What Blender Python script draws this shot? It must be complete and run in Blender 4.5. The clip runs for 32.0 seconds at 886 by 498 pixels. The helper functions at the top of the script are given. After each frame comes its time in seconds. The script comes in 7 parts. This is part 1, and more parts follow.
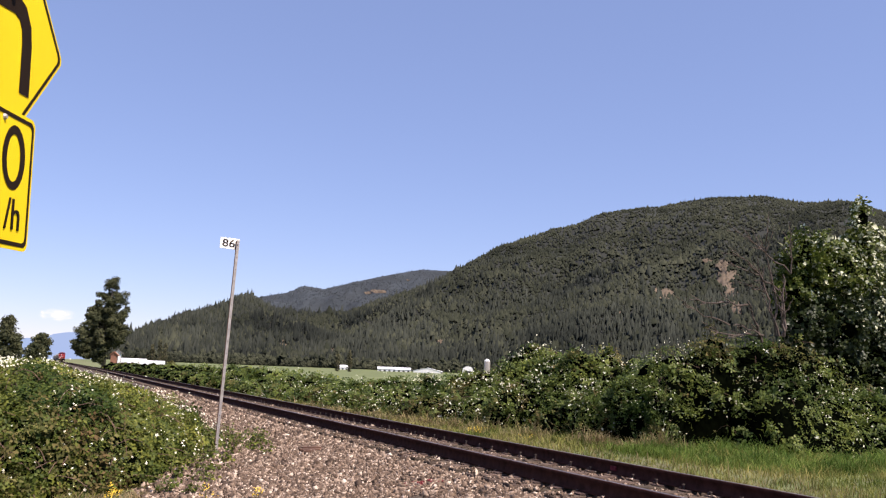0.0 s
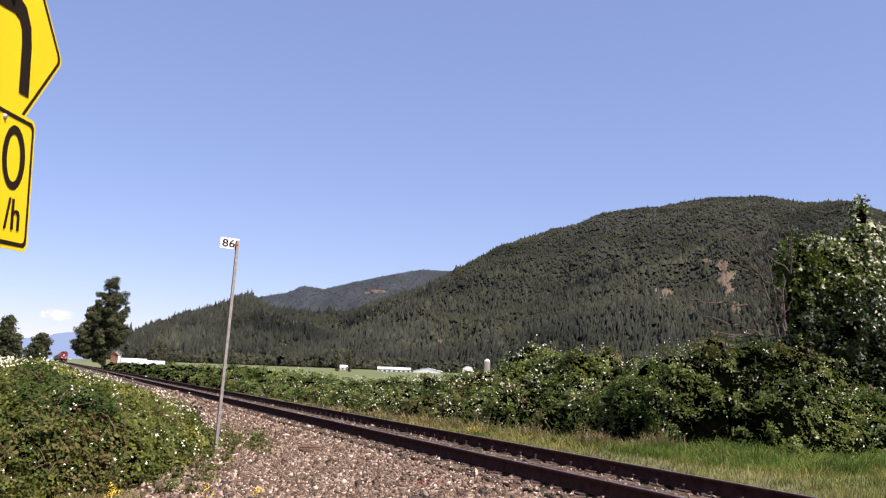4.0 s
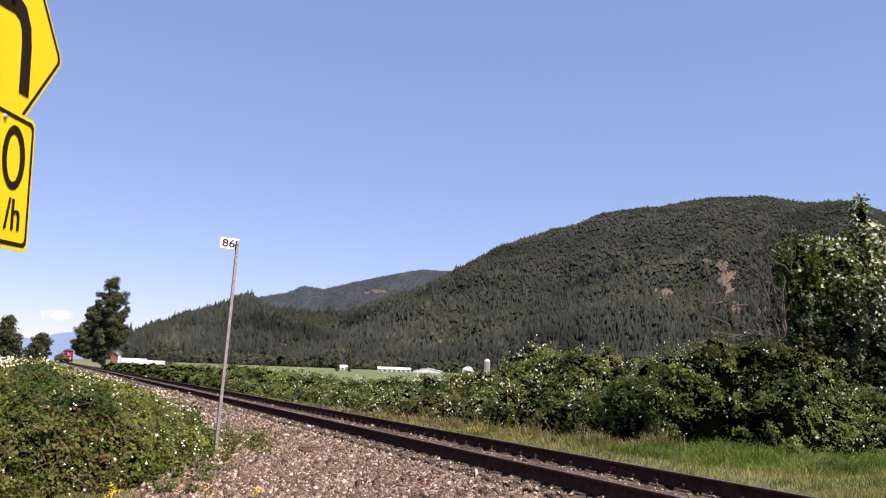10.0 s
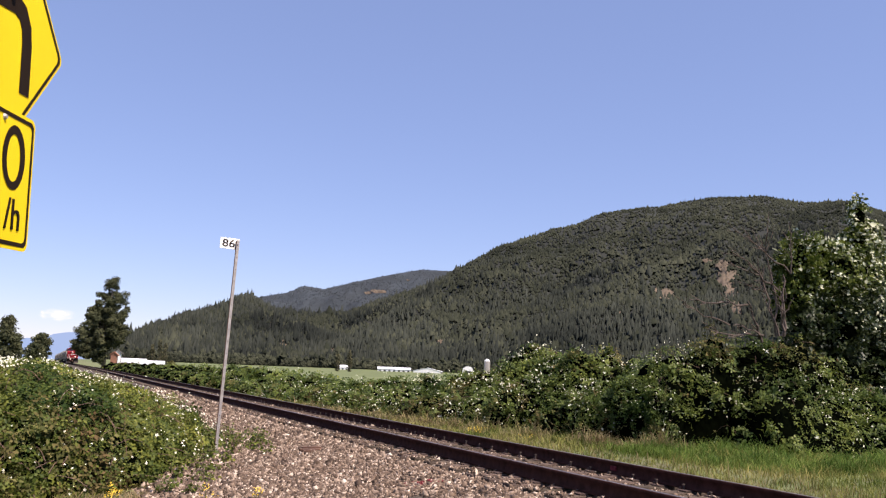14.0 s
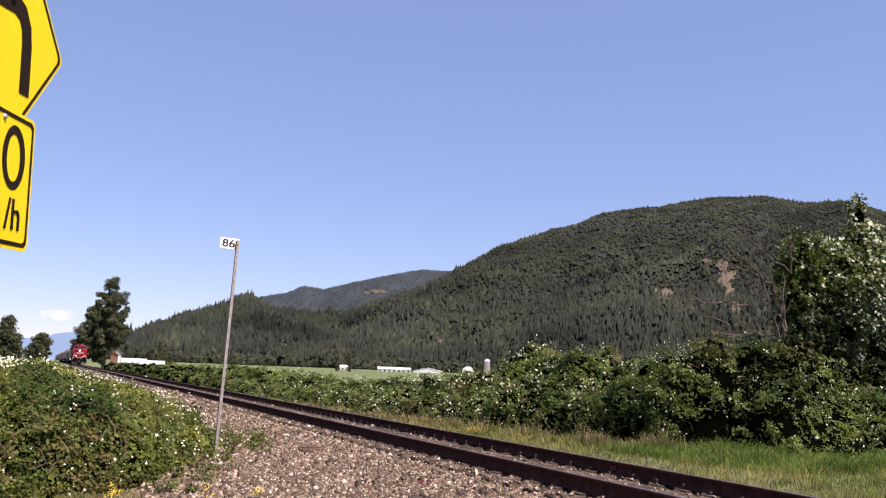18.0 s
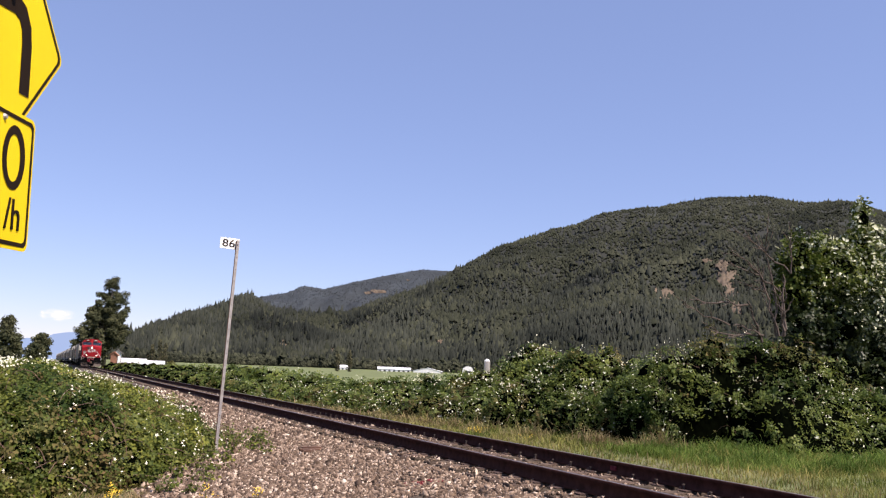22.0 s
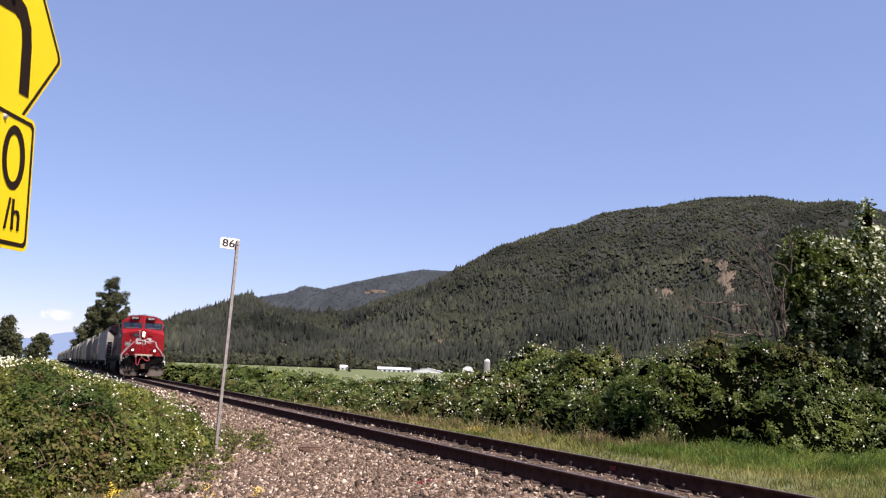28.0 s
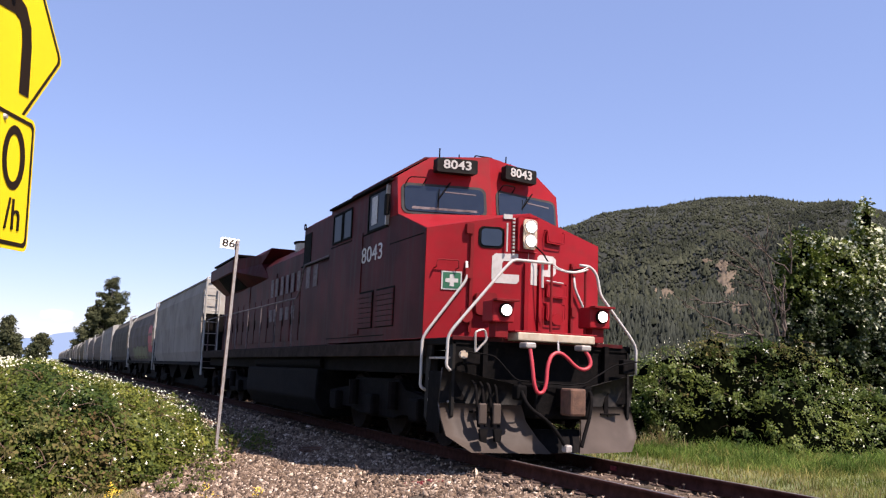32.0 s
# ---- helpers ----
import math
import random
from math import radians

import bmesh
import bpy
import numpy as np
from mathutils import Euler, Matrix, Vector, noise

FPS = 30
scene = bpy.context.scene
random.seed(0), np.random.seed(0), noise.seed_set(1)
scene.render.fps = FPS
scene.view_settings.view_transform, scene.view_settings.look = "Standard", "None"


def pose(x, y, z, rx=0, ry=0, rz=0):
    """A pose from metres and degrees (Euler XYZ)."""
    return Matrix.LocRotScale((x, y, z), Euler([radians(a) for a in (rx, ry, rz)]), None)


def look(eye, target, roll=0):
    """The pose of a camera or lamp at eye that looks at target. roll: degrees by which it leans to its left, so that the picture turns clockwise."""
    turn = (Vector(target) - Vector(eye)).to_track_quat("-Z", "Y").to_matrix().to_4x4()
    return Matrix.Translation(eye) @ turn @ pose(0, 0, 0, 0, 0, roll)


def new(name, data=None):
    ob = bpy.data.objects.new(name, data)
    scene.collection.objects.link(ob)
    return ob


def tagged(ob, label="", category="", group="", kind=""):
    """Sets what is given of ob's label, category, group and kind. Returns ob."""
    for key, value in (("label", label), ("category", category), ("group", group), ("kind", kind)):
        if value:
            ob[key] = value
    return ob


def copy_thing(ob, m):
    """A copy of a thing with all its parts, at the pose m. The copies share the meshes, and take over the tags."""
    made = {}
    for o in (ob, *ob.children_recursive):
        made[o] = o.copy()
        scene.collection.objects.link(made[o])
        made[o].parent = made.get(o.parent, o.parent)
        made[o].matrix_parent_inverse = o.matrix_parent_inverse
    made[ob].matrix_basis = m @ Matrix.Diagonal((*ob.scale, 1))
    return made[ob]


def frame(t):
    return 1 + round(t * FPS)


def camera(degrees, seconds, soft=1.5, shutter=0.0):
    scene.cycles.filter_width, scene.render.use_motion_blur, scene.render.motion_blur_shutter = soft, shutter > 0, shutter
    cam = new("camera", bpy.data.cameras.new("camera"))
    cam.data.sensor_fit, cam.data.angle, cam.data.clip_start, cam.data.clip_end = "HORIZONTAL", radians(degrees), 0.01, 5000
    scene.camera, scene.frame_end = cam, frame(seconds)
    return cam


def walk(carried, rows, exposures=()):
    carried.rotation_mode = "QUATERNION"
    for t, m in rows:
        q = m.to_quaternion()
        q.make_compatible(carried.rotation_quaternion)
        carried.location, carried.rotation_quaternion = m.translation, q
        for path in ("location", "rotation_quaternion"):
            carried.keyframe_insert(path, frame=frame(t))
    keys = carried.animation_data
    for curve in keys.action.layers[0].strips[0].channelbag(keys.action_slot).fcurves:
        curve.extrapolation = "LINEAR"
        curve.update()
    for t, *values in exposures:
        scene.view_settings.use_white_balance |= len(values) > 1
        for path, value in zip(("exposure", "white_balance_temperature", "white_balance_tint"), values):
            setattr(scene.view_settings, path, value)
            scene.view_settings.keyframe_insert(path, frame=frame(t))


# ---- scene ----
cam = camera(54.74, 32.0, soft=1.25)
EYE = (-6.522, 0.0, 1.113)
AZ, EL = radians(24.235), radians(8.285)
AIM = (EYE[0] + math.sin(AZ) * math.cos(EL), EYE[1] + math.cos(AZ) * math.cos(EL), EYE[2] + math.sin(EL))
walk(cam, [(0.0, look(EYE, AIM, 2.154)), (32.0, look(EYE, AIM, 2.154))],
     exposures=[(0.0, 0.62, 6100, 32), (31.2, 0.62, 6100, 32), (31.6, 0.70, 6100, 32), (32.0, 0.84, 6100, 32)])

# ---- light: clear summer sky, sun ahead of the train on its far side ----
SUN_AZ, SUN_EL = radians(152), radians(55.5)          # azimuth from +y towards +x
world = bpy.data.worlds.new("sky")
scene.world = world
world.use_nodes = True
wn = world.node_tree
sky = wn.nodes.new("ShaderNodeTexSky")
sky.sky_type, sky.sun_disc = "NISHITA", False
sky.sun_elevation, sky.sun_rotation = SUN_EL, SUN_AZ
sky.air_density, sky.dust_density, sky.ozone_density, sky.altitude = 1.0, 0.0, 1.6, 20
# a thin even veil of summer haze over the clear sky
veil = wn.nodes.new("ShaderNodeMixRGB")
veil.inputs["Fac"].default_value, veil.inputs["Color2"].default_value = 0.44, (2.15, 3.02, 4.48, 1)
wn.links.new(sky.outputs[0], veil.inputs["Color1"])
wn.links.new(veil.outputs[0], wn.nodes["Background"].inputs["Color"])
wn.nodes["Background"].inputs["Strength"].default_value = 0.097
sun_data = bpy.data.lights.new("sun", "SUN")
sun_data.energy, sun_data.angle, sun_data.color = 5.2, radians(0.53), (1.0, 0.935, 0.71)
sun = new("sun", sun_data)
SUN_DIR = Vector((math.sin(SUN_AZ) * math.cos(SUN_EL), math.cos(SUN_AZ) * math.cos(SUN_EL), math.sin(SUN_EL)))
sun.matrix_world = look(SUN_DIR * 60, (0, 0, 0))


# ---- materials ----
def material(name, color, rough=0.7, metal=0.0, vary=0.15, scale=6.0, bump=0.0, bump_scale=40.0, island=0.0,
             other=None, spec=0.5, dirt=None, dirt_amount=0.0, coat=0.0, random_object=0.0, translucent=0.0, streak=None):
    """A surface with stains at one scale, grain at another, and relief."""
    m = bpy.data.materials.new(name)
    m.use_nodes = True
    n, l = m.node_tree.nodes, m.node_tree.links
    b = n["Principled BSDF"]
    b.inputs["Roughness"].default_value = rough
    b.inputs["Metallic"].default_value = metal
    b.inputs["Specular IOR Level"].default_value = spec
    b.inputs["Coat Weight"].default_value = coat
    tc = n.new("ShaderNodeTexCoord")
    big = n.new("ShaderNodeTexNoise")
    big.inputs["Scale"].default_value, big.inputs["Detail"].default_value = scale, 6
    l.new(tc.outputs["Object"], big.inputs["Vector"])
    ramp = n.new("ShaderNodeValToRGB")
    lo = [max(0, c * (1 - vary)) for c in color]
    hi = [min(1, c * (1 + vary)) for c in (other or color)]
    ramp.color_ramp.elements[0].position, ramp.color_ramp.elements[0].color = 0.35, (*lo, 1)
    ramp.color_ramp.elements[1].position, ramp.color_ramp.elements[1].color = 0.65, (*hi, 1)
    l.new(big.outputs["Fac"], ramp.inputs["Fac"])
    last = ramp.outputs["Color"]
    if island or random_object:
        hsv = n.new("ShaderNodeHueSaturation")
        mp = n.new("ShaderNodeMapRange")
        k = island or random_object
        mp.inputs["To Min"].default_value, mp.inputs["To Max"].default_value = 1 - k, 1 + k
        if island:
            src = n.new("ShaderNodeNewGeometry").outputs["Random Per Island"]
        else:
            src = n.new("ShaderNodeObjectInfo").outputs["Random"]
        l.new(src, mp.inputs["Value"])
        l.new(mp.outputs[0], hsv.inputs["Value"])
        hm = n.new("ShaderNodeMapRange")
        hm.inputs["To Min"].default_value, hm.inputs["To Max"].default_value = 0.5 + 0.05 * k, 0.5 - 0.05 * k
        l.new(src, hm.inputs["Value"])
        l.new(hm.outputs[0], hsv.inputs["Hue"])
        l.new(last, hsv.inputs["Color"])
        last = hsv.outputs[0]
    if dirt:
        g = n.new("ShaderNodeTexNoise")
        g.inputs["Scale"].default_value, g.inputs["Detail"].default_value = scale * 3.3, 8
        l.new(tc.outputs["Object"], g.inputs["Vector"])
        if streak:
            # grime that has run down the sides
            mp = n.new("ShaderNodeMapping")
            mp.inputs["Scale"].default_value = streak
            l.new(tc.outputs["Object"], mp.inputs["Vector"])
            l.new(mp.outputs[0], g.inputs["Vector"])
        gr = n.new("ShaderNodeMapRange")
        gr.inputs["From Min"].default_value, gr.inputs["From Max"].default_value = 0.48, 0.72
        gr.inputs["To Max"].default_value = dirt_amount
        l.new(g.outputs["Fac"], gr.inputs["Value"])
        mx = n.new("ShaderNodeMixRGB")
        mx.inputs["Color2"].default_value = (*dirt, 1)
        l.new(gr.outputs[0], mx.inputs["Fac"])
        l.new(last, mx.inputs["Color1"])
        last = mx.outputs[0]
    l.new(last, b.inputs["Base Color"])
    if bump:
        bn = n.new("ShaderNodeTexNoise")
        bn.inputs["Scale"].default_value, bn.inputs["Detail"].default_value = bump_scale, 4
        l.new(tc.outputs["Object"], bn.inputs["Vector"])
        bp = n.new("ShaderNodeBump")
        bp.inputs["Strength"].default_value, bp.inputs["Distance"].default_value = bump, 0.02
        l.new(bn.outputs["Fac"], bp.inputs["Height"])
        l.new(bp.outputs[0], b.inputs["Normal"])
    if translucent:
        tr = n.new("ShaderNodeBsdfTranslucent")
        l.new(last, tr.inputs["Color"])
        mix = n.new("ShaderNodeMixShader")
        mix.inputs["Fac"].default_value = translucent
        l.new(b.outputs[0], mix.inputs[1])
        l.new(tr.outputs[0], mix.inputs[2])
        l.new(mix.outputs[0], n["Material Output"].inputs["Surface"])
    return m


def glowing(name, color, strength, lit=True):
    m = bpy.data.materials.new(name)
    m.use_nodes = True
    b = m.node_tree.nodes["Principled BSDF"]
    b.inputs["Base Color"].default_value = (*color, 1) if lit else (0, 0, 0, 1)
    b.inputs["Specular IOR Level"].default_value = 0.3 if lit else 0.0
    b.inputs["Emission Color"].default_value = (*color, 1)
    b.inputs["Emission Strength"].default_value = strength
    return m


M_EARTH = material("rough_turf", (0.165, 0.150, 0.072), 0.95, vary=0.3, scale=1.4, bump=0.6, bump_scale=30, other=(0.120, 0.150, 0.045))
M_FIELD = material("crop_field", (0.100, 0.132, 0.034), 0.9, vary=0.15, scale=0.02, other=(0.130, 0.145, 0.048))
M_BALLAST = material("ballast_bed", (0.082, 0.060, 0.040), 0.95, vary=0.35, scale=14, bump=1.0, bump_scale=38)


def stone_material():
    """Crushed stone: dark, brown and pale pieces side by side, each with its own tone and grain."""
    m = material("crushed_stone", (0.9, 0.85, 0.8), 0.9, spec=0.2, vary=0.12, scale=60, bump=0.3, bump_scale=90, other=(1.0, 1.0, 1.0))
    n, l = m.node_tree.nodes, m.node_tree.links
    ramp = n.new("ShaderNodeValToRGB")
    e = ramp.color_ramp.elements
    e[0].position, e[0].color = 0.0, (0.066, 0.046, 0.034, 1)
    e[1].position, e[1].color = 1.0, (0.72, 0.61, 0.49, 1)
    for at, c in ((0.35, (0.145, 0.102, 0.072, 1)), (0.72, (0.250, 0.182, 0.132, 1)), (0.92, (0.42, 0.33, 0.25, 1))):
        k = e.new(at)
        k.color = c
    l.new(n.new("ShaderNodeNewGeometry").outputs["Random Per Island"], ramp.inputs["Fac"])
    mix = n.new("ShaderNodeMixRGB")
    mix.blend_type = "MULTIPLY"
    mix.inputs["Fac"].default_value = 1.0
    base = n["Principled BSDF"].inputs["Base Color"]
    l.new(base.links[0].from_socket, mix.inputs["Color1"])
    l.new(ramp.outputs["Color"], mix.inputs["Color2"])
    l.new(mix.outputs[0], base)
    return m


M_STONE = stone_material()
M_RAIL = material("rusted_rail_steel", (0.050, 0.021, 0.016), 0.9, 0.0, spec=0.04, vary=0.3, scale=9, bump=0.2, bump_scale=60)
M_RAILTOP = material("worn_rail_head", (0.13, 0.11, 0.105), 0.5, 0.5, vary=0.15, scale=4)
M_TIE = material("creosoted_timber", (0.100, 0.074, 0.056), 0.95, spec=0.1, vary=0.3, scale=5, bump=0.6, bump_scale=50, random_object=0.3)
M_SPIKE = material("rusty_iron", (0.07, 0.042, 0.032), 0.8, 0.3, vary=0.3, scale=20)
M_LEAF = material("bramble_leaf", (0.060, 0.100, 0.016), 0.55, spec=0.15, vary=0.35, scale=0.7, island=0.45, other=(0.125, 0.136, 0.023), translucent=0.25)
M_LEAF_DEEP = material("bank_bramble_leaf", (0.052, 0.098, 0.015), 0.45, spec=0.2, vary=0.35, scale=0.6, island=0.38, other=(0.105, 0.132, 0.025), translucent=0.3)
M_LEAF_DRY = material("dry_bramble_leaf", (0.150, 0.112, 0.042), 0.75, spec=0.1, vary=0.3, scale=1.3, island=0.5, other=(0.110, 0.112, 0.034), translucent=0.3)
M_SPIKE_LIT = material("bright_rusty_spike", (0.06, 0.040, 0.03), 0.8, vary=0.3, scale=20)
M_MARK = material("dull_red_paint_mark", (0.16, 0.03, 0.035), 0.8, spec=0.1, vary=0.3, scale=30)
# Near-black colour stands in for the shade deep between leaves.
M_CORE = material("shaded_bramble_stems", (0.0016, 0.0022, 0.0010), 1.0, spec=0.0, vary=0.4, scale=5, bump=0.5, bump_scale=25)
M_CANE = material("bramble_cane", (0.13, 0.075, 0.05), 0.8, vary=0.3, scale=8)
M_PETAL = material("white_petal", (0.78, 0.76, 0.58), 0.7, spec=0.1, vary=0.05, scale=30, translucent=0.2)
M_YELLOW = material("yellow_petal", (0.75, 0.50, 0.03), 0.6, vary=0.1, scale=30, translucent=0.2)
M_GRASS = material("meadow_grass", (0.100, 0.150, 0.026), 0.7, spec=0.05, vary=0.30, scale=0.6, island=0.45, other=(0.195, 0.180, 0.055), translucent=0.3)
M_STRAW = material("dry_grass", (0.22, 0.17, 0.075), 0.8, vary=0.2, scale=2, island=0.3, translucent=0.3)
M_RUSSET = material("russet_grass", (0.25, 0.17, 0.080), 0.8, vary=0.3, scale=1.2, island=0.4, other=(0.20, 0.185, 0.070), translucent=0.3)
# Lit and shaded copies of one poplar leaf, brighter for the top boughs.
M_POPLAR_LIT = material("young_poplar_leaf", (0.070, 0.095, 0.016), 0.5, spec=0.15, vary=0.25, scale=1.4, island=0.5, translucent=0.3)
M_POPLAR_SHADED = material("poplar_leaf", (0.025, 0.038, 0.009), 0.45, spec=0.25, vary=0.25, scale=1.4, island=0.4, translucent=0.2)
M_PALE = material("pale_leaf_underside", (0.60, 0.61, 0.42), 0.6, vary=0.1, scale=6, island=0.25, translucent=0.2)
M_BARK = material("grey_bark", (0.12, 0.10, 0.08), 0.9, vary=0.3, scale=7, bump=0.6, bump_scale=30)
M_DEAD = material("dead_grey_wood", (0.085, 0.062, 0.048), 0.9, vary=0.25, scale=9)
M_TREE = material("tree_foliage", (0.042, 0.052, 0.022), 0.8, spec=0.15, vary=0.3, scale=0.25, island=0.4, other=(0.052, 0.054, 0.024))
M_OLIVE = material("pale_olive_foliage", (0.085, 0.082, 0.045), 0.85, spec=0.05, vary=0.25, scale=0.3, island=0.35)
M_BELT = material("wood_edge_foliage", (0.026, 0.030, 0.020), 0.95, spec=0.03, vary=0.3, scale=0.02, island=0.35, other=(0.038, 0.041, 0.025))
# Grey colour stands in for the shade on the white barns' walls.
M_SHADE_SIDING = material("grey_weathered_siding", (0.17, 0.16, 0.15), 0.8, vary=0.15, scale=0.6)
M_LUSH = material("lush_grass", (0.062, 0.128, 0.020), 0.7, spec=0.05, vary=0.35, scale=0.9, island=0.5, other=(0.120, 0.175, 0.036), translucent=0.35)
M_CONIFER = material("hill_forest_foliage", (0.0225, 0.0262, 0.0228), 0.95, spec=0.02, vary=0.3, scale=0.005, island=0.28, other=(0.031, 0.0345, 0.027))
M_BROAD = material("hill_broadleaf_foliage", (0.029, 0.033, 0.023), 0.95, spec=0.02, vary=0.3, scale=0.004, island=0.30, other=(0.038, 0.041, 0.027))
# Bluer tone puts distance haze into the far trees' colour.
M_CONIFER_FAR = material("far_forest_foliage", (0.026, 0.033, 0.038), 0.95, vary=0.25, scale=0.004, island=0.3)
M_SLOPE = material("forest_floor", (0.017, 0.0195, 0.015), 0.95, vary=0.3, scale=0.01)
# Far slope carries the same painted haze.
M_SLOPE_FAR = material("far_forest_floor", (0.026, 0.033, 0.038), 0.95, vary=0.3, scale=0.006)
M_ROCK = material("bare_rock_scar", (0.112, 0.083, 0.054), 0.95, vary=0.35, scale=0.05, bump=0.5, bump_scale=0.4)
M_WHITE = material("white_painted_siding", (0.74, 0.74, 0.72), 0.6, vary=0.06, scale=0.5)
M_ROOF = material("pale_metal_roof", (0.62, 0.62, 0.62), 0.5, vary=0.06, scale=0.3)
M_DARKROOF = material("dark_shingle_roof", (0.06, 0.055, 0.05), 0.9, vary=0.2, scale=0.6)
M_DARK = material("dark_opening", (0.02, 0.02, 0.022), 0.6, vary=0.1)
M_BRICKRED = material("weathered_orange_siding", (0.22, 0.10, 0.06), 0.8, vary=0.2, scale=0.8)
M_YSIGN = material("yellow_sign_sheeting", (0.80, 0.565, 0.002), 0.6, spec=0.06, vary=0.04, scale=3)
M_BSIGN = material("black_sign_print", (0.020, 0.012, 0.007), 0.7, spec=0.05, vary=0.1)
M_WSIGN = material("white_sign_sheeting", (0.80, 0.79, 0.74), 0.5, vary=0.06, scale=9, dirt=(0.4, 0.36, 0.3), dirt_amount=0.4)
M_GALV = material("galvanized_steel", (0.36, 0.33, 0.30), 0.5, 0.35, vary=0.15, scale=14, bump=0.1, dirt=(0.30, 0.20, 0.15), dirt_amount=0.4)
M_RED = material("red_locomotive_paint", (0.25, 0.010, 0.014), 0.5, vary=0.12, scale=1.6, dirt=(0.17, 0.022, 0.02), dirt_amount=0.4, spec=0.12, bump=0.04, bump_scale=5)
# Darker copy of the red: shade of the sides put in, plus grime streaks.
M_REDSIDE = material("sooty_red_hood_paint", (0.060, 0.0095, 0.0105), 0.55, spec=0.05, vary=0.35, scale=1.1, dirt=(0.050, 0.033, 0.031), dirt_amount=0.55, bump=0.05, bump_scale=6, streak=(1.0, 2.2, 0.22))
# Shaded copy of the red: fittings carry their shade in the colour.
M_REDDARK = material("shaded_red_fitting_paint", (0.16, 0.012, 0.013), 0.6, spec=0.1, vary=0.15, scale=3)
M_LOCOWHITE = material("white_stripe_paint", (0.46, 0.44, 0.41), 0.5, vary=0.05, scale=5, dirt=(0.30, 0.24, 0.21), dirt_amount=0.4)
M_CREAM = material("worn_cream_edge_paint", (0.40, 0.34, 0.25), 0.6, vary=0.12, scale=4, dirt=(0.3, 0.16, 0.1), dirt_amount=0.5)
M_BLACK = material("black_underframe_paint", (0.005, 0.0045, 0.0045), 0.8, spec=0.05, vary=0.3, scale=3, dirt=(0.013, 0.010, 0.009), dirt_amount=0.6, bump=0.2)
M_PLOW = material("scuffed_plow_steel", (0.060, 0.046, 0.037), 0.6, 0.0, spec=0.15, vary=0.18, scale=1.6, dirt=(0.085, 0.066, 0.054), dirt_amount=0.4, bump=0.03, bump_scale=12)
M_WING = material("dull_black_plow_paint", (0.011, 0.010, 0.009), 0.6, spec=0.1, vary=0.3, scale=3, dirt=(0.035, 0.028, 0.024), dirt_amount=0.5, bump=0.1, bump_scale=10)
M_GLASS = material("dark_cab_glass", (0.012, 0.016, 0.024), 0.06, vary=0.1, spec=0.9)
M_GREEN = material("green_placard", (0.012, 0.10, 0.045), 0.5, vary=0.05)
M_HOSE = material("red_rubber_hose", (0.42, 0.035, 0.045), 0.5, vary=0.1)
M_RUST = material("rusty_coupler_iron", (0.10, 0.05, 0.03), 0.85, vary=0.3, scale=9, bump=0.2)
M_WHEEL = material("dark_wheel_iron", (0.020, 0.014, 0.012), 0.8, spec=0.1, vary=0.3, scale=8)
M_FADED = material("faded_grey_lettering", (0.15, 0.12, 0.12), 0.7, spec=0.1, vary=0.3, scale=5, dirt=(0.04, 0.02, 0.02), dirt_amount=0.7)
M_GASKET = material("grey_window_rubber", (0.045, 0.043, 0.042), 0.7, spec=0.1, vary=0.2, scale=6)
M_SIDEGLASS = material("dark_side_window_glass", (0.008, 0.009, 0.011), 0.3, vary=0.1, spec=0.06)
M_SILL = material("dusty_walkway_edge", (0.030, 0.021, 0.017), 0.85, spec=0.03, vary=0.3, scale=2.5, dirt=(0.062, 0.046, 0.036), dirt_amount=0.5)
M_GRAFFITI = material("yellowed_graffiti_paint", (0.20, 0.16, 0.06), 0.7, vary=0.4, scale=1.5, other=(0.11, 0.12, 0.05))
M_LAMP = glowing("lit_headlight_lens", (1.0, 0.90, 0.72), 2.6)
M_HOPPER = material("weathered_grey_hopper_paint", (0.185, 0.158, 0.132), 0.9, spec=0.02, vary=0.15, scale=0.7, random_object=0.4, dirt=(0.085, 0.065, 0.055), dirt_amount=0.5, bump=0.1, bump_scale=3)
M_HOPPER_PALE = material("pale_grey_hopper_paint", (0.28, 0.245, 0.208), 0.85, spec=0.04, vary=0.12, scale=0.5, dirt=(0.16, 0.13, 0.11), dirt_amount=0.5, bump=0.08, bump_scale=3)
M_HOPPER_BROWN = material("brown_hopper_paint", (0.165, 0.138, 0.120), 0.9, spec=0.02, vary=0.2, scale=0.7, dirt=(0.20, 0.17, 0.10), dirt_amount=0.5)
M_HOPPER_RED = material("red_hopper_end_paint", (0.42, 0.03, 0.03), 0.6, vary=0.15, scale=2)
M_HOPPER_END = material("cream_hopper_end_paint", (0.36, 0.345, 0.31), 0.6, vary=0.08, scale=2, dirt=(0.3, 0.24, 0.2), dirt_amount=0.5)


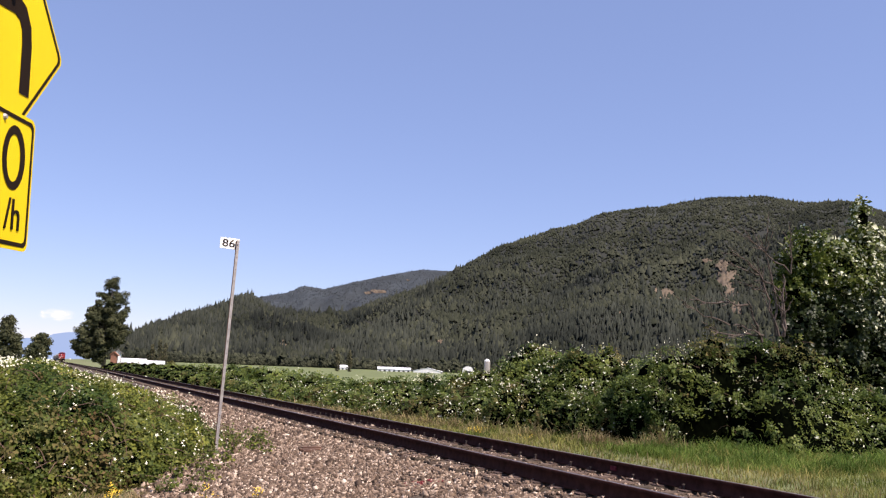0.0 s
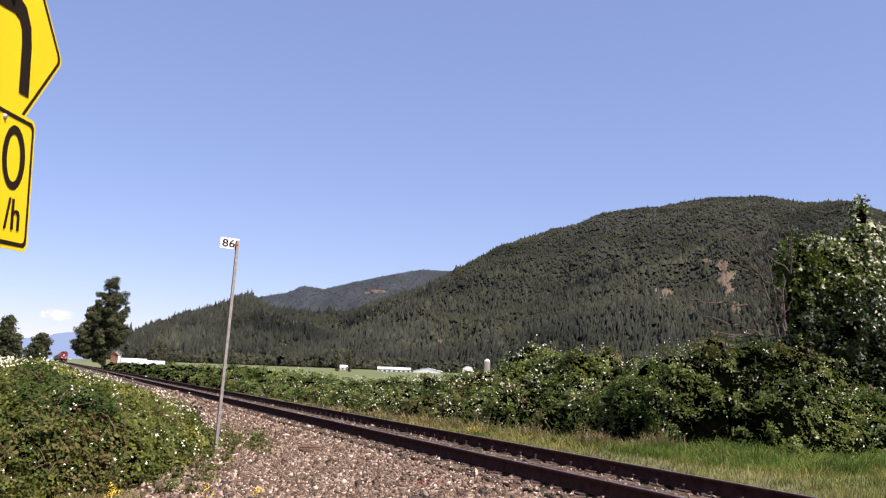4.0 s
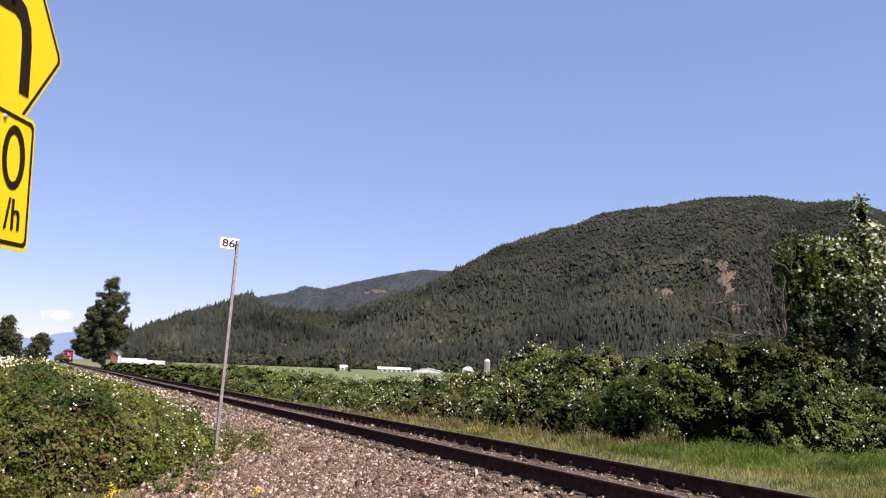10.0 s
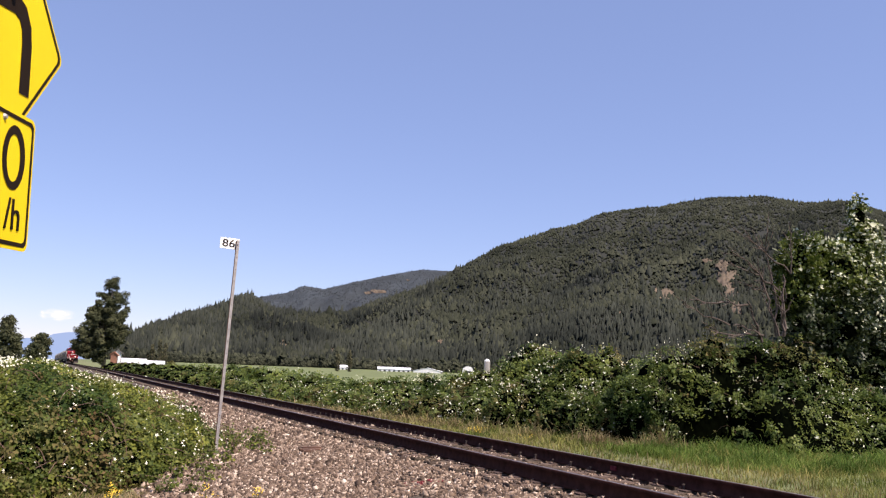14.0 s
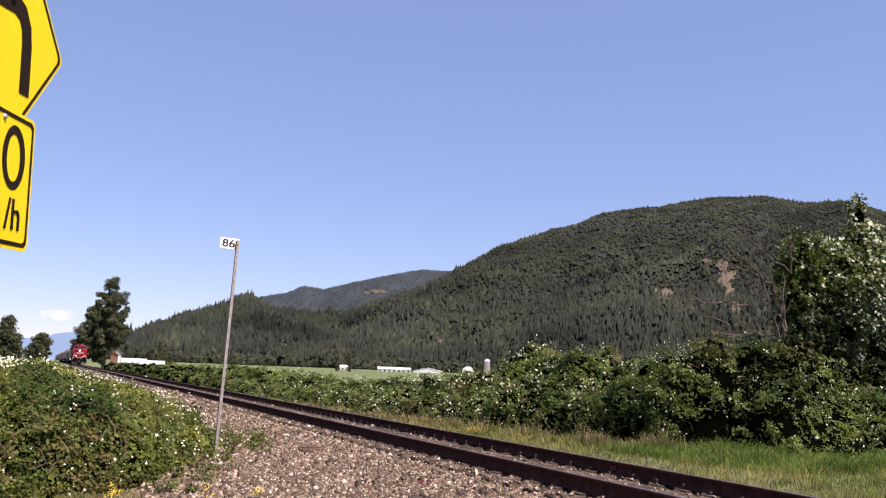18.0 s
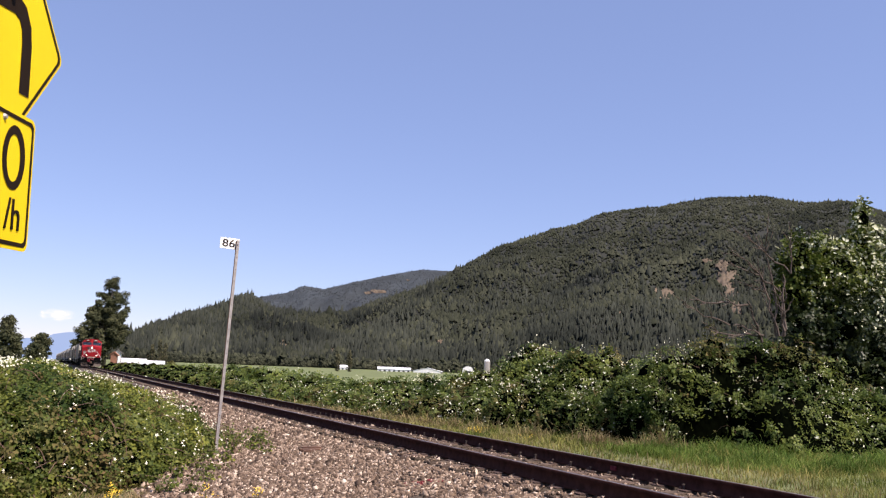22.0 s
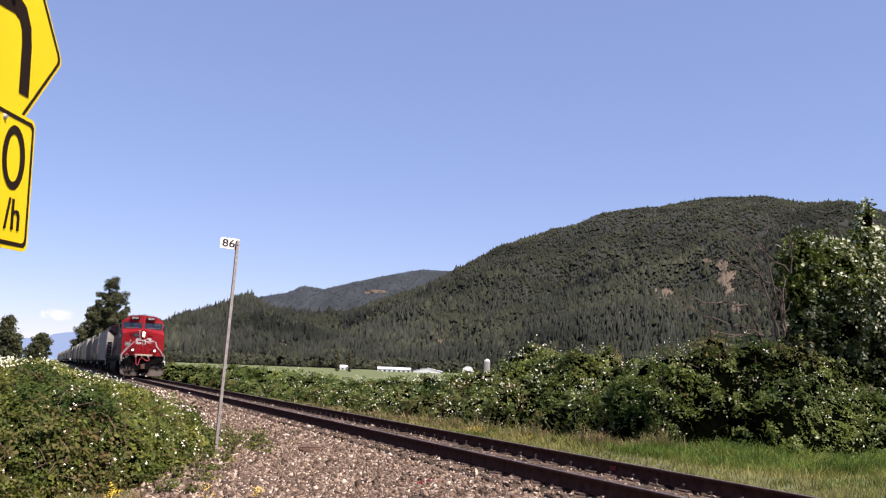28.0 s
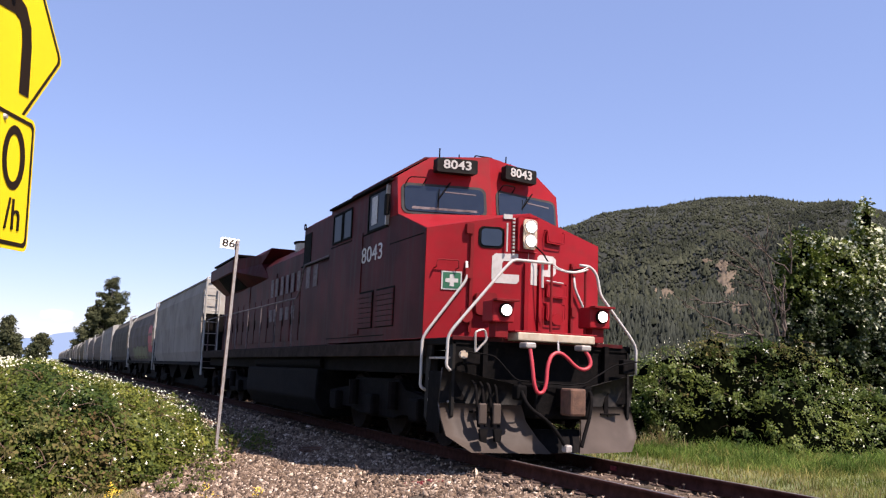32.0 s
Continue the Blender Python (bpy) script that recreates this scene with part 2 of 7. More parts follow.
def cloud_material():
    """Self-glowing white vapour that thins out to nothing round its ragged edge."""
    m = bpy.data.materials.new("cloud_vapour")
    m.use_nodes = True
    n, l = m.node_tree.nodes, m.node_tree.links
    tc = n.new("ShaderNodeTexCoord")
    noise = n.new("ShaderNodeTexNoise")
    noise.inputs["Scale"].default_value, noise.inputs["Detail"].default_value = 3.4, 4
    l.new(tc.outputs["Generated"], noise.inputs["Vector"])
    warp = n.new("ShaderNodeVectorMath")
    warp.operation = "MULTIPLY_ADD"
    warp.inputs[1].default_value, warp.inputs[2].default_value = (0.62, 0.0, 0.56), (-0.81, -0.5, -0.66)
    l.new(noise.outputs["Color"], warp.inputs[0])
    add = n.new("ShaderNodeVectorMath")
    l.new(tc.outputs["Generated"], add.inputs[0])
    l.new(warp.outputs[0], add.inputs[1])
    wide = n.new("ShaderNodeVectorMath")
    wide.operation = "MULTIPLY"
    wide.inputs[1].default_value = (2.9, 0.0, 2.9)
    l.new(add.outputs[0], wide.inputs[0])
    ball = n.new("ShaderNodeTexGradient")
    ball.gradient_type = "SPHERICAL"
    l.new(wide.outputs[0], ball.inputs["Vector"])
    ramp = n.new("ShaderNodeMapRange")
    ramp.interpolation_type = "SMOOTHSTEP"
    ramp.inputs["From Min"].default_value, ramp.inputs["From Max"].default_value, ramp.inputs["To Max"].default_value = 0.10, 0.70, 0.75
    l.new(ball.outputs["Fac"], ramp.inputs["Value"])
    # Emission puts the sun's white on the cloud into the material.
    glow, clear, mix = n.new("ShaderNodeEmission"), n.new("ShaderNodeBsdfTransparent"), n.new("ShaderNodeMixShader")
    glow.inputs["Color"].default_value, glow.inputs["Strength"].default_value = (0.74, 0.75, 0.79, 1), 1.0
    l.new(ramp.outputs[0], mix.inputs["Fac"])
    l.new(clear.outputs[0], mix.inputs[1])
    l.new(glow.outputs[0], mix.inputs[2])
    l.new(mix.outputs[0], n["Material Output"].inputs["Surface"])
    return m


M_CLOUD = cloud_material()
# Distance haze is put into the far mountains as a pale blue glow.
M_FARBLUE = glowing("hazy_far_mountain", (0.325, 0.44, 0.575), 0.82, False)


# ---- mesh helpers ----
def mesh_object(name, verts, faces, mat, parent=None, label="", smooth=False):
    me = bpy.data.meshes.new(name)
    verts = np.asarray(verts, dtype=np.float32).reshape(-1, 3)
    faces = np.asarray(faces, dtype=np.int32)
    k = faces.shape[1]
    me.vertices.add(len(verts))
    me.vertices.foreach_set("co", verts.ravel())
    me.loops.add(faces.size)
    me.loops.foreach_set("vertex_index", faces.ravel())
    me.polygons.add(len(faces))
    me.polygons.foreach_set("loop_start", np.arange(0, faces.size, k, dtype=np.int32))
    if smooth:
        me.polygons.foreach_set("use_smooth", np.ones(len(faces), dtype=bool))
    me.update(calc_edges=True)
    me.materials.append(mat)
    ob = new(name, me)
    if parent:
        ob.parent = parent
    if label:
        ob["label"] = label
    return ob


def part(name, bm, mat, parent=None, label="", smooth=False):
    """Link a bmesh as one mesh object under a thing or a part."""
    me = bpy.data.meshes.new(name)
    bmesh.ops.recalc_face_normals(bm, faces=bm.faces)
    bm.to_mesh(me)
    bm.free()
    me.materials.append(mat)
    if smooth:
        for p in me.polygons:
            p.use_smooth = True
    ob = new(name, me)
    if parent:
        ob.parent = parent
    if label:
        ob["label"] = label
    return ob


def thing(name, m=None, label="", category="", group="", kind=""):
    ob = new(name)
    ob.empty_display_size = 0.2
    if m is not None:
        ob.matrix_basis = m
    return tagged(ob, label, category, group, kind)


def box(x0, x1, y0, y1, z0, z1, bevel=0.0, bm=None):
    bm = bm or bmesh.new()
    r = bmesh.ops.create_cube(bm, size=1.0)
    for v in r["verts"]:
        v.co = Vector(((x0 + x1) / 2 + v.co.x * (x1 - x0), (y0 + y1) / 2 + v.co.y * (y1 - y0), (z0 + z1) / 2 + v.co.z * (z1 - z0)))
    if bevel:
        es = list({e for v in r["verts"] for e in v.link_edges})
        bmesh.ops.bevel(bm, geom=es, offset=bevel, segments=2, affect="EDGES", profile=0.5)
    return bm


def prism(pts, lo, hi, axis="y", bevel=0.0, bm=None):
    """A polygon drawn in the plane across the axis, pulled from lo to hi."""
    bm = bm or bmesh.new()

    def at(p, t):
        return {"y": (p[0], t, p[1]), "x": (t, p[0], p[1]), "z": (p[0], p[1], t)}[axis]
    a = [bm.verts.new(at(p, lo)) for p in pts]
    b = [bm.verts.new(at(p, hi)) for p in pts]
    fs = [bm.faces.new(a), bm.faces.new(b[::-1])]
    for i in range(len(pts)):
        j = (i + 1) % len(pts)
        fs.append(bm.faces.new((a[i], b[i], b[j], a[j])))
    if bevel:
        es = list({e for v in a + b for e in v.link_edges})
        bmesh.ops.bevel(bm, geom=es, offset=bevel, segments=2, affect="EDGES", profile=0.5)
    return bm


def tube(path, r, sides=8, bm=None, taper=None):
    """A round bar along a path of points."""
    bm = bm or bmesh.new()
    path = [Vector(p) for p in path]
    rings, side = [], None
    for i, p in enumerate(path):
        d = (path[min(i + 1, len(path) - 1)] - path[max(i - 1, 0)]).normalized()
        if side is not None:
            side = side - d * side.dot(d)
        if side is None or side.length < 1e-3:
            side = d.cross(Vector((0, 0, 1)) if abs(d.z) < 0.9 else Vector((1, 0, 0)))
        side = side.normalized()
        up = side.cross(d)
        rr = r if taper is None else r + (taper - r) * i / (len(path) - 1)
        rings.append([bm.verts.new(p + side * (rr * math.cos(2 * math.pi * k / sides)) + up * (rr * math.sin(2 * math.pi * k / sides))) for k in range(sides)])
    for a, b in zip(rings, rings[1:]):
        for k in range(sides):
            bm.faces.new((a[k], a[(k + 1) % sides], b[(k + 1) % sides], b[k]))
    bm.faces.new(rings[0][::-1])
    bm.faces.new(rings[-1])
    return bm


def bent(pts, radius=0.06, steps=4):
    """A path with rounded corners."""
    pts = [Vector(p) for p in pts]
    out = [pts[0]]
    for a, b, c in zip(pts, pts[1:], pts[2:]):
        u, w = (a - b), (c - b)
        k = min(radius, u.length * 0.45, w.length * 0.45)
        p, q = b + u.normalized() * k, b + w.normalized() * k
        for i in range(steps + 1):
            t = i / steps
            out.append(p * (1 - t) ** 2 + b * 2 * t * (1 - t) + q * t * t)
    out.append(pts[-1])
    return out


def text_bm(body, size, depth=0.004, squeeze=1.0, bold=0.0):
    """Letters as a mesh in the xz plane, centred, facing -y."""
    cu = bpy.data.curves.new("writing", "FONT")
    cu.body, cu.size, cu.extrude, cu.align_x, cu.align_y = body, size, depth, "CENTER", "CENTER"
    cu.resolution_u, cu.offset = 4, bold
    ob = bpy.data.objects.new("writing", cu)
    me = bpy.data.meshes.new_from_object(ob)
    bm = bmesh.new()
    bm.from_mesh(me)
    bpy.data.objects.remove(ob)
    bpy.data.meshes.remove(me)
    bmesh.ops.transform(bm, matrix=Matrix.Rotation(radians(90), 4, "X") @ Matrix.Diagonal((squeeze, 1, 1, 1)), verts=bm.verts)
    return bm


def rounded(x0, x1, z0, z1, r, n=4, skew=0.0):
    """A rectangle with rounded corners as a list of points; skew lifts its right side."""
    pts = []
    for cx, cz, a in ((x1 - r, z1 - r, 0), (x0 + r, z1 - r, 90), (x0 + r, z0 + r, 180), (x1 - r, z0 + r, 270)):
        for k in range(n + 1):
            t = radians(a + 90 * k / n)
            pts.append((cx + r * math.cos(t), cz + r * math.sin(t)))
    return [(x, z + skew * (x - x0)) for x, z in pts]


def smoothed(pts, times=2):
    """A path with its corners cut off again and again."""
    pts = [Vector(p) for p in pts]
    for _ in range(times):
        out = [pts[0]]
        for a, b in zip(pts, pts[1:]):
            out += [a * 0.75 + b * 0.25, a * 0.25 + b * 0.75]
        pts = out + [pts[-1]]
    return pts


def placed(bm, m):
    bmesh.ops.transform(bm, matrix=m, verts=bm.verts)
    return bm


rng = np.random.default_rng(7)


def wave(x, y, s, seed=0.0):
    """Smooth noise in the plane, about -1 to 1."""
    x, y = np.asarray(x, float) * s, np.asarray(y, float) * s
    return (np.sin(x * 1.9 + 1.3 * np.sin(y * 1.1 + seed) + seed) + np.sin(y * 2.3 + 1.7 * np.sin(x * 0.9 - seed) + 2 * seed)
            + 0.6 * np.sin((x + y) * 3.7 + 2.1 * np.sin((x - y) * 1.3 + seed)) + 0.4 * np.sin(7.1 * x - 5.3 * y + 3 * seed)) / 3.0


# ---- the lie of the land ----
KINK = 0.00178


def track_x(y):
    """The line bends away by a hair, far up the track."""
    y = np.asarray(y, float)
    return 0.0 - KINK * np.where(y > 150, y - 150 + 20 * (np.exp(-(np.maximum(y, 150) - 150) / 20) - 1), 0.0)


def ground_z(x, y):
    x, y = np.asarray(x, float), np.asarray(y, float)
    d = x - track_x(y)
    z = np.interp(d, [-4000, -60, -9, -5, -3.2, -1.5, 1.5, 2.6, 5, 9, 16, 40, 120, 4000],
                  [-1.2, -1.0, -0.8, -0.72, -0.60, -0.42, -0.42, -0.56, -0.62, -0.62, -0.8, -1.5, -2.0, -2.0])
    far = np.clip((np.hypot(x, y) - 350) / 900, 0, 1)
    return z + 5.0 * far * np.clip(x / 60.0, 0, 1)


def grid_sheet(name, xs, ys, fz, mat, **kw):
    X, Y = np.meshgrid(xs, ys)
    v = np.stack([X, Y, fz(X, Y)], -1).reshape(-1, 3)
    nx, ny = len(xs), len(ys)
    i = (np.arange(ny - 1)[:, None] * nx + np.arange(nx - 1)[None]).ravel()
    return mesh_object(name, v, np.stack([i, i + 1, i + nx + 1, i + nx], -1), mat, **kw)


xs = np.concatenate([-np.geomspace(4500, 12, 26), np.arange(-11, 20, 0.5), np.geomspace(20, 4500, 40)])
ys = np.concatenate([-np.geomspace(600, 5, 12), np.arange(-4, 60, 0.8), np.geomspace(60.5, 4800, 60)])
tagged(grid_sheet("ground", xs, ys, lambda x, y: ground_z(x, y) + 0.02 * wave(x, y, 1.2) * (np.hypot(x, y) < 80), M_EARTH, smooth=True),
       "dry earth and rough grass beside the railway", "ground", kind="structure")
fx, fy = np.linspace(26, 900, 40), np.linspace(75, 1290, 40)
tagged(grid_sheet("field", fx, fy, lambda x, y: ground_z(x, y) + 0.12, M_FIELD), "flat green crop field on the valley floor", "field", kind="structure")


# ---- ballast, stones ----
def bed_z(d):
    return np.interp(d, [-5.6, -4.6, -3.4, -2.4, -1.5, -1.2, -0.9, -0.7, 0.7, 0.9, 1.45, 2.0, 2.7], [-0.82, -0.62, -0.52, -0.42, -0.25, -0.235, -0.255, -0.222, -0.222, -0.255, -0.245, -0.38, -0.66])


bx = np.array([-5.6, -4.6, -4.0, -3.4, -2.9, -2.4, -1.9, -1.5, -1.2, -0.9, -0.7, -0.35, 0.0, 0.35, 0.7, 0.9, 1.45, 2.0, 2.7])
by = np.concatenate([np.arange(-30, 60, 0.6), np.geomspace(60, 1300, 60)])
tagged(grid_sheet("ballast_bed", bx, by, lambda x, y: bed_z(x) + 0.015 * wave(x, y, 2.5), M_BALLAST), "grey brown crushed stone ballast bed", "ballast", kind="structure")
bpy.data.objects["ballast_bed"].data.vertices.foreach_set("co", (lambda c: (c + np.stack([track_x(c[:, 1]), c[:, 1] * 0, c[:, 1] * 0], -1)).astype(np.float32).ravel())(
    np.array([v.co[:] for v in bpy.data.objects["ballast_bed"].data.vertices])))

ICO_V = []
_b = bmesh.new()
bmesh.ops.create_icosphere(_b, subdivisions=1, radius=1.0)
_b.verts.ensure_lookup_table()
ICO_V = np.array([v.co[:] for v in _b.verts])
ICO_F = np.array([[v.index for v in f.verts] for f in _b.faces])
_b.free()


def turns(n, tilt=None):
    """n random rotations as matrices."""
    q = rng.normal(size=(n, 4))
    q /= np.linalg.norm(q, axis=1, keepdims=True)
    w, x, y, z = q.T
    return np.stack([np.stack([1 - 2 * (y * y + z * z), 2 * (x * y - z * w), 2 * (x * z + y * w)], -1),
                     np.stack([2 * (x * y + z * w), 1 - 2 * (x * x + z * z), 2 * (y * z - x * w)], -1),
                     np.stack([2 * (x * z - y * w), 2 * (y * z + x * w), 1 - 2 * (x * x + y * y)], -1)], 1)


def scatter(shapes, faces, places, sizes, rot):
    """Copies of a shape (one of several) as one heap of vertices and faces."""
    n, k = len(places), shapes.shape[1]
    pick = rng.integers(0, len(shapes), n)
    v = np.einsum("nij,nkj->nki", rot, shapes[pick] * np.asarray(sizes).reshape(n, 1, -1)) + places[:, None]
    f = faces[None] + (np.arange(n) * k)[:, None, None]
    return v.reshape(-1, 3), f.reshape(-1, faces.shape[1])


BLOCK = np.array([(x, y, z) for x in (-1, 1) for y in (-1, 1) for z in (-1, 1)], float)
BLOCK_F = np.array([(0, 1, 3), (0, 3, 2), (4, 6, 7), (4, 7, 5), (0, 4, 5), (0, 5, 1), (2, 3, 7), (2, 7, 6), (0, 2, 6), (0, 6, 4), (1, 5, 7), (1, 7, 3)])


def gravel():
    """Crushed stone: broken wedges and blocks with sharp edges, no two sides alike."""
    shapes = np.stack([BLOCK * (1.0, 0.42 + 0.4 * rng.random(), 0.26 + 0.34 * rng.random()) * (0.45 + 0.65 * rng.random((8, 1))) + rng.normal(size=(8, 3)) * 0.16 for _ in range(28)])
    pts, size = [], []
    for x0, x1, y0, y1, dens, s in ((-5.9, -4.8, 10.5, 13.8, 420, 0.030), (-4.9, -2.2, 10.0, 17, 1080, 0.0240), (-2.2, -1.35, 7.6, 17, 1150, 0.0240), (-1.35, -0.9, 7.6, 17, 800, 0.020),
                                    (-4.2, -1.35, 17, 27, 420, 0.030), (-1.35, -0.9, 17, 27, 320, 0.026), (-3.6, -1.0, 27, 48, 110, 0.042),
                                    (-0.66, 0.66, 6.5, 18, 360, 0.018), (-0.66, 0.66, 18, 45, 110, 0.022), (0.85, 2.2, 6.5, 20, 200, 0.032), (0.85, 2.2, 20, 40, 60, 0.042)):
        n = int((x1 - x0) * (y1 - y0) * dens)
        d, y = rng.uniform(x0, x1, n), rng.uniform(y0, y1, n)
        keep = ~((np.abs(d) < 1.32) & ((y + 0.11) % 0.5 < 0.22) & (rng.random(n) < np.where(np.abs(d) > 1.1, 0.35, 0.80)))
        d, y = d[keep], y[keep]
        on_tie = (np.abs(d) < 1.3) & ((y + 0.11) % 0.5 < 0.22)
        pts.append(np.stack([d + track_x(y), y, np.where(on_tie, np.maximum(bed_z(d), -0.183), bed_z(d)) + 0.006], -1))
        size.append(s * rng.lognormal(0, 0.34, len(d)))
    pts, size = np.concatenate(pts), np.concatenate(size)
    v, f = scatter(shapes, BLOCK_F, pts, size[:, None], turns(len(pts)))
    tagged(mesh_object("gravel", v, f, M_STONE), "loose grey and brown crushed stones beside the track", "gravel", kind="stuff")


gravel()


# ---- the track ----
def track():
    tr = thing("railway_track", None, "single railway track with rusty rails on timber ties", "railway track")
    prof = [(-0.065, -0.172), (0.065, -0.172), (0.065, -0.160), (0.016, -0.142), (0.010, -0.048), (0.035, -0.036), (0.036, -0.006), (0.028, -0.0005),
            (-0.028, -0.0005), (-0.036, -0.006), (-0.035, -0.036), (-0.010, -0.048), (-0.016, -0.142), (-0.065, -0.160)]
    yy = np.concatenate([[-40, 0, 60, 140], np.linspace(155, 260, 8), [400, 700, 1300]])
    for s in (-1, 1):
        v = np.concatenate([[(track_x(y) + s * 0.753 + px, y, pz) for px, pz in prof] for y in yy])
        k = len(prof)
        f = [(i * k + j, i * k + (j + 1) % k, (i + 1) * k + (j + 1) % k, (i + 1) * k + j) for i in range(len(yy) - 1) for j in range(k)]
        rail = mesh_object("rail", v, f, M_RAIL, tr)
        head = []
        for y in yy:
            for dx in (-0.026, 0.026):
                head.append((track_x(y) + s * 0.753 + dx, y, 0.0015))
        mesh_object("running_surface", head, [(2 * i, 2 * i + 1, 2 * i + 3, 2 * i + 2) for i in range(len(yy) - 1)], M_RAILTOP, rail, "polished steel running surface")
    part("paint_mark", box(0.7125, 0.7365, 10.01, 10.13, -0.125, -0.065, 0.003), M_MARK, tr, "dull red paint mark on the rail web")
    tie_me = None
    for i in range(300):
        y = 2.0 + 0.5 * i
        if tie_me is None:
            tie = part("tie", box(-1.3, 1.3, -0.11, 0.11, -0.36, -0.186, 0.012), M_TIE, tr)
            tie_me = tie.data
        else:
            tie = new("tie", tie_me)
            tie.parent = tr
        tie.matrix_basis = pose(track_x(y) + random.uniform(-0.04, 0.04), y, random.uniform(-0.008, 0.004), 0, 0, random.uniform(-1.2, 1.2))
    far_v, far_f = [], []
    for i in range(300, 1500):
        y = 2.0 + 0.5 * i
        c = track_x(y)
        o = len(far_v)
        far_v += [(c - 1.3, y - 0.11, -0.19), (c + 1.3, y - 0.11, -0.19), (c + 1.3, y + 0.11, -0.19), (c - 1.3, y + 0.11, -0.19)]
        far_f.append((o, o + 1, o + 2, o + 3))
    tagged(mesh_object("far_ties", far_v, far_f, M_TIE, tr), kind="stuff")
    plate = spike = anchor = None
    for i in range(0, 70):
        y = 6.0 + 0.5 * i
        for s in (-1, 1):
            c = float(track_x(y)) + s * 0.753
            if plate is None:
                plate = part("tie_plate", box(-0.17, 0.17, -0.09, 0.09, -0.190, -0.1745, 0.003), M_SPIKE, tr)
                b = box(-0.009, 0.009, -0.009, 0.009, -0.19, -0.115)
                spike = part("rail_spike", box(-0.017, 0.017, -0.013, 0.020, -0.115, -0.098, 0.004, b), M_SPIKE_LIT, tr)
                anchor = part("rail_anchor", box(-0.075, 0.075, -0.02, 0.02, -0.20, -0.155, 0.006), M_SPIKE, tr)
                plate.matrix_basis = pose(c, y, 0)
                spike.matrix_basis = pose(c - 0.09, y + 0.04, 0)
                anchor.matrix_basis = pose(c, y + 0.14, 0)
                continue
            inner = ((plate, 0, 0, 0), (spike, 0.088, -0.05, -6), (anchor, 0, 0.135, 0)) if s < 0 else ((plate, 0, 0, 0), (spike, -0.085, 0.06, 9), (anchor, 0, 0.135, 0))
            for src, dx, dy, tilt in inner:
                o = new(src.name.split(".")[0], src.data)
                o.parent = tr
                o.matrix_basis = pose(c + dx, y + dy, random.uniform(-0.04, 0.0) if src is spike else 0, 0, random.uniform(-tilt, tilt) if tilt else 0, 0)


track()


# ---- foliage ----
LEAF3 = []
for a in (0, 115, -115):
    c, s = math.cos(radians(a)), math.sin(radians(a))
    for px, py, pz in ((0, 0.12, 0), (-0.36, 0.62, 0.10), (0, 1.15, -0.06), (0.36, 0.62, 0.10)):
        LEAF3.append((px * c - py * s, px * s + py * c, pz))
LEAF3 = np.array([LEAF3])
LEAF3_F = np.array([[o, o + 1, o + 2] for o in (0, 4, 8)] + [[o, o + 2, o + 3] for o in (0, 4, 8)])
LEAF1 = np.array([[(0, 0, 0), (-0.42, 0.45, 0.12), (0, 1.1, -0.08), (0.42, 0.45, 0.12)]])
LEAF1_F = np.array([[0, 1, 2], [0, 2, 3]])


def facing(normals, spread):
    """Rotations whose z axis lies near the given normals."""
    n = normals + rng.normal(size=normals.shape) * spread
    n /= np.linalg.norm(n, axis=1, keepdims=True) + 1e-9
    t = rng.normal(size=n.shape)
    u = np.cross(n, t)
    u /= np.linalg.norm(u, axis=1, keepdims=True) + 1e-9
    return np.stack([u, np.cross(n, u), n], -1)


def leaves_on(name, pts, nrm, size, mat, parent, spread=0.7, three=True, label=""):
    shape, fc = (LEAF3, LEAF3_F) if three else (LEAF1, LEAF1_F)
    v, f = scatter(shape, fc, pts, size[:, None], facing(nrm, spread))
    return tagged(mesh_object(name, v, f, mat, parent, label), kind="stuff")


def sample_sheet(X, Y, Z, n, reach=18.0):
    """n points on a height sheet, thicker where it lies near the camera, with normals."""
    P = np.stack([X, Y, Z], -1)
    a, b, c, d = P[:-1, :-1].reshape(-1, 3), P[:-1, 1:].reshape(-1, 3), P[1:, 1:].reshape(-1, 3), P[1:, :-1].reshape(-1, 3)
    cr = np.cross(c - a, d - b)
    area = np.linalg.norm(cr, axis=1)
    nr = cr / (area[:, None] + 1e-9)
    mid = (a + b + c + d) / 4
    dist = np.linalg.norm(mid - np.array(EYE), axis=1)
    w = area / np.maximum(dist / reach, 0.6) ** 2.3
    az = np.degrees(np.arctan2(mid[:, 0] - EYE[0], mid[:, 1]))
    seen = np.einsum("ij,ij->i", nr, np.array(EYE) - mid) / dist
    w = w * ((az > -4) & (az < 56)) * np.clip(seen * 2 + 0.35, 0.04, 1)
    w[mid[:, 2] < -5] = 0
    i = rng.choice(len(w), n, p=w / w.sum())
    s, t = rng.random((n, 1)), rng.random((n, 1))
    p = (a[i] * (1 - s) + b[i] * s) * (1 - t) + (d[i] * (1 - s) + c[i] * s) * t
    return p, nr[i], np.linalg.norm(p - np.array(EYE), axis=1)


def flower_shape():
    v, f = [(0, 0, 0.05)], []
    for k in range(5):
        a = 2 * math.pi * k / 5
        o = len(v)
        v += [(math.cos(a - 0.5) * 0.75, math.sin(a - 0.5) * 0.75, 0.15), (math.cos(a) * 1.1, math.sin(a) * 1.1, 0.2), (math.cos(a + 0.5) * 0.75, math.sin(a + 0.5) * 0.75, 0.15)]
        f += [(0, o, o + 1), (0, o + 1, o + 2)]
    return np.array([v]), np.array(f)


FLOWER, FLOWER_F = flower_shape()


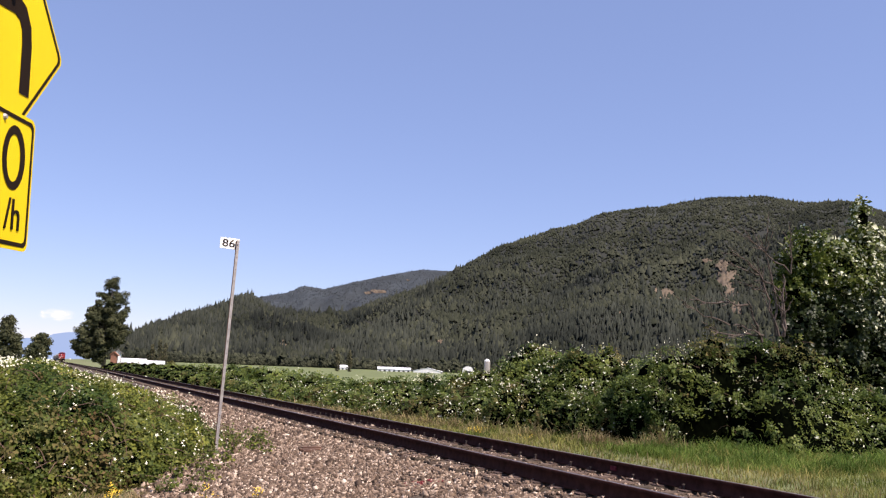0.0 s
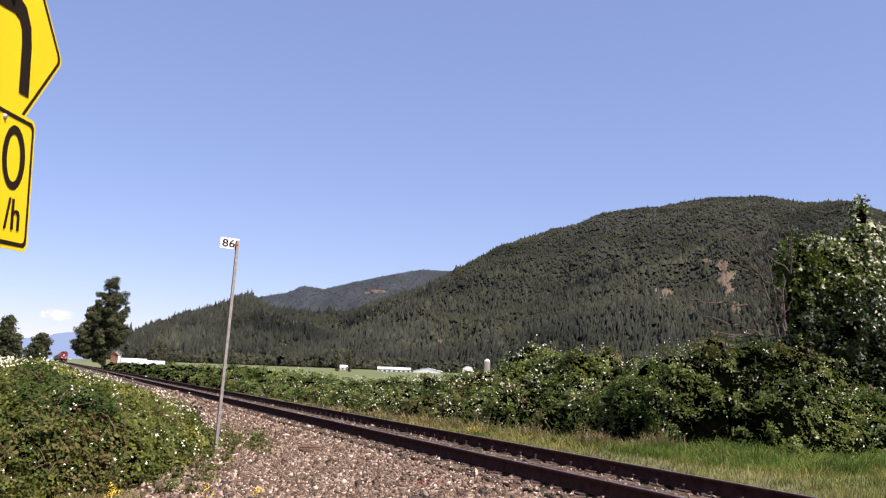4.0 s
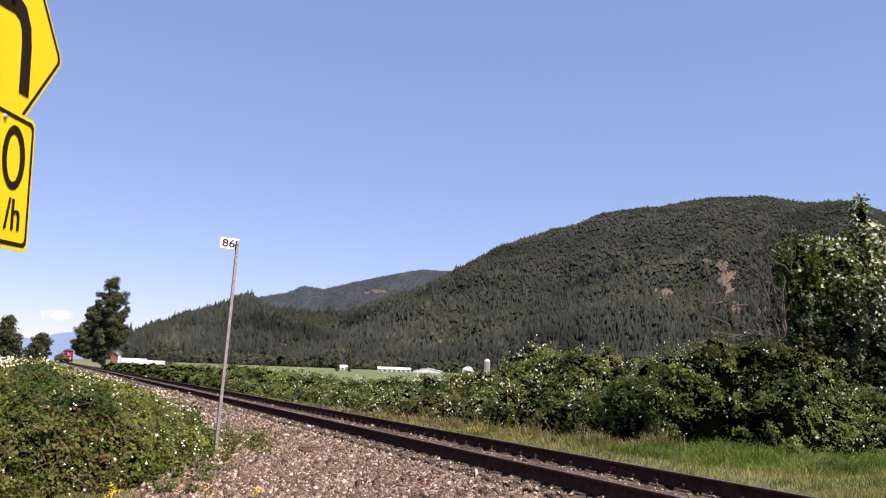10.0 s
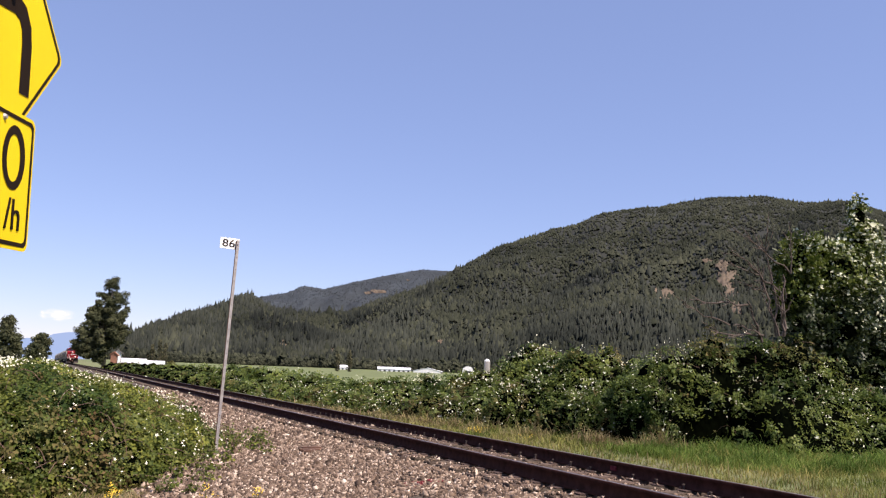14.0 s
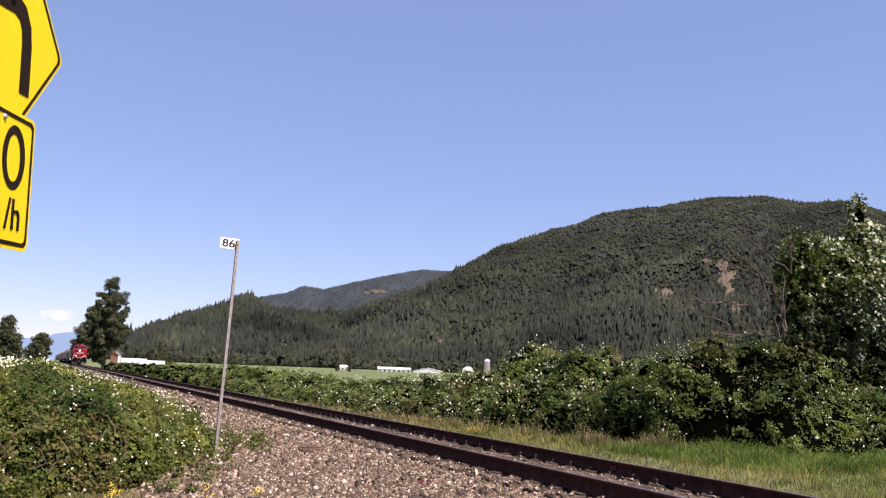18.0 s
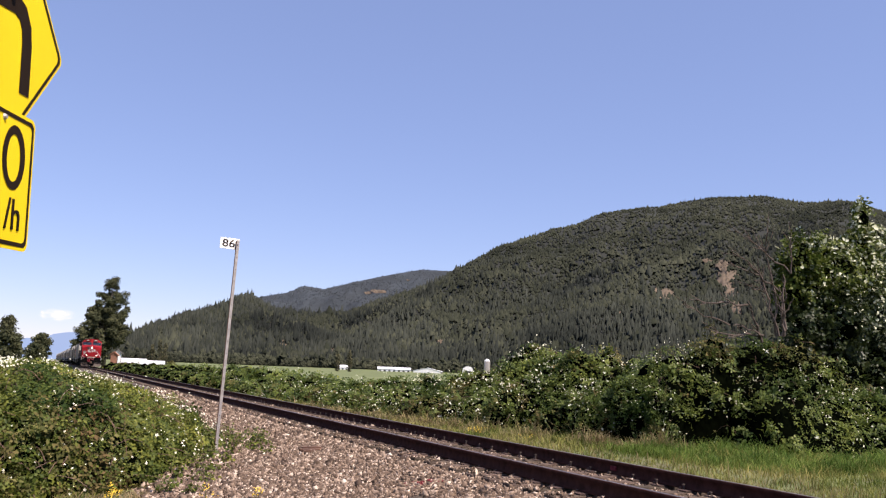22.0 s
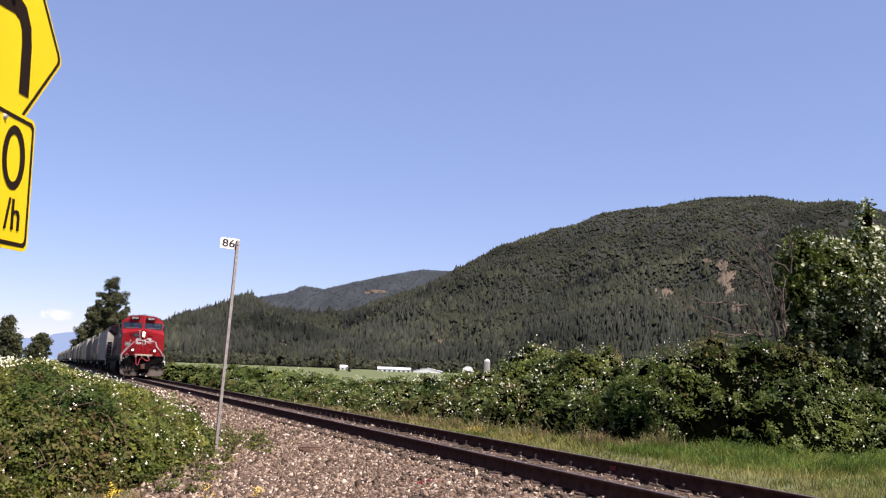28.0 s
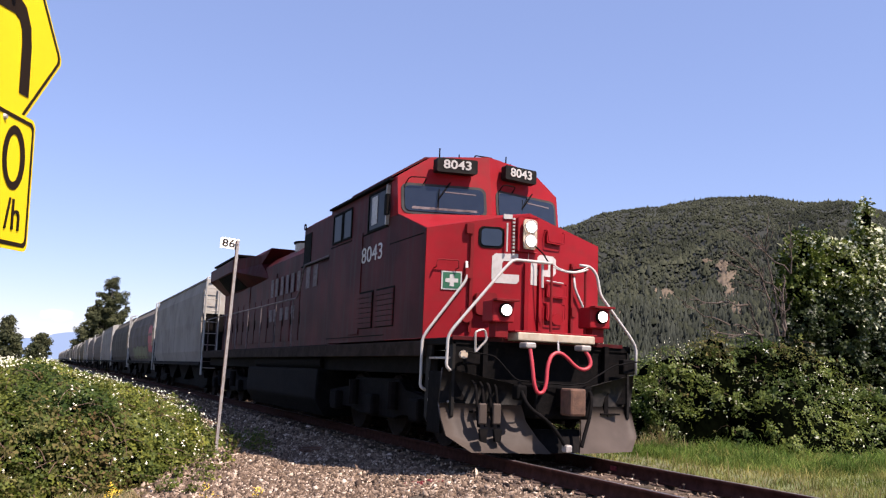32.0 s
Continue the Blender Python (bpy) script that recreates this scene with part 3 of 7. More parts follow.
def recess(p):
    """How far the foot of the tall bank lies back under its overhanging canes."""
    side = np.clip((p[:, 0] - 8.4) / 0.8, 0, 1) * np.clip((13.2 - p[:, 0]) / 0.8, 0, 1) * (p[:, 1] > 16.8) * (p[:, 1] < 20.5)
    return 0.7 * side * np.clip((1.0 + 0.4 * wave(p[:, 0], p[:, 0] * 0, 1.1, 9.0) - p[:, 2]) / 0.9, 0, 1)


def bramble(name, label, xs, ys, hz, n_leaf, n_flower, leaf=0.045, canes=40, flower_size=0.014, where=None, gaps=-0.42, leaf_mat=M_LEAF, dry=None, deep=0.16):
    """A bramble thicket over a height sheet: near-black painted shade inside, leaves, canes and blossom."""
    th = thing(name, None, label, "bush")
    X, Y = np.meshgrid(xs, ys)
    Z = hz(X, Y)
    # Near-black sheet under the leaves paints the shade seen through gaps.
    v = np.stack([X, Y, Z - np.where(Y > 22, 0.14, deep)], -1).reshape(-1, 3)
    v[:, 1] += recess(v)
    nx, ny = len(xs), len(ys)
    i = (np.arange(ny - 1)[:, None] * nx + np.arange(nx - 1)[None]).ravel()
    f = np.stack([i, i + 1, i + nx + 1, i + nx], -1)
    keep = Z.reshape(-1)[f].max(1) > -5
    mesh_object("inner_growth", v, f[keep], M_CORE, th, "near-black sheet painting the shade inside the thicket")
    # leaves stand in sprays along short shoots, those of one spray turned alike
    per = 6
    p, nr, dist = sample_sheet(X, Y, Z, n_leaf // per)
    n = len(p)
    p = p + nr * rng.uniform(-0.16, 0.12, (n, 1))
    clump = wave(p[:, 0] + 1.7 * p[:, 2], p[:, 1] - 1.1 * p[:, 2], 2.0, 1.0) + 0.5 * wave(p[:, 0] - 0.6 * p[:, 2], p[:, 1] + 1.9 * p[:, 2], 4.6, 4.0)
    ok = clump + rng.normal(size=n) * 0.22 > (gaps(p) if callable(gaps) else gaps)
    # Leaves thinned here so the near-black sheet shows as a shaded hollow.
    hollow = (p[:, 0] > 8.8) & (p[:, 0] < 12.8) & (p[:, 1] < 20.5) & (p[:, 2] < 0.9 + 0.3 * wave(p[:, 0], p[:, 1], 1.3, 9.0) + 1.2 * np.clip((p[:, 0] - 9.8) / 1.0, 0, 1))
    ok = (ok & ~hollow) | (hollow & ok & (rng.random(n) < 0.55))
    ok = ok & ~((p[:, 0] > 13.0) & (p[:, 1] > 17.8) & (p[:, 1] < 22) & (rng.random(n) < 0.6))
    brown = (rng.random(n) < dry(p)) if dry is not None else np.zeros(n, bool)
    p[:, 1] += recess(p)
    p = p + nr * (0.10 * np.clip(clump, -0.5, 1.2))[:, None]
    p, nr, dist, brown = p[ok], nr[ok], dist[ok], brown[ok]
    n = len(p)
    shoot = np.cross(nr, rng.normal(size=(n, 3)))
    shoot = shoot / (np.linalg.norm(shoot, axis=1, keepdims=True) + 1e-9) + (0, 0, 0.25)
    far = np.clip(dist / 22, 1, 2.6)
    along = (np.linspace(-1, 1, per)[None] + rng.normal(size=(n, per)) * 0.15) * (leaf * 3.6 * far)[:, None]
    q = p[:, None] + shoot[:, None] * along[..., None] + rng.normal(size=(n, per, 3)) * leaf * 0.7
    q[:, :, 2] -= 0.9 * np.maximum(along, 0) ** 2 / (leaf * 3.6)
    turn = nr * 0.5 + np.array([0.1, -0.3, 0.55]) + rng.normal(size=(n, 3)) * 0.55
    size = (leaf * rng.lognormal(0, 0.22, n) * far)[:, None] * rng.lognormal(0, 0.22, (n, per))
    for nm, pick, mat_, lab in (("leaves", ~brown, leaf_mat, ""), ("dry_leaves", brown, M_LEAF_DRY, "dry brownish leaves")):
        if pick.any():
            leaves_on(nm, q[pick].reshape(-1, 3), np.repeat(turn[pick], per, 0), size[pick].ravel(), mat_, th, 0.38, label=lab)
    p, nr, dist = sample_sheet(X, Y, Z, n_flower)
    if where is not None:
        ok = where(p)
        p, nr, dist = p[ok], nr[ok], dist[ok]
    ok = wave(p[:, 0] + p[:, 2], p[:, 1] - p[:, 2], 1.1, 3.0) + rng.normal(size=len(p)) * 0.35 > 0.05
    p, nr, dist = p[ok], nr[ok], dist[ok]
    p = p + nr * rng.uniform(0.06, 0.18, (len(p), 1))
    p[:, 1] += recess(p)
    # small sprays of blossom
    p = (p[:, None] + rng.normal(size=(len(p), 3, 3)) * 0.085).reshape(-1, 3)
    dist, nr = np.repeat(dist, 3), np.repeat(nr, 3, 0)
    vv, ff = scatter(FLOWER, FLOWER_F, p, (flower_size * rng.lognormal(0, 0.3, len(p)) * np.clip(dist / 20, 1, 1.5))[:, None],
                     facing(nr * 0.4 + np.array([0.2, -0.6, 0.4]), 0.5))
    tagged(mesh_object("blossom", vv, ff, M_PETAL, th, "small white bramble flowers"), kind="stuff")
    p, nr, dist = sample_sheet(X, Y, Z, canes)
    p[:, 1] += recess(p)
    bm = bmesh.new()
    for q, m in zip(p, nr):
        a = rng.uniform(0, 2 * math.pi)
        L, up = rng.uniform(0.4, 1.0), rng.uniform(0.05, 0.22)
        path = [Vector(q) + Vector((math.cos(a) * L * (t - 0.4), math.sin(a) * L * (t - 0.4), up * 4 * t * (1 - t) - 0.06)) + Vector(m) * 0.03 for t in (0, 0.25, 0.5, 0.75, 1)]
        tube(path, 0.006, 4, bm, 0.003)
    tagged(part("cane_tangle", bm, M_CANE, th), kind="stuff")
    return th


def bank_left(x, y):
    edge = -3.05 - 0.25 * wave(x * 0, y, 0.5, 1.0) - 0.010 * np.maximum(0, y - 28) - 0.9 * np.clip((15 - y) / 3.0, 0, 1) 
    s = np.clip((edge - x) / 2.6, 0, 1)
    front = np.clip((y - np.interp(x, [-13, -6.94, -5.1, -4.6, -4.07, -3.34, -2], [12.2, 12.6, 13.6, 14.2, 15.5, 17.3, 19.5]) - 0.35 * wave(x, y * 0, 1.3)) / 3.2, 0, 1)
    h = 1.62 * np.sqrt(s) * (0.22 + 0.78 * np.sqrt(front)) * np.clip(front * 6, 0, 1) + (0.16 * wave(x, y, 0.9, 2.0) + 0.10 * wave(x, y, 2.6, 4.0)) * s
    h = h * np.clip((130 - y) / 85, 0.3, 1)
    z = np.minimum(ground_z(x, y) + h, np.interp(x, [-7.6, -6.6, -5.9, -5.3, -4.9, -4.2, -3.7, -3.2], [1.0, 0.9, 0.66, 0.58, 0.5, 0.30, 0.06, -0.35]) - 0.002 * y + 0.09 * wave(x, y, 0.8, 6.0) + 0.06 * wave(x, y, 2.1, 3.0))
    return np.where((s > 0) & (front > 0), z, -9.0)


bramble("bramble_thicket", "low green blackberry thicket with white blossom beside the ballast",
        np.arange(-13, -2.2, 0.22), np.concatenate([np.arange(11.0, 34, 0.22), np.geomspace(34.4, 150, 60)]), bank_left, 90000, 4800, 0.052, 260,
        flower_size=0.0155, gaps=lambda p: -0.40 + 0.28 * wave(p[:, 0], p[:, 1], 0.55, 5.0),
        dry=lambda p: np.clip(0.05 + 0.4 * np.clip((14.4 - p[:, 1]) / 1.2, 0, 1) * (wave(p[:, 0], p[:, 1], 1.2, 2.0) > -0.1), 0, 1), where=lambda p: rng.random(len(p)) < np.interp(p[:, 1], [13.5, 16, 18.0], [0.15, 0.5, 1.0]))


FRONT = [(22, 17.0), (17, 17.2), (12.5, 17.5), (8.2, 18.2), (6.7, 23.8), (5.0, 32.5), (4.4, 45), (3.4, 92), (3.4, 210)]


def behind_front(x, y):
    """How far a place lies behind the front line of the far bank; negative before it."""
    x, y = np.asarray(x, float), np.asarray(y, float)
    best = np.full(np.shape(x), 1e9)
    for (ax, ay), (bx, by) in zip(FRONT, FRONT[1:]):
        t = np.clip(((x - ax) * (bx - ax) + (y - ay) * (by - ay)) / ((bx - ax) ** 2 + (by - ay) ** 2), 0, 1)
        best = np.minimum(best, np.hypot(x - ax - t * (bx - ax), y - ay - t * (by - ay)))
    px, py = np.array(FRONT).T
    inside = np.where(y < 18.2, y > np.interp(x, px[3::-1], py[3::-1]), x > np.interp(y, py[3:], px[3:]))
    return np.where(inside & (y > 17.0), best, -best) + 0.6 * wave(x, y, 0.55, 3.0) + 0.3 * wave(x, y, 1.5, 8.0)


def bank_right(x, y):
    d = behind_front(x, y)
    u = x - y
    top = np.interp(u, [-200, -85, -54, -38, -31, -27, -23, -21, -19, -17.8, -16, -14.6, -12.6, -11.4, -10.6, -9.6, -8.8, -7.0, -5.6, -4.0, -2.5, 2], [1.0, 1.15, 1.12, 0.70, 0.72, 0.95, 1.15, 1.45, 2.0, 2.2, 2.35, 2.3, 2.0, 1.7, 1.75, 2.0, 2.25, 2.75, 2.8, 2.2, 1.5, 1.2]) + 0.55
    gentle = np.clip((y - 20) / 4, 0, 1)
    s = np.clip(d / (1.5 + 1.3 * gentle), 0, 1) ** (1 + 0.6 * gentle)
    lumps = 0.42 * wave(x, y, 0.75, 5.0) + 0.30 * wave(x, y, 1.9, 7.0) + 0.10 * wave(x, y, 4.0, 2.0)
    h = top * s ** 0.40 * (1 - 0.75 * np.clip((d - 2.6) / 3.0, 0, 1)) + lumps * s * np.clip(top / 2, 0.35, 1)
    return np.where(d > 0, ground_z(x, y) + np.maximum(h, 0.1), -9.0)


bramble("bramble_bank", "tall green blackberry bank with white blossom behind the grass verge",
        np.arange(3.0, 22, 0.24), np.concatenate([np.arange(15.5, 40, 0.24), np.geomspace(40.3, 200, 60)]), bank_right, 165000, 8000, 0.050, 200, deep=0.30,
        flower_size=0.0145, dry=lambda p: 0.04 + 0.45 * (p[:, 2] > 1.75) * (p[:, 0] > 8.8) * (wave(p[:, 0], p[:, 1], 0.9, 1.0) > -0.2) + 0.42 * (p[:, 1] > 22) * (p[:, 1] < 34) * (wave(p[:, 0], p[:, 1], 0.5, 2.5) > 0.25) + 0.2 * (p[:, 2] < 0.1),
        where=lambda p: ((p[:, 1] > 21) & (p[:, 1] < 60)) | (rng.random(len(p)) < 0.5), gaps=lambda p: np.where(p[:, 1] > 22.5, -0.95, -0.14 + 0.26 * (p[:, 0] > 9.2) * (p[:, 0] < 12.8) * (p[:, 2] < 2.0) + 0.5 * wave(p[:, 0] + 0.8 * p[:, 2], 1.6 * p[:, 2], 0.55, 2.0)), leaf_mat=M_LEAF_DEEP)


def mound(x, y):
    edge = np.clip((x - 10.3 - 0.4 * wave(x, y, 1.1, 2.0)) / 1.0, 0, 1)
    rise = np.clip((y - 15.7 - 0.35 * wave(x, y * 0, 1.2, 4.0)) / 1.5, 0, 1)
    h = (1.72 * np.sqrt(rise) + 0.18 * wave(x, y, 1.6, 1.0) * rise) * np.sqrt(edge)
    return np.where((edge > 0) & (rise > 0) & (y < 17.7), ground_z(x, y) + np.maximum(h, 0.05), -9.0)


bramble("bramble_mound", "low bright green bramble mound with white blossom before the poplar",
        np.arange(9.0, 18, 0.2), np.arange(15.0, 18, 0.2), mound, 20000, 500, 0.056, 20, flower_size=0.017, gaps=-0.6, leaf_mat=M_LEAF_DEEP)


def grass(name, label, n, fx, fy, height, mat, bend=0.5, keepfn=None):
    y = fy(n)
    x = fx(n, y)
    if keepfn is not None:
        k = keepfn(x, y)
        x, y = x[k], y[k]
    n = len(x)
    base = np.stack([x, y, ground_z(x, y) - 0.02], -1)
    a = rng.uniform(0, 2 * math.pi, n)
    tuft = wave(x, y, 1.6, 2.0) + 0.6 * wave(x, y, 4.1, 5.0)
    h = height * rng.lognormal(0, 0.30, n) * np.interp(x, [2, 4, 6, 9], [0.45, 0.8, 1.25, 1.4]) * np.clip(0.75 + 0.55 * tuft, 0.25, 1.7)
    lean = rng.uniform(0.1, bend, n) * h * 1.5
    side = np.stack([-np.sin(a), np.cos(a), 0 * a], -1) * (0.0055 * np.clip(np.hypot(x, y) / 12, 1, 3))[:, None]
    out = np.stack([np.cos(a), np.sin(a), 0 * a], -1)
    mid = base + out * (lean * 0.35)[:, None] + np.stack([0 * h, 0 * h, h * 0.6], -1)
    tip = base + out * lean[:, None] + np.stack([0 * h, 0 * h, h * 0.95], -1)
    v = np.stack([base - side, base + side, mid + side * 0.8, mid - side * 0.8, tip], 1).reshape(-1, 3)
    o = np.arange(n)[:, None] * 5
    f = np.concatenate([o + [0, 1, 2], o + [0, 2, 3], o + [3, 2, 4]])
    return tagged(mesh_object(name, v, f, mat), label, "grass", kind="stuff")


def verge_x(n, y):
    hi = np.interp(y, [6, 17.2, 18.4, 23.8, 32.5, 45, 92], [17, 16.8, 8.6, 7.3, 5.6, 4.8, 3.8])
    return rng.uniform(1.75, hi)


grass("meadow_grass", "green meadow grass on the verge beyond the track", 110000, verge_x, lambda n: 7.5 + 60 * rng.random(n) ** 2.2, 0.16, M_GRASS, 1.1)
grass("lush_grass", "tall lush green grass before the brambles", 30000, lambda n, y: 6.2 + 10.5 * rng.random(n), lambda n: 12.8 + 5.4 * rng.random(n), 0.20, M_LUSH, 1.2,
      lambda x, y: (wave(x, y, 0.7, 6.0) > -0.35) & (x + 0.9 * (y - 13) > 7.2))
grass("dry_grass", "straw coloured dry grass on the verge", 9000, lambda n, y: 1.75 + rng.random(n) ** 1.7 * 4.0, lambda n: 7.5 + 50 * rng.random(n) ** 2, 0.20, M_STRAW)
grass("verge_weeds", "short green weeds along the ballast foot", 34000, lambda n, y: np.interp(y, [11.5, 13, 14.3, 16.8, 19, 22], [-5.9, -5.1, -4.3, -3.3, -2.9, -3.1]) + rng.normal(size=n) * 0.5, lambda n: 11.5 + 10 * rng.random(n) ** 1.3, 0.16, M_GRASS, 0.9,
      lambda x, y: (wave(x, y, 1.1, 3.0) > -0.1))
grass("verge_straw", "dry brown grass stems at the thicket foot", 9000, lambda n, y: np.interp(y, [11.5, 13, 14.3, 16.8, 19, 22], [-6.1, -5.3, -4.4, -3.4, -2.9, -3.1]) + rng.normal(size=n) * 0.45, lambda n: 11.5 + 8 * rng.random(n) ** 1.3, 0.17, M_STRAW, 0.9)


grass("tall_dry_grass", "tall straw and russet grass at the foot of the brambles", 9000,
      lambda n, y: np.interp(y, [17.4, 18.2, 23.8, 32.5, 45], [9.0, 7.6, 6.1, 4.6, 4.0]) - 0.35 + rng.normal(size=n) * 0.35, lambda n: 17.6 + 20 * rng.random(n) ** 1.4, 0.24, M_RUSSET, 0.7,
      lambda x, y: wave(x, y, 1.1, 4.0) > -0.25)


# ---- hills ----
def hill(name, label, az, ridge_el, r_foot, r_ridge, mat, z_foot, rough=20.0, seed=0.0, bow=0.8):
    """A wooded hill as seen round the compass: its foot and crest by azimuth in degrees."""
    A = np.linspace(az[0], az[-1], 150)
    el = np.interp(A, az, ridge_el)
    rf = np.interp(A, az, r_foot)
    rr = np.interp(A, az, r_ridge)
    T = np.linspace(0, 1.25, 60)
    H = rr * np.tan(np.radians(el)) + EYE[2]
    rad = rf[None] + (rr - rf)[None] * T[:, None]
    prof = np.where(T < 1, np.clip(T, 0, 1) ** bow, 1 - 1.6 * (T - 1))
    X, Y = EYE[0] + rad * np.sin(np.radians(A))[None], rad * np.cos(np.radians(A))[None]
    Z = z_foot + (H - z_foot)[None] * prof[:, None]
    inside = (np.sin(np.clip(T, 0, 1) * math.pi))[:, None]
    Z = Z + rough * inside * (wave(X, Y, 0.006, seed) * 1.6 + wave(X, Y, 0.016, seed + 2) * 0.6)
    v = np.stack([X, Y, Z], -1).reshape(-1, 3)
    nx, ny = len(A), len(T)
    i = (np.arange(ny - 1)[:, None] * nx + np.arange(nx - 1)[None]).ravel()
    ob = tagged(mesh_object(name, v, np.stack([i, i + 1, i + nx + 1, i + nx], -1), mat, smooth=True), label, "hill", kind="structure")
    return ob, X, Y, Z, T


def conifer_shapes(k, sides=5):
    """Narrow spires whose skirts stick out unevenly."""
    out = []
    for _ in range(k):
        v = []
        for q in range(sides):
            a = 2 * math.pi * q / sides
            w = 0.23 * (rng.uniform(0.8, 1.35) if q % 2 else rng.uniform(0.4, 0.75))
            v.append((math.cos(a) * w, math.sin(a) * w, 0.05 + rng.uniform(-0.05, 0.30)))
        v.append((rng.uniform(-0.03, 0.03), rng.uniform(-0.03, 0.03), 1.0))
        out.append(v)
    return np.array(out), np.array([(q, (q + 1) % sides, sides) for q in range(sides)])


OCTA = np.array([(1, 0, 0), (0.3, 0.95, 0.1), (-0.8, 0.6, -0.1), (-0.8, -0.6, 0.1), (0.3, -0.95, -0.1), (0.1, 0, 1.0)])
OCTA_F = np.array([(q, (q + 1) % 5, 5) for q in range(5)])


def round_shapes(k):
    return np.stack([OCTA * (0.75 + 0.5 * rng.random((6, 1))) * (0.40, 0.40, 0.62) + (0, 0, 0.25) for _ in range(k)])


def forest(name, label, X, Y, Z, T, n, tall, mat, seed=0.0, share=0.62, clear=(), leafy=None, leafy_label=""):
    P = np.stack([X, Y, Z], -1)[T <= 1.04]
    ny, nx = P.shape[:2]
    cells = rng.random((n, 2)) * (ny - 1.001, nx - 1.001)
    cells[:, 0] = (ny - 1.001) * rng.random(n) ** 1.12
    i, j = cells[:, 0].astype(int), cells[:, 1].astype(int)
    s, t = (cells[:, 0] - i)[:, None], (cells[:, 1] - j)[:, None]
    p = (P[i, j] * (1 - t) + P[i, j + 1] * t) * (1 - s) + (P[i + 1, j] * (1 - t) + P[i + 1, j + 1] * t) * s
    ta = np.degrees(np.arctan2(p[:, 0] - EYE[0], p[:, 1]))
    te = np.degrees(np.arctan2(p[:, 2] - EYE[2], np.hypot(p[:, 0] - EYE[0], p[:, 1])))
    for a0, e0, w0, h0 in clear:
        out = np.hypot((ta - a0) / w0, (te - e0) / h0) > rng.uniform(0.35, 1.0, len(ta))
        p, ta, te = p[out], ta[out], te[out]
    n = len(p)
    high = np.clip(p[:, 2] / 400.0, 0, 1)
    broad = (wave(p[:, 0], p[:, 1], 0.008, seed + 5) + 0.5 * wave(p[:, 0], p[:, 1], 0.021, seed + 1) + rng.normal(size=n) * 0.45) > (0.75 - 1.6 * share * (0.35 + 0.75 * high))
    size = tall * rng.lognormal(0, 0.28, n) * np.where(broad, 0.72, 1.15) * (1.12 - 0.35 * high)
    yaw = rng.uniform(0, 2 * math.pi, n)
    c, s2 = np.cos(yaw), np.sin(yaw)
    rot = np.zeros((n, 3, 3))
    rot[:, 0, 0], rot[:, 0, 1], rot[:, 1, 0], rot[:, 1, 1], rot[:, 2, 2] = c, -s2, s2, c, 1
    sh, fc = conifer_shapes(12)
    k = ~broad
    wide = np.stack([size * rng.uniform(0.75, 1.1, n), size * rng.uniform(0.75, 1.1, n), size], -1)
    v1, f1 = scatter(sh, fc, p[k] - (0, 0, 1.0), wide[k], rot[k])
    tagged(mesh_object(name, v1, f1, mat, smooth=True), label, "forest", kind="stuff")
    v2, f2 = scatter(round_shapes(10), OCTA_F, p[broad] - (0, 0, 1.0), wide[broad] * 1.2, rot[broad])
    return tagged(mesh_object(name, v2, f2, leafy or mat, smooth=True), leafy_label or label, "forest", kind="stuff")


def on_ray(az, el, r):
    a, e = radians(az), radians(el)
    return (EYE[0] + r * math.sin(a), r * math.cos(a), EYE[2] + r * math.tan(e))


az_main = [3.2, 4.6, 6.7, 8.8, 10.1, 11.2, 12.1, 13.0, 16.0, 18.2, 21.2, 23.4, 25.3, 27.9, 30.5, 33.2, 35.8, 38.0, 41.6, 45.0, 47.3, 49.9, 52.0, 60.0, 75.0]
crest_el = [1.1, 1.92, 2.86, 3.42, 4.12, 4.66, 4.40, 3.9, 3.74, 4.03, 5.17, 6.13, 7.15, 8.74, 9.45, 10.24, 11.18, 11.31, 11.84, 11.91, 11.4, 11.31, 10.52, 9.0, 6.0]
el_main = [e - (0.42 if a < 10.5 else 0.28 if a < 30 else 0.10) for a, e in zip(az_main, crest_el)]
foot = list(np.interp(az_main, [3, 16, 28, 45, 75], [1400, 1310, 1240, 1050, 900]))
crest = list(np.interp(az_main, [3, 11, 16, 24, 36, 45, 75], [1650, 1950, 1900, 2250, 2550, 2600, 2100]))
_, HX, HY, HZ, HT = hill("hill", "steep wooded mountain side across the valley", az_main, el_main, foot, crest, M_SLOPE, 3.0, 30.0)


def on_slope(X, Y, Z, az, el):
    """The place on a hill's slope in a given direction from the viewpoint."""
    A = np.degrees(np.arctan2(X[0] - EYE[0], Y[0]))
    j = float(np.interp(az, A, np.arange(len(A))))
    j0, f = int(j), j - int(j)
    cx, cy, cz = [(g[:48, j0] * (1 - f) + g[:48, j0 + 1] * f) for g in (X, Y, Z)]
    e = np.maximum.accumulate(np.degrees(np.arctan2(cz - EYE[2], np.hypot(cx - EYE[0], cy))) + np.arange(48) * 1e-6)
    k = np.interp(el, e, np.arange(48))
    return np.array([np.interp(k, np.arange(48), g) for g in (cx, cy, cz)])


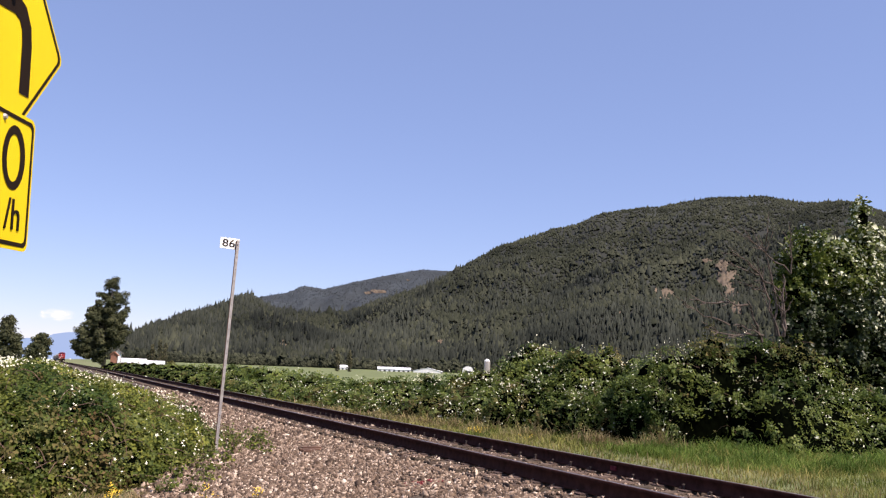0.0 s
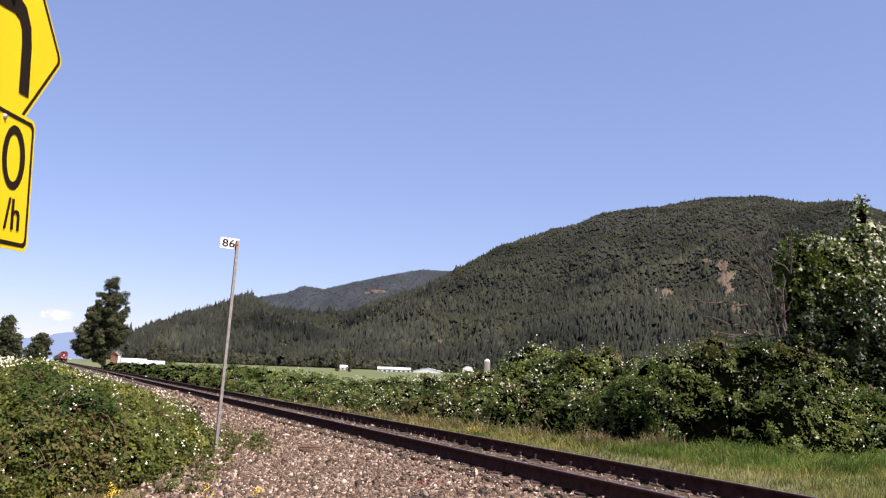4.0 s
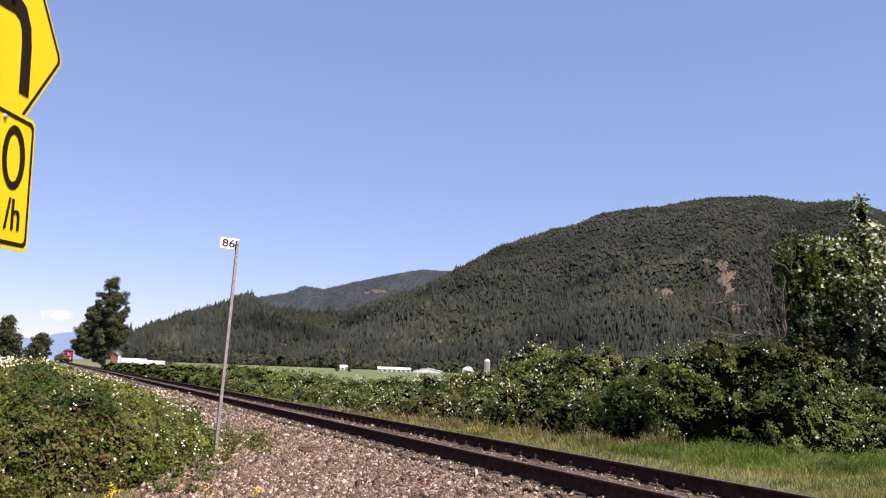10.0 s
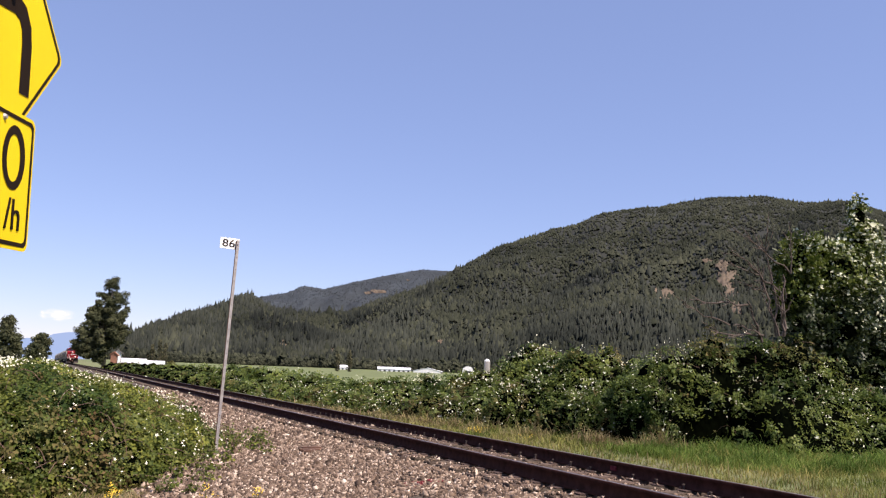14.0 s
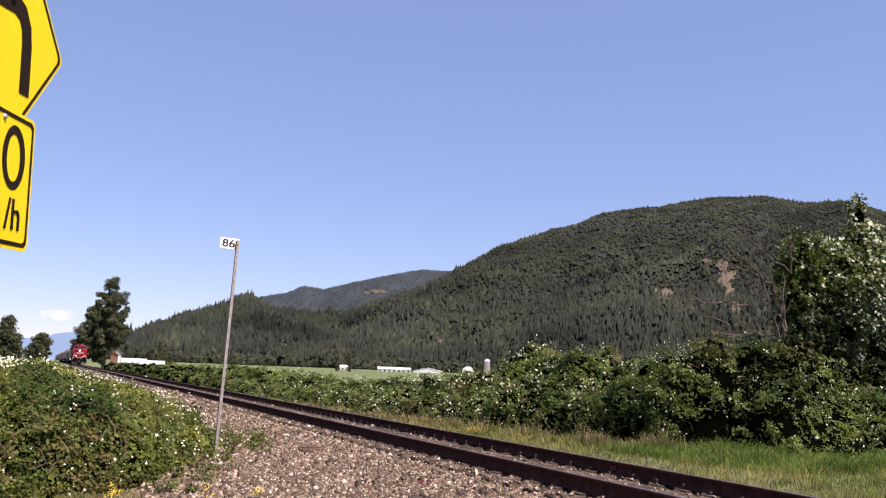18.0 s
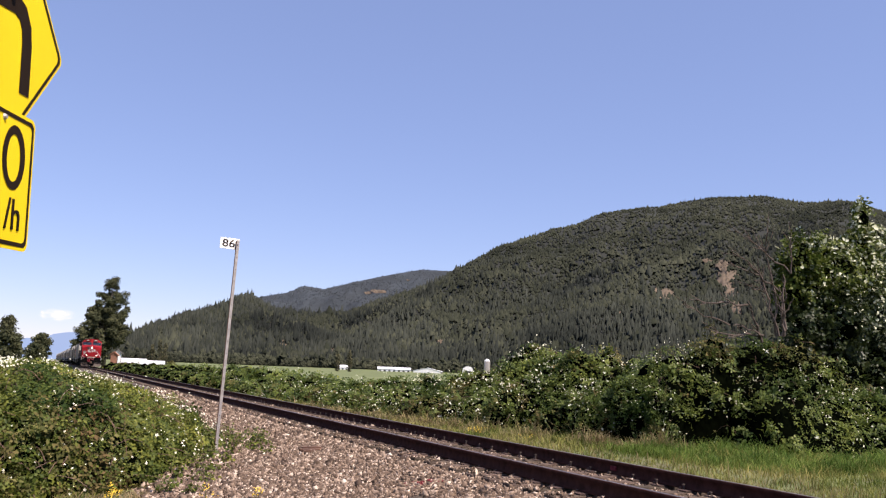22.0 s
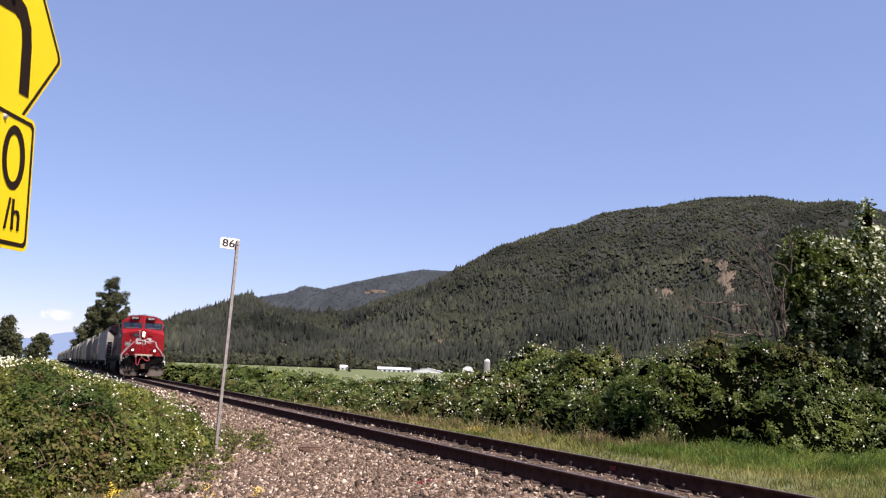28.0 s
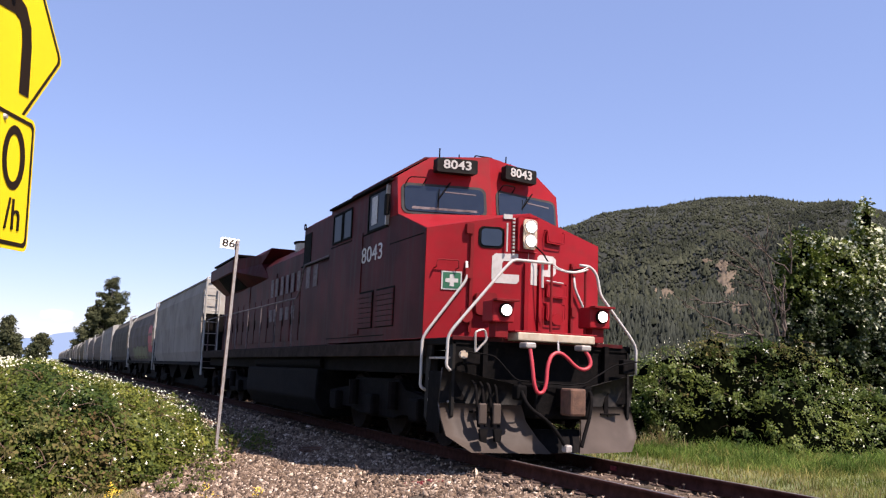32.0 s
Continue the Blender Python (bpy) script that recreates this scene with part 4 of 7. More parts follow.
def rock_scar(X, Y, Z, az, el, w, h):
    """A bare patch of rock lying in the slope, with a ragged edge and uneven face."""
    v, f, n, rings = [on_slope(X, Y, Z, az, el) + (0, 0, 2.0)], [], 22, 4
    edge = [rng.uniform(0.55, 1.15) for _ in range(n)]
    edge = [(edge[k - 1] + 2 * edge[k] + edge[(k + 1) % n]) / 4 for k in range(n)]
    for r in range(1, rings + 1):
        for k in range(n):
            t = 2 * math.pi * k / n
            q = edge[k] * r / rings
            v.append(on_slope(X, Y, Z, az + math.cos(t) * q * w / 2, el + math.sin(t) * q * h / 2) + (0, 0, 2.0 + rng.uniform(-2.5, 2.5)))
    f = [(0, 1 + k, 1 + (k + 1) % n) for k in range(n)]
    for r in range(rings - 1):
        o = 1 + r * n
        for k in range(n):
            f += [(o + k, o + n + k, o + n + (k + 1) % n), (o + k, o + n + (k + 1) % n, o + (k + 1) % n)]
    tagged(mesh_object("rock_scar", v, f, M_ROCK), "bare tan rock scar on the wooded slope", "rock face", kind="structure")
    return az, el - 0.06, w / 2, h / 2 + 0.08


CLEAR = [rock_scar(HX, HY, HZ, *q) for q in ((42.5, 7.45, 1.0, 1.0), (42.75, 6.7, 1.5, 1.4), (42.95, 5.8, 1.0, 1.3), (43.4, 4.7, 1.1, 1.0), (41.6, 7.7, 0.8, 0.4), (38.9, 5.6, 1.7, 0.75), (14.0, 1.45, 0.75, 0.45), (17.2, 1.15, 0.6, 0.5), (16.8, 1.8, 0.3, 0.4), (24.3, 2.0, 0.45, 0.45), (10.6, 1.5, 0.3, 0.3), (36.0, 4.3, 0.4, 0.25))]
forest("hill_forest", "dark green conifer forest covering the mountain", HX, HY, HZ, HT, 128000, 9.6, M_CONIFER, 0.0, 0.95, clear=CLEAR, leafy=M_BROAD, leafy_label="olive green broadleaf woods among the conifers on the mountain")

_, MX, MY, MZ, MT = hill("far_hill", "wooded hills behind the nearer ridge, haze put into their colour", [7, 9.5, 12, 14, 15.1, 16.4, 18.2, 20, 22.8, 24.9, 28, 32],
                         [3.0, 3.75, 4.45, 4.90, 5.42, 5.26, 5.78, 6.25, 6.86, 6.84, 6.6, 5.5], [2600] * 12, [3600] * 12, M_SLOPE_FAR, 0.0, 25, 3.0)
forest("far_forest", "distant forest on the hills, haze put into its blue tint", MX, MY, MZ, MT, 22000, 7.0, M_CONIFER_FAR, 3.0, 0.5, clear=[rock_scar(MX, MY, MZ, *q) for q in ((19.95, 5.24, 1.3, 0.26), (19.3, 5.12, 0.6, 0.18), (21.96, 6.08, 0.25, 0.10))])


def wood_edge():
    """Broadleaf trees along the foot of the hills."""
    n, k = 2400, 9
    a = np.radians(rng.uniform(2.5, 46, n))
    r = np.interp(np.degrees(a), [3, 16, 28, 45], [1330, 1270, 1200, 1020]) * rng.uniform(0.92, 1.04, n)
    p = np.stack([EYE[0] + r * np.sin(a), r * np.cos(a), 0 * r], -1)
    p[:, 2] = ground_z(p[:, 0], p[:, 1]) - 0.5
    tall = rng.lognormal(2.2, 0.30, n)
    # each crown is a heap of uneven clumps, narrower towards its top
    up = rng.uniform(0.12, 0.95, (n, k))
    out = rng.normal(size=(n, k, 2)) * 0.20 * (1.15 - up)[..., None]
    c = (p[:, None] + np.concatenate([out, up[..., None]], -1) * tall[:, None, None]).reshape(-1, 3)
    size = np.repeat(tall, k) * rng.uniform(0.12, 0.22, n * k)
    v, f = scatter(round_shapes(14), OCTA_F, c, (2.4 * size)[:, None], np.repeat(np.eye(3)[None], n * k, 0))
    tagged(mesh_object("wood_edge", v, f, M_BELT), "green broadleaf trees along the foot of the hills", "forest", kind="stuff")


wood_edge()


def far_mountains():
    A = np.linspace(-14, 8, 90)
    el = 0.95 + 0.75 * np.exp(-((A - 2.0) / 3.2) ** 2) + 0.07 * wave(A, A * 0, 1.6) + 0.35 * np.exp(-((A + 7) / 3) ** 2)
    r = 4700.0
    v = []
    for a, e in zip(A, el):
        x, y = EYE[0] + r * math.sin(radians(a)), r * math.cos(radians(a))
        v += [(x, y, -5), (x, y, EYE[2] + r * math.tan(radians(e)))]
    tagged(mesh_object("backdrop", v, [(2 * i, 2 * i + 2, 2 * i + 3, 2 * i + 1) for i in range(len(A) - 1)], M_FARBLUE), "mountains on the horizon, haze painted as a pale blue glow", "mountains", kind="structure")


far_mountains()


def cloud():
    """A low bank of vapour at the end of the valley, far behind everything."""
    v, f, nx, nz = [], [], 12, 8
    for k in range(nz + 1):
        for i in range(nx + 1):
            u, w = i / nx, k / nz
            v.append(on_ray(-1.35 + 3.0 * u, 2.15 + 1.35 * w, 4620 - 60 * math.sin(u * math.pi) * math.sin(w * math.pi)))
    f = [(k * (nx + 1) + i, k * (nx + 1) + i + 1, (k + 1) * (nx + 1) + i + 1, (k + 1) * (nx + 1) + i) for k in range(nz) for i in range(nx)]
    tagged(mesh_object("cloud", v, f, M_CLOUD, smooth=True), "small white cumulus cloud low over the mountains", "cloud", kind="structure")


cloud()


# ---- far buildings ----
def barn(name, label, x, y, w, d, h, roof_h, turn, wall=M_WHITE, roof=M_ROOF, doors=3, cat="barn"):
    th = thing(name, pose(x, y, float(ground_z(x, y)) - 0.05, 0, 0, turn), label, cat)
    part("wall", prism([(-d / 2, 0), (d / 2, 0), (d / 2, h), (0, h + roof_h - 0.05), (-d / 2, h)], -w / 2, w / 2, "x"), wall, th)
    for s in (-1, 1):
        part("roof_slope", prism([(s * (d / 2 + 0.5), h - 0.25), (0, h + roof_h), (0, h + roof_h + 0.2), (s * (d / 2 + 0.5), h - 0.05)], -w / 2 - 0.4, w / 2 + 0.4, "x"), roof, th)
    for k in range(doors):
        cx = -w / 2 + w * (k + 0.5) / doors
        part("doorway", box(cx - w / doors * 0.22, cx + w / doors * 0.22, -d / 2 - 0.06, -d / 2 - 0.005, 0.0, h * 0.62), M_DARK, th)
    return th


# ---- trees ----
def limb_tree(name, label, base, height, radius, n_leaf, leaf, crown_lo=0.1, shape="oval", seed=1, mat=M_TREE, trunk_r=None):
    """A trunk with limbs and a crown of leaf clumps with gaps."""
    r = random.Random(seed)
    th = thing(name, pose(*base), label, "tree")
    tr = trunk_r or height * 0.018
    part("trunk", tube([(0, 0, -0.3), (0.02 * height * r.uniform(-1, 1), 0, height * 0.3), (0, 0.01 * height, height * 0.6), (0, 0, height * 0.92)], tr, 8, None, tr * 0.2), M_BARK, th, smooth=True)
    bm = bmesh.new()
    cl = []
    for k in range(46):
        t = crown_lo + (0.97 - crown_lo) * (k + r.random()) / 46
        u = (t - crown_lo) / (1 - crown_lo)
        if shape == "oval":
            w = min(1.0, 0.30 + 2.4 * u) * (1 - u) ** 0.6 * 1.12
        elif shape == "spire":
            w = (1 - u) ** 0.8 * 0.95 + 0.05
        else:
            w = math.sqrt(max(0.05, 1 - (2 * u - 1) ** 2))
        a = k * 2.4 + r.uniform(-0.5, 0.5)
        q = radius * w * r.uniform(0.55, 1.0)
        end = Vector((math.cos(a) * q, math.sin(a) * q, t * height))
        tube([(0, 0, max(0.05, t - 0.12) * height), end * 0.5 + Vector((0, 0, (t - 0.03) * height * 0.5)), end], tr * 0.3, 4, bm, tr * 0.08)
        cl.append((end, radius * r.uniform(0.22, 0.40)))
        cl.append((end * 0.55 + Vector((0, 0, t * height * 0.45)), radius * r.uniform(0.25, 0.4)))
    part("limbs", bm, M_BARK, th)
    c = np.array([q[0][:] for q in cl])
    s = np.array([q[1] for q in cl])
    i = rng.integers(0, len(c), n_leaf)
    d = rng.normal(size=(n_leaf, 3))
    d /= np.linalg.norm(d, axis=1, keepdims=True)
    p = c[i] + d * (s[i] * rng.random(n_leaf) ** 0.45)[:, None] * (1, 1, 0.8)
    leaves_on("crown", p, d + (0.1, -0.3, 0.4), leaf * rng.lognormal(0, 0.3, n_leaf), mat, th, 0.6, three=False)
    return th




def spreading_tree(name, label, base, lobes, n_leaf, leaf, seed=3, mat=M_TREE):
    """An uneven tree: a leaning trunk, a limb into each lobe of the crown, sprays of leaves round the twigs."""
    r = random.Random(seed)
    th = thing(name, pose(*base), label, "tree")
    high = max(z + rz for _, _, z, _, rz in lobes)
    part("trunk", tube([(0, 0, -0.3), (0.25, 0, high * 0.2), (0.1, 0.2, high * 0.5), (0.7, 0, high * 0.86)], 0.5, 9, None, 0.08), M_BARK, th, smooth=True)
    cl = []
    for x, y, z, rx, rz in lobes:
        root = Vector((0.15, 0.1, max(0.6, z * 0.45)))
        mid = Vector((x, y, z))
        bm = tube([root, root.lerp(mid, 0.5) + Vector((0, 0, 0.3)), mid], 0.20, 6, None, 0.07)
        for k in range(int(10 + rx * rz * 1.3)):
            a, b, q = r.uniform(0, 6.28), r.uniform(-1, 1), r.uniform(0.45, 1.05)
            c = math.sqrt(1 - b * b)
            tip = mid + Vector((math.cos(a) * c * rx, math.sin(a) * c * rx, b * rz)) * q
            tube([mid.lerp(tip, 0.15), mid.lerp(tip, 0.6) + Vector((0, 0, 0.15)), tip], 0.06, 4, bm, 0.02)
            cl.append((*tip, r.uniform(0.7, 1.5)))
        part("limb", bm, M_BARK, th)
    cl = np.array(cl)
    i = rng.integers(0, len(cl), n_leaf)
    d = rng.normal(size=(n_leaf, 3))
    d /= np.linalg.norm(d, axis=1, keepdims=True)
    p = cl[i, :3] + d * (cl[i, 3] * rng.random(n_leaf) ** 0.5)[:, None] * (1, 1, 0.75)
    leaves_on("crown", p, d + (0.1, -0.3, 0.5), leaf * rng.lognormal(0, 0.3, n_leaf), mat, th, 0.6, three=False)
    return th


spreading_tree("roadside_tree", "tall dark green broadleaf tree with an uneven crown beside the track", (6.3, 240, -0.9),
               [(0.56, 0, 19.4, 2.2, 4.2), (2.58, 0, 15.0, 2.55, 5.2), (-0.67, -0.5, 16.0, 3.02, 4.2), (-3.36, 0, 13.8, 2.32, 3.6), (0.45, 0.5, 12.0, 3.94, 4.0), (-4.7, -0.5, 9.2, 2.55, 3.0), (-0.67, -0.8, 9.0, 4.64, 5.0), (2.69, -0.6, 8.2, 2.78, 3.4), (-5.82, 0.3, 5.6, 2.09, 2.2), (-2.91, -0.4, 4.8, 3.48, 2.6), (-0.9, -1.0, 4.5, 3.02, 2.8)], 60000, 0.34)
limb_tree("roadside_tree", "dark round tree beside the line, far off", (-9.3, 300, -1.2), 10.2, 3.1, 7000, 0.40, 0.06, "round", 5)
limb_tree("roadside_tree", "low round tree near the track", (-10.6, 270, -1.2), 6.6, 2.7, 2000, 0.5, 0.04, "round", 6)
limb_tree("conifer_tree", "dark conifer beyond the thicket", (-15.0, 200, -1.0), 10.6, 3.6, 5000, 0.36, 0.05, "spire", 7)
limb_tree("conifer_tree", "dark conifer beyond the thicket", (-18.0, 190, -1.0), 10.2, 3.4, 3000, 0.45, 0.05, "spire", 8)
limb_tree("conifer_tree", "dark conifer beyond the thicket", (-13.2, 205, -1.0), 7.0, 2.6, 2200, 0.4, 0.05, "spire", 9)


limb_tree("shrub", "brown leafy shrub beside the white barns", (30.6, 298, -1.2), 2.9, 1.5, 1200, 0.34, 0.04, "round", 12, mat=M_LEAF_DRY)
for k, (tx, ty, th_) in enumerate(((66.0, 655.0, 19.0), (70.5, 662.0, 16.0), (62.0, 668.0, 15.0), (196.0, 640.0, 14.0), (203.0, 632.0, 17.0))):
    limb_tree("poplar_tree", "pale olive slender tree at the field's far edge", (tx, ty, float(ground_z(tx, ty)) - 0.3), th_, 2.8, 1400, 0.55, 0.05, "oval", 20 + k, mat=M_OLIVE)
barn("shed", "small white shed among the far conifers", -13.6, 182.0, 2.2, 2.0, 0.9, 0.5, 70, doors=0)


# ---- the poplar at the edge of the bank: a trunk and boughs that sway ----
BOUGHS = []


def poplar():
    base = Vector((16.3, 19.8, -0.6))
    th = thing("poplar_tree", pose(*base), "leafy young poplar with pale leaf undersides rising from the brambles", "tree")
    part("trunk", tube([(0, 0, -0.2), (0.1, 0, 2.0), (-0.1, 0.1, 4.0), (-0.3, 0, 5.6)], 0.11, 8, None, 0.03), M_BARK, th, smooth=True)
    r = random.Random(11)
    # each bough: where it springs from, where its leaf mass lies, its size
    plan = [((0, 0, 1.2), (-2.3, -0.3, 2.4), 1.0, 0.9), ((0, 0, 1.5), (-1.0, -0.7, 2.2), 1.1, 1.0), ((0, 0, 1.4), (0.9, -0.6, 2.3), 1.2, 1.0),
            ((0, 0, 2.4), (-2.0, -0.2, 3.6), 1.0, 0.9), ((0, 0, 2.6), (-0.6, -0.5, 3.7), 1.2, 1.0), ((0, 0, 2.6), (1.0, -0.4, 3.9), 1.2, 1.0),
            ((0, 0, 3.4), (-1.5, 0, 5.0), 1.0, 0.9), ((0, 0, 3.6), (-0.2, -0.2, 5.3), 1.1, 1.0), ((0, 0, 3.6), (1.2, 0, 5.2), 1.1, 1.0),
            ((0, 0, 4.4), (1.4, 0, 7.15), 0.42, 1.9), ((0, 0, 4.4), (1.9, 0, 6.6), 0.5, 1.3), ((0, 0, 3.6), (-1.7, 0, 5.8), 0.85, 1.0), ((0, 0, 4.0), (-0.8, 0, 6.0), 0.85, 0.9), ((0, 0, 3.2), (-2.1, 0, 4.7), 0.8, 1.0), ((0, 0, 4.2), (1.4, 0.2, 6.2), 0.8, 1.0), ((0, 0, 2.0), (2.6, 0, 3.2), 1.3, 1.1), ((0, 0, 3.0), (2.6, 0, 4.8), 1.3, 1.1)]
    for a, c, s, tall in plan:
        a, c = Vector(a), Vector((c[0] * (0.80 if c[0] < 0 else 1.0), c[1], c[2])) - Vector(a)
        bough = part("bough", tube([(0, 0, 0), c * 0.5 + Vector((0, 0, -0.1)), c * 1.05], 0.035, 6, None, 0.01), M_BARK, th)
        bough.matrix_basis = pose(*a)
        # a near-black lump that paints the shade inside the leaf mass
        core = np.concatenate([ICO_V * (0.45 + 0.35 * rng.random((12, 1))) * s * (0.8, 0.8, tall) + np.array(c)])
        mesh_object("inner_growth", core, ICO_F, M_CORE, bough, "near-black lump painting the shade inside the crown")
        # sprays: leaves of one twig hang alike
        m, per = int((150 if c.z + a.z > 3.0 or c.x > 0.8 else 75) * s * s * tall), 16
        d = rng.normal(size=(m, 3))
        d /= np.linalg.norm(d, axis=1, keepdims=True)
        mid = np.array(c) + d * (s * rng.uniform(0.62, 1.08, m))[:, None] * (0.85, 0.85, tall)
        turn = d * 0.5 + np.array((0.1, -0.35, 0.35)) + rng.normal(size=(m, 3)) * 0.55
        twig = rng.normal(size=(m, 3)) * 0.6 + d
        twig /= np.linalg.norm(twig, axis=1, keepdims=True)
        p = mid[:, None] + twig[:, None] * rng.uniform(-0.20, 0.16, (m, per, 1)) + rng.normal(size=(m, per, 3)) * 0.06
        size = 0.105 * rng.lognormal(0, 0.25, (m, per))
        world_x, world_z = mid[:, 0] + a.x, mid[:, 2] + a.z
        # Pale undersides, set thicker on the sunlit top and right as highlights.
        pale = rng.random((m, per)) < (np.clip(0.04 + 0.05 * (world_z - 3.0) + 0.06 * world_x, 0.008, 0.30) * np.where(world_z < 2.9, 0.15, 1.0) * (0.3 + 1.6 * rng.random(m)))[:, None]
        turns_ = np.repeat(turn[:, None], per, 1)
        # Top boughs take the sunlit leaf colour, lower ones the shaded.
        leaves_on("leaves", p[~pale], turns_[~pale], size[~pale], M_POPLAR_LIT if c.z + a.z > 4.4 else M_POPLAR_SHADED, bough, 0.35, three=False)
        if pale.any():
            leaves_on("pale_leaves", p[pale], turns_[pale], size[pale], M_PALE, bough, 0.5, three=False, label="pale leaf undersides turned by the wind")
        BOUGHS.append((bough, Vector(a), r.uniform(0, 6.28)))
    return th


POPLAR = poplar()


# bare branches: foot and tip across and up, thickness
BRANCHES = ((-0.35, 0.0, -0.13, 1.85, 0.04), (-0.13, 1.85, -1.70, 2.99, 0.026), (-0.45, 0.0, -0.65, 1.31, 0.04), (-0.65, 1.31, -2.24, 2.28, 0.028), (-1.12, 1.73, -2.49, 1.93, 0.022),
            (-1.05, -0.2, -1.82, 0.82, 0.036), (-1.82, 0.82, -3.69, 0.85, 0.028), (-2.20, 0.23, -4.11, 0.59, 0.024), (-0.61, 0.0, -1.36, 2.65, 0.032), (-1.0, 0.0, -3.12, -0.10, 0.030),
            (-0.92, 1.21, -1.81, 1.50, 0.020), (-0.14, 1.85, -0.32, 3.18, 0.022), (-0.46, 0.0, -1.01, 1.86, 0.034), (-1.10, 0.0, -2.20, 0.23, 0.028))


def dead_branches():
    th = thing("dead_shrub", pose(13.15, 18.6, 2.55), "bare grey dead branches standing out of the brambles", "dead shrub")
    r = random.Random(5)

    def crooked(a, b, rad, bm, twigs):
        """A bent bare branch from a to b with thin side twigs."""
        L = (b - a).length
        path = [a.lerp(b, k / 7) + Vector((r.uniform(-1, 1), r.uniform(-1, 1), r.uniform(-1, 1))) * 0.035 * L * (0 < k < 7) for k in range(8)]
        tube(path, rad, 5, bm, rad * 0.4)
        for _ in range(twigs):
            q = path[r.randint(2, 7)]
            e = (b - a).normalized() + Vector((r.uniform(-0.9, 0.5), r.uniform(-0.6, 0.6), r.uniform(-0.5, 0.9)))
            crooked(q, q + e.normalized() * L * r.uniform(0.15, 0.35), rad * 0.5, bm, 0)

    for x0, z0, x1, z1, rad in BRANCHES:
        bm = bmesh.new()
        crooked(Vector((x0, r.uniform(-0.2, 0.2), z0)), Vector((x1, r.uniform(-0.4, 0.4), z1)), rad * 1.1, bm, 8)
        part("branch", bm, M_DEAD, th)


dead_branches()


# ---- signs ----
def sign_letters(body, size, m, parent, squeeze=1.0, label=""):
    return part("lettering", placed(text_bm(body, size, 0.0015, squeeze), m), M_BSIGN, parent, label)


def mile_board():
    th = thing("mile_board", pose(-3.555, 16.54, -0.62, 0, 1.9, 0), "thin galvanized post with a small white mile board", "mile board")
    post = part("post", prism([(-0.025, -0.02), (0.025, -0.02), (0.025, 0.012), (0.009, 0.02), (-0.009, 0.02), (-0.025, 0.012)], -0.2, 4.13, "z"), M_GALV, th, "galvanized channel post")
    # Rusty strip whose dark colour also paints the post's shaded left side.
    part("flange", box(-0.034, -0.0255, -0.018, 0.022, -0.2, 4.12, 0.002), M_RUST, post, "rusty flange with the post's shaded side painted in")
    for k in range(16):
        part("bolt_hole", tube([(0, -0.0225, 0.35 + 0.23 * k), (0, -0.020, 0.35 + 0.23 * k)], 0.007, 8), M_DARK, post)
    bd = part("board", box(-0.335, 0.035, 0.0215, 0.031, 3.95, 4.165, 0.003), M_WSIGN, th, "white enamel board")
    part("lettering", placed(text_bm("86", 0.205, 0.0015, 1.22, 0.001), pose(-0.170, 0.019, 4.055)), M_BSIGN, bd, "black mile figures")
    part("bolt", tube([(0, -0.035, 4.06), (0, -0.019, 4.06)], 0.012, 8), M_GALV, bd)


mile_board()


